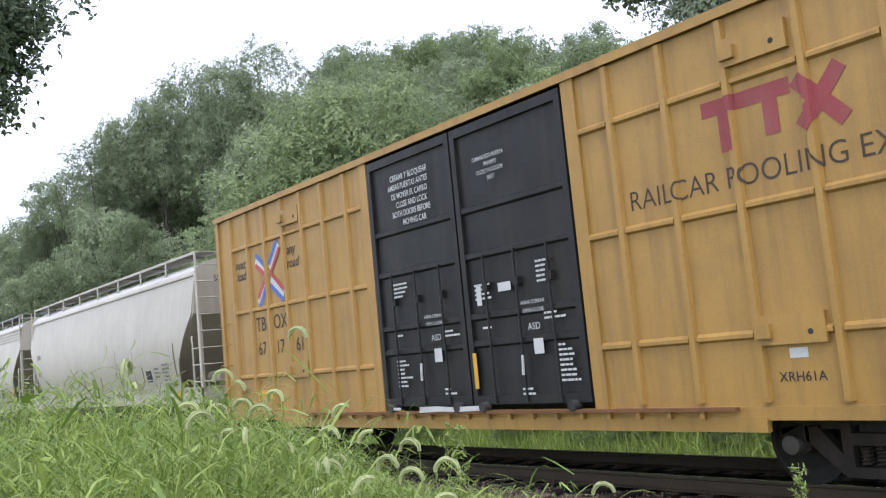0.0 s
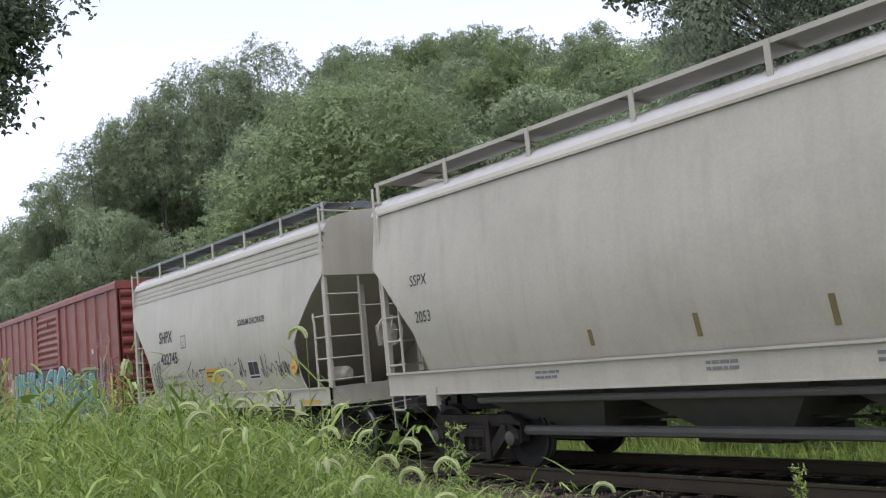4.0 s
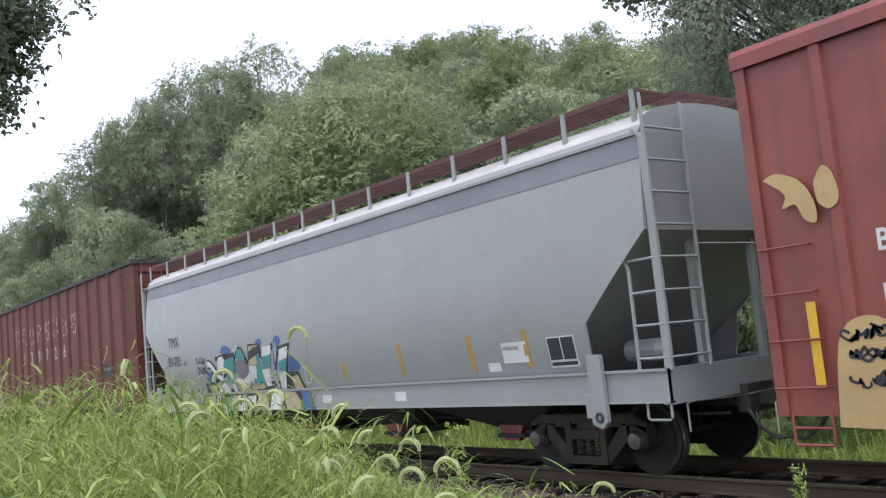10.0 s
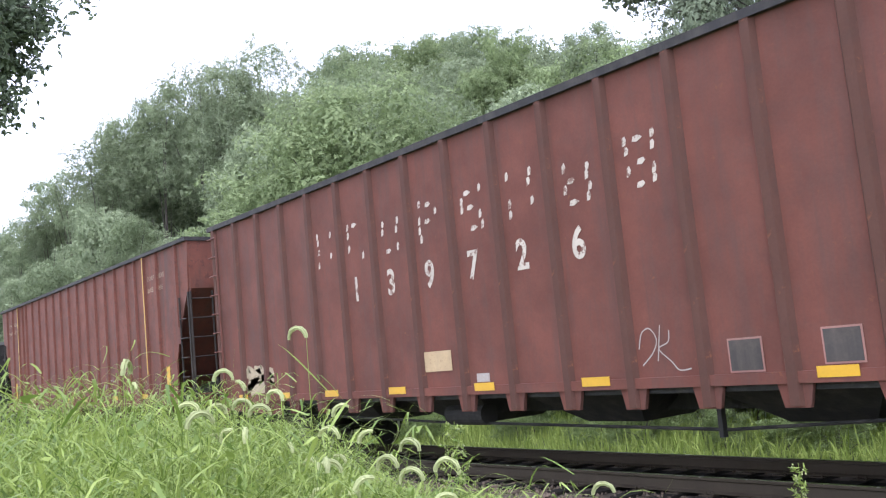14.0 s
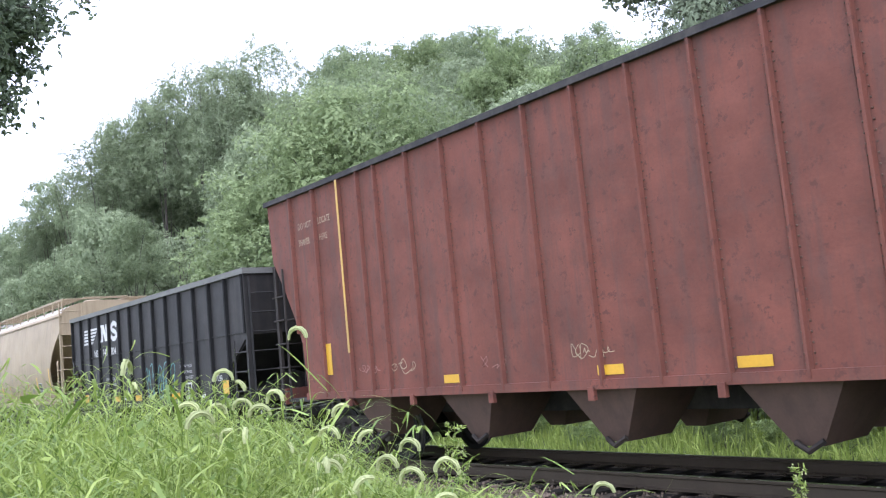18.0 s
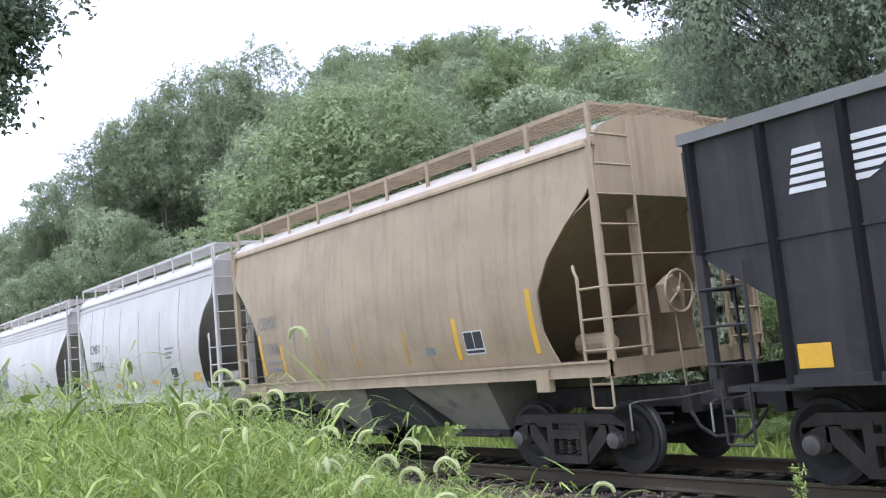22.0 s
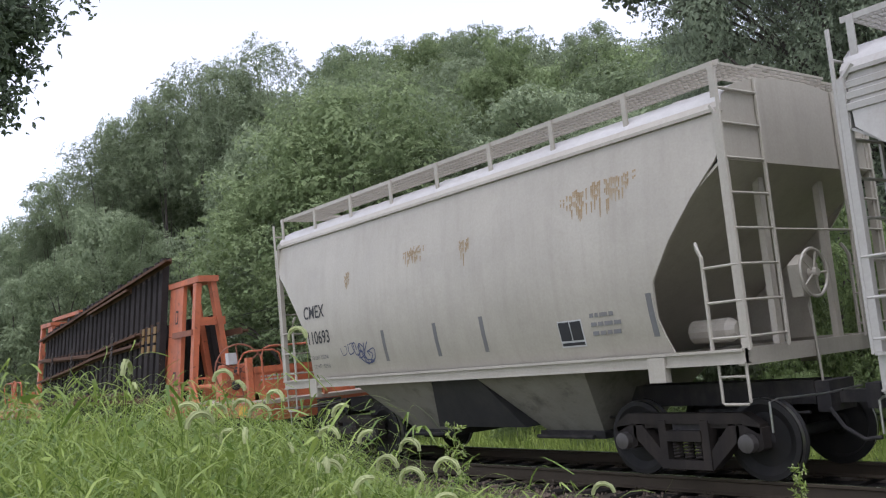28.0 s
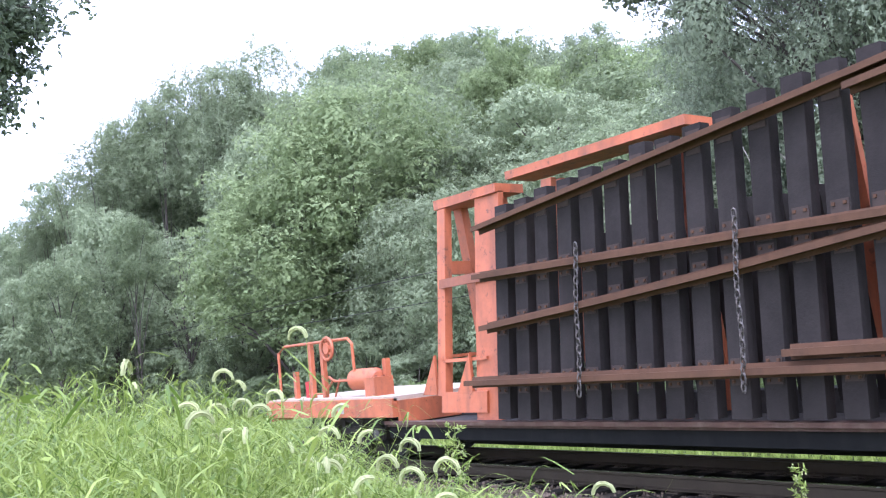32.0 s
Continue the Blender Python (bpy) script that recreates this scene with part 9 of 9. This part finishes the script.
def gravel():
    rng = np.random.default_rng(11)
    g_v, g_f = [], []
    n = 11000
    x = 4 - 34 * rng.uniform(0, 1, n) ** 1.5
    y = np.where(rng.uniform(0, 1, n) < 0.86, rng.uniform(6.9, 8.98, n), rng.uniform(10.7, 12.4, n))
    base = np.array([(1, 0, 0), (-1, 0, 0), (0, 1, 0), (0, -1, 0), (0, 0, 1), (0, 0, -1)], float)
    faces = np.array([(0, 2, 4), (2, 1, 4), (1, 3, 4), (3, 0, 4), (2, 0, 5), (1, 2, 5), (3, 1, 5), (0, 3, 5)])
    for i in range(n):
        s = rng.uniform(0.018, 0.042)
        v = (base + rng.normal(0, 0.22, (6, 3))) * s * rng.uniform(0.7, 1.2, 3)
        a = rng.uniform(0, 6.3)
        c, d = math.cos(a), math.sin(a)
        v = v @ np.array(((c, d, 0), (-d, c, 0), (0, 0, 1)))
        g_v.append(v + np.array((x[i], y[i], height(x[i], y[i]) + s * 0.4)))
        g_f.append(faces + 6 * i)
    me = bpy.data.meshes.new("gravel")
    me.from_pydata(np.concatenate(g_v).tolist(), [], np.concatenate(g_f).tolist())
    me.materials.append(M_STONE)
    tagged(new("gravel", me), "grey brown ballast stones beside the rail", "gravel", kind="stuff")


gravel()


def foxtail(x, y, z, arc, turn):
    """A foxtail: a thin stalk and a bristly head that hooks over."""
    g0 = height(x, y)
    ob = thing("foxtail_grass", "foxtail grass stalk with a nodding bristly head", "grass stalk", pose(x, y, g0, 0, 0, turn), "foxtails of the bank")
    h = z - g0
    part("stalk", Geo().tube([(0.03 * h, 0, -0.03), (0.01, 0, h * 0.5), (0, 0, h - 0.012)], 0.0017, 5, 0.0011), M_GRASS, ob)
    g = Geo()
    n, r0 = 14, 0.034
    pts = []
    for k in range(n + 1):
        a = math.pi * arc * k / n
        pts.append(Vector((r0 * (1 - math.cos(a)), 0, h - 0.012 + r0 * math.sin(a))))
    rnd = random.Random(int(1000 * (x + y)))
    rings = []
    for k, p in enumerate(pts):
        d = (pts[min(k + 1, n)] - pts[max(k - 1, 0)]).normalized()
        a, b = Vector((0, 1, 0)), d.cross(Vector((0, 1, 0)))
        w = 0.0047 * (0.6 + 0.5 * math.sin(math.pi * (0.15 + 0.8 * k / n)))
        rings.append([p + w * (1.0 if j % 2 else 1.45) * rnd.uniform(0.8, 1.25) * (math.cos(j * math.pi / 6) * a + math.sin(j * math.pi / 6) * b) for j in range(12)])
    g.loft(rings)
    for k in range(90):
        i = rnd.randrange(n)
        p = pts[i].lerp(pts[i + 1], rnd.random())
        d = (pts[i + 1] - pts[i]).normalized()
        o = (Vector((rnd.gauss(0, 1), rnd.gauss(0, 1), rnd.gauss(0, 1))).cross(d)).normalized()
        t = p + o * 0.009 + d * 0.008
        s = o.cross(d) * 0.0006
        g.add([p - s, p + s, t], [(0, 1, 2)])
    part("seed_head", g, M_SEED, ob)


def foxtails():
    for x, y, z, arc, turn in ((-2.54, 1.40, 1.85, 1.0, 205), (-2.94, 1.26, 1.74, 1.0, 40), (-2.90, 1.35, 1.70, 0.5, 205), (-2.67, 1.37, 1.66, 1.05, 200), (-2.38, 1.46, 1.52, 0.6, 40), (-2.23, 1.49, 1.45, 1.05, 205),
                               (-2.20, 1.55, 1.49, 1.0, 200), (-2.09, 1.52, 1.44, 1.1, 35), (-2.11, 1.49, 1.42, 1.05, 215), (-2.08, 2.11, 1.28, 0.95, 30), (-2.50, 1.45, 1.60, 0.7, 30), (-2.41, 1.41, 1.54, 0.9, 210), (-2.71, 1.27, 1.62, 1.0, 50)):
        foxtail(x, y, z, arc, turn)
    rnd = random.Random(31)
    for k in range(34):
        b, r = radians(rnd.uniform(52, 72)), rnd.uniform(2.2, 4.2)
        x, y = -r * math.sin(b), r * math.cos(b)
        lim = float(np.interp(math.degrees(b), [p[0] for p in WEED_TOPS], [p[1] for p in WEED_TOPS]))
        z = EYE[2] + r * lim - rnd.uniform(-0.02, 0.22) * r / 3
        if z - height(x, y) > 0.25:
            foxtail(x, y, z, rnd.uniform(0.5, 1.0), rnd.uniform(0, 360))


foxtails()


def horseweed(x, y, z, spread):
    """A tall weed with narrow leaves and many small buds."""
    g0 = height(x, y)
    h = z - g0
    rng = np.random.default_rng(int(100 * z))
    ob = thing("weed_plant", "bushy green weed with fine buds on the bank", "weed", pose(x, y, g0), "weeds of the bank")
    g = Geo().tube([(0, 0, -0.03), (0.01, 0, h * 0.5), (0, 0.01, h)], 0.004, 5, 0.0015)
    q, buds = [], Geo()
    for k in range(26):
        t = 0.35 + 0.63 * k / 26
        a = k * 2.4
        ln = spread * (1.15 - t) * rng.uniform(0.7, 1.2)
        s = Vector((0, 0, h * t))
        e = s + Vector((math.cos(a) * ln, math.sin(a) * ln, ln * 1.1))
        g.tube([s, s.lerp(e, 0.5) - Vector((0, 0, 0.004)), e], 0.0014, 4, 0.0008)
        p = np.array([s.lerp(e, u) for u in (0.3, 0.5, 0.7, 0.85, 1.0)])
        q.append(leaves(rng, p, unit(rng.normal(size=(5, 3)) + np.array((0, 0, 1.0))), 0.028, 0.16, 0.0, 3))
        for u in (0.6, 0.75, 0.9, 1.0):
            c = s.lerp(e, u) + Vector(rng.normal(0, 0.005, 3))
            buds.hexa([c + 0.0032 * Vector(d) for d in ((-1, -1, -1), (1, -1, -1), (1, 1, -1), (-1, 1, -1), (-0.6, -0.6, 1.4), (0.6, -0.6, 1.4), (0.6, 0.6, 1.4), (-0.6, 0.6, 1.4))])
    part("stem", g, M_GRASS, ob)
    tagged(part("leaf_spray", quad_mesh("leaf_spray", np.concatenate(q), M_GRASS), None, ob), kind="stuff")
    tagged(part("bud_spray", buds, M_SEED, ob), kind="stuff")


horseweed(-3.33, 2.54, 1.44, 0.17)
horseweed(-2.46, 3.82, 1.10, 0.12)
horseweed(-3.0, 3.0, 1.02, 0.1)


def wires():
    for z, label in ((4.1, "thin dark overhead wire beside the wood"), (3.3, "thin dark lower wire beside the wood")):
        g = Geo()
        pts = []
        for k in range(70):
            x = 20 - 2.4 * k
            pts.append((x, 17.0, z + (0.35 if z > 4 else 0.1) * math.cos((x + 24) * math.pi / 30) * 0.4))
        g.tube(pts, 0.011, 5)
        solid("overhead_wire", g, M_DARK, label, "wire", "wires", "structure")


wires()


def distance(t):
    """How far the train has come at the time t, smoothly."""
    ts, ss = [p[0] for p in RUN], [p[1] for p in RUN]
    return float(np.interp(t, ts, ss))


def motions():
    for ob, x in CARS:
        walk(ob, [(t, pose(x + s, TRACK_Y, 0)) for t, s in RUN])
    # the wheels turn as they roll
    rows = [0.1 * k for k in range(321)]
    turn = [math.degrees(distance(t) / 0.457) for t in rows]
    for ob, x in WHEELS:
        walk(ob, [(t, pose(x, 0, 0.457, 0, a, 0)) for t, a in zip(rows, turn)])


motions()
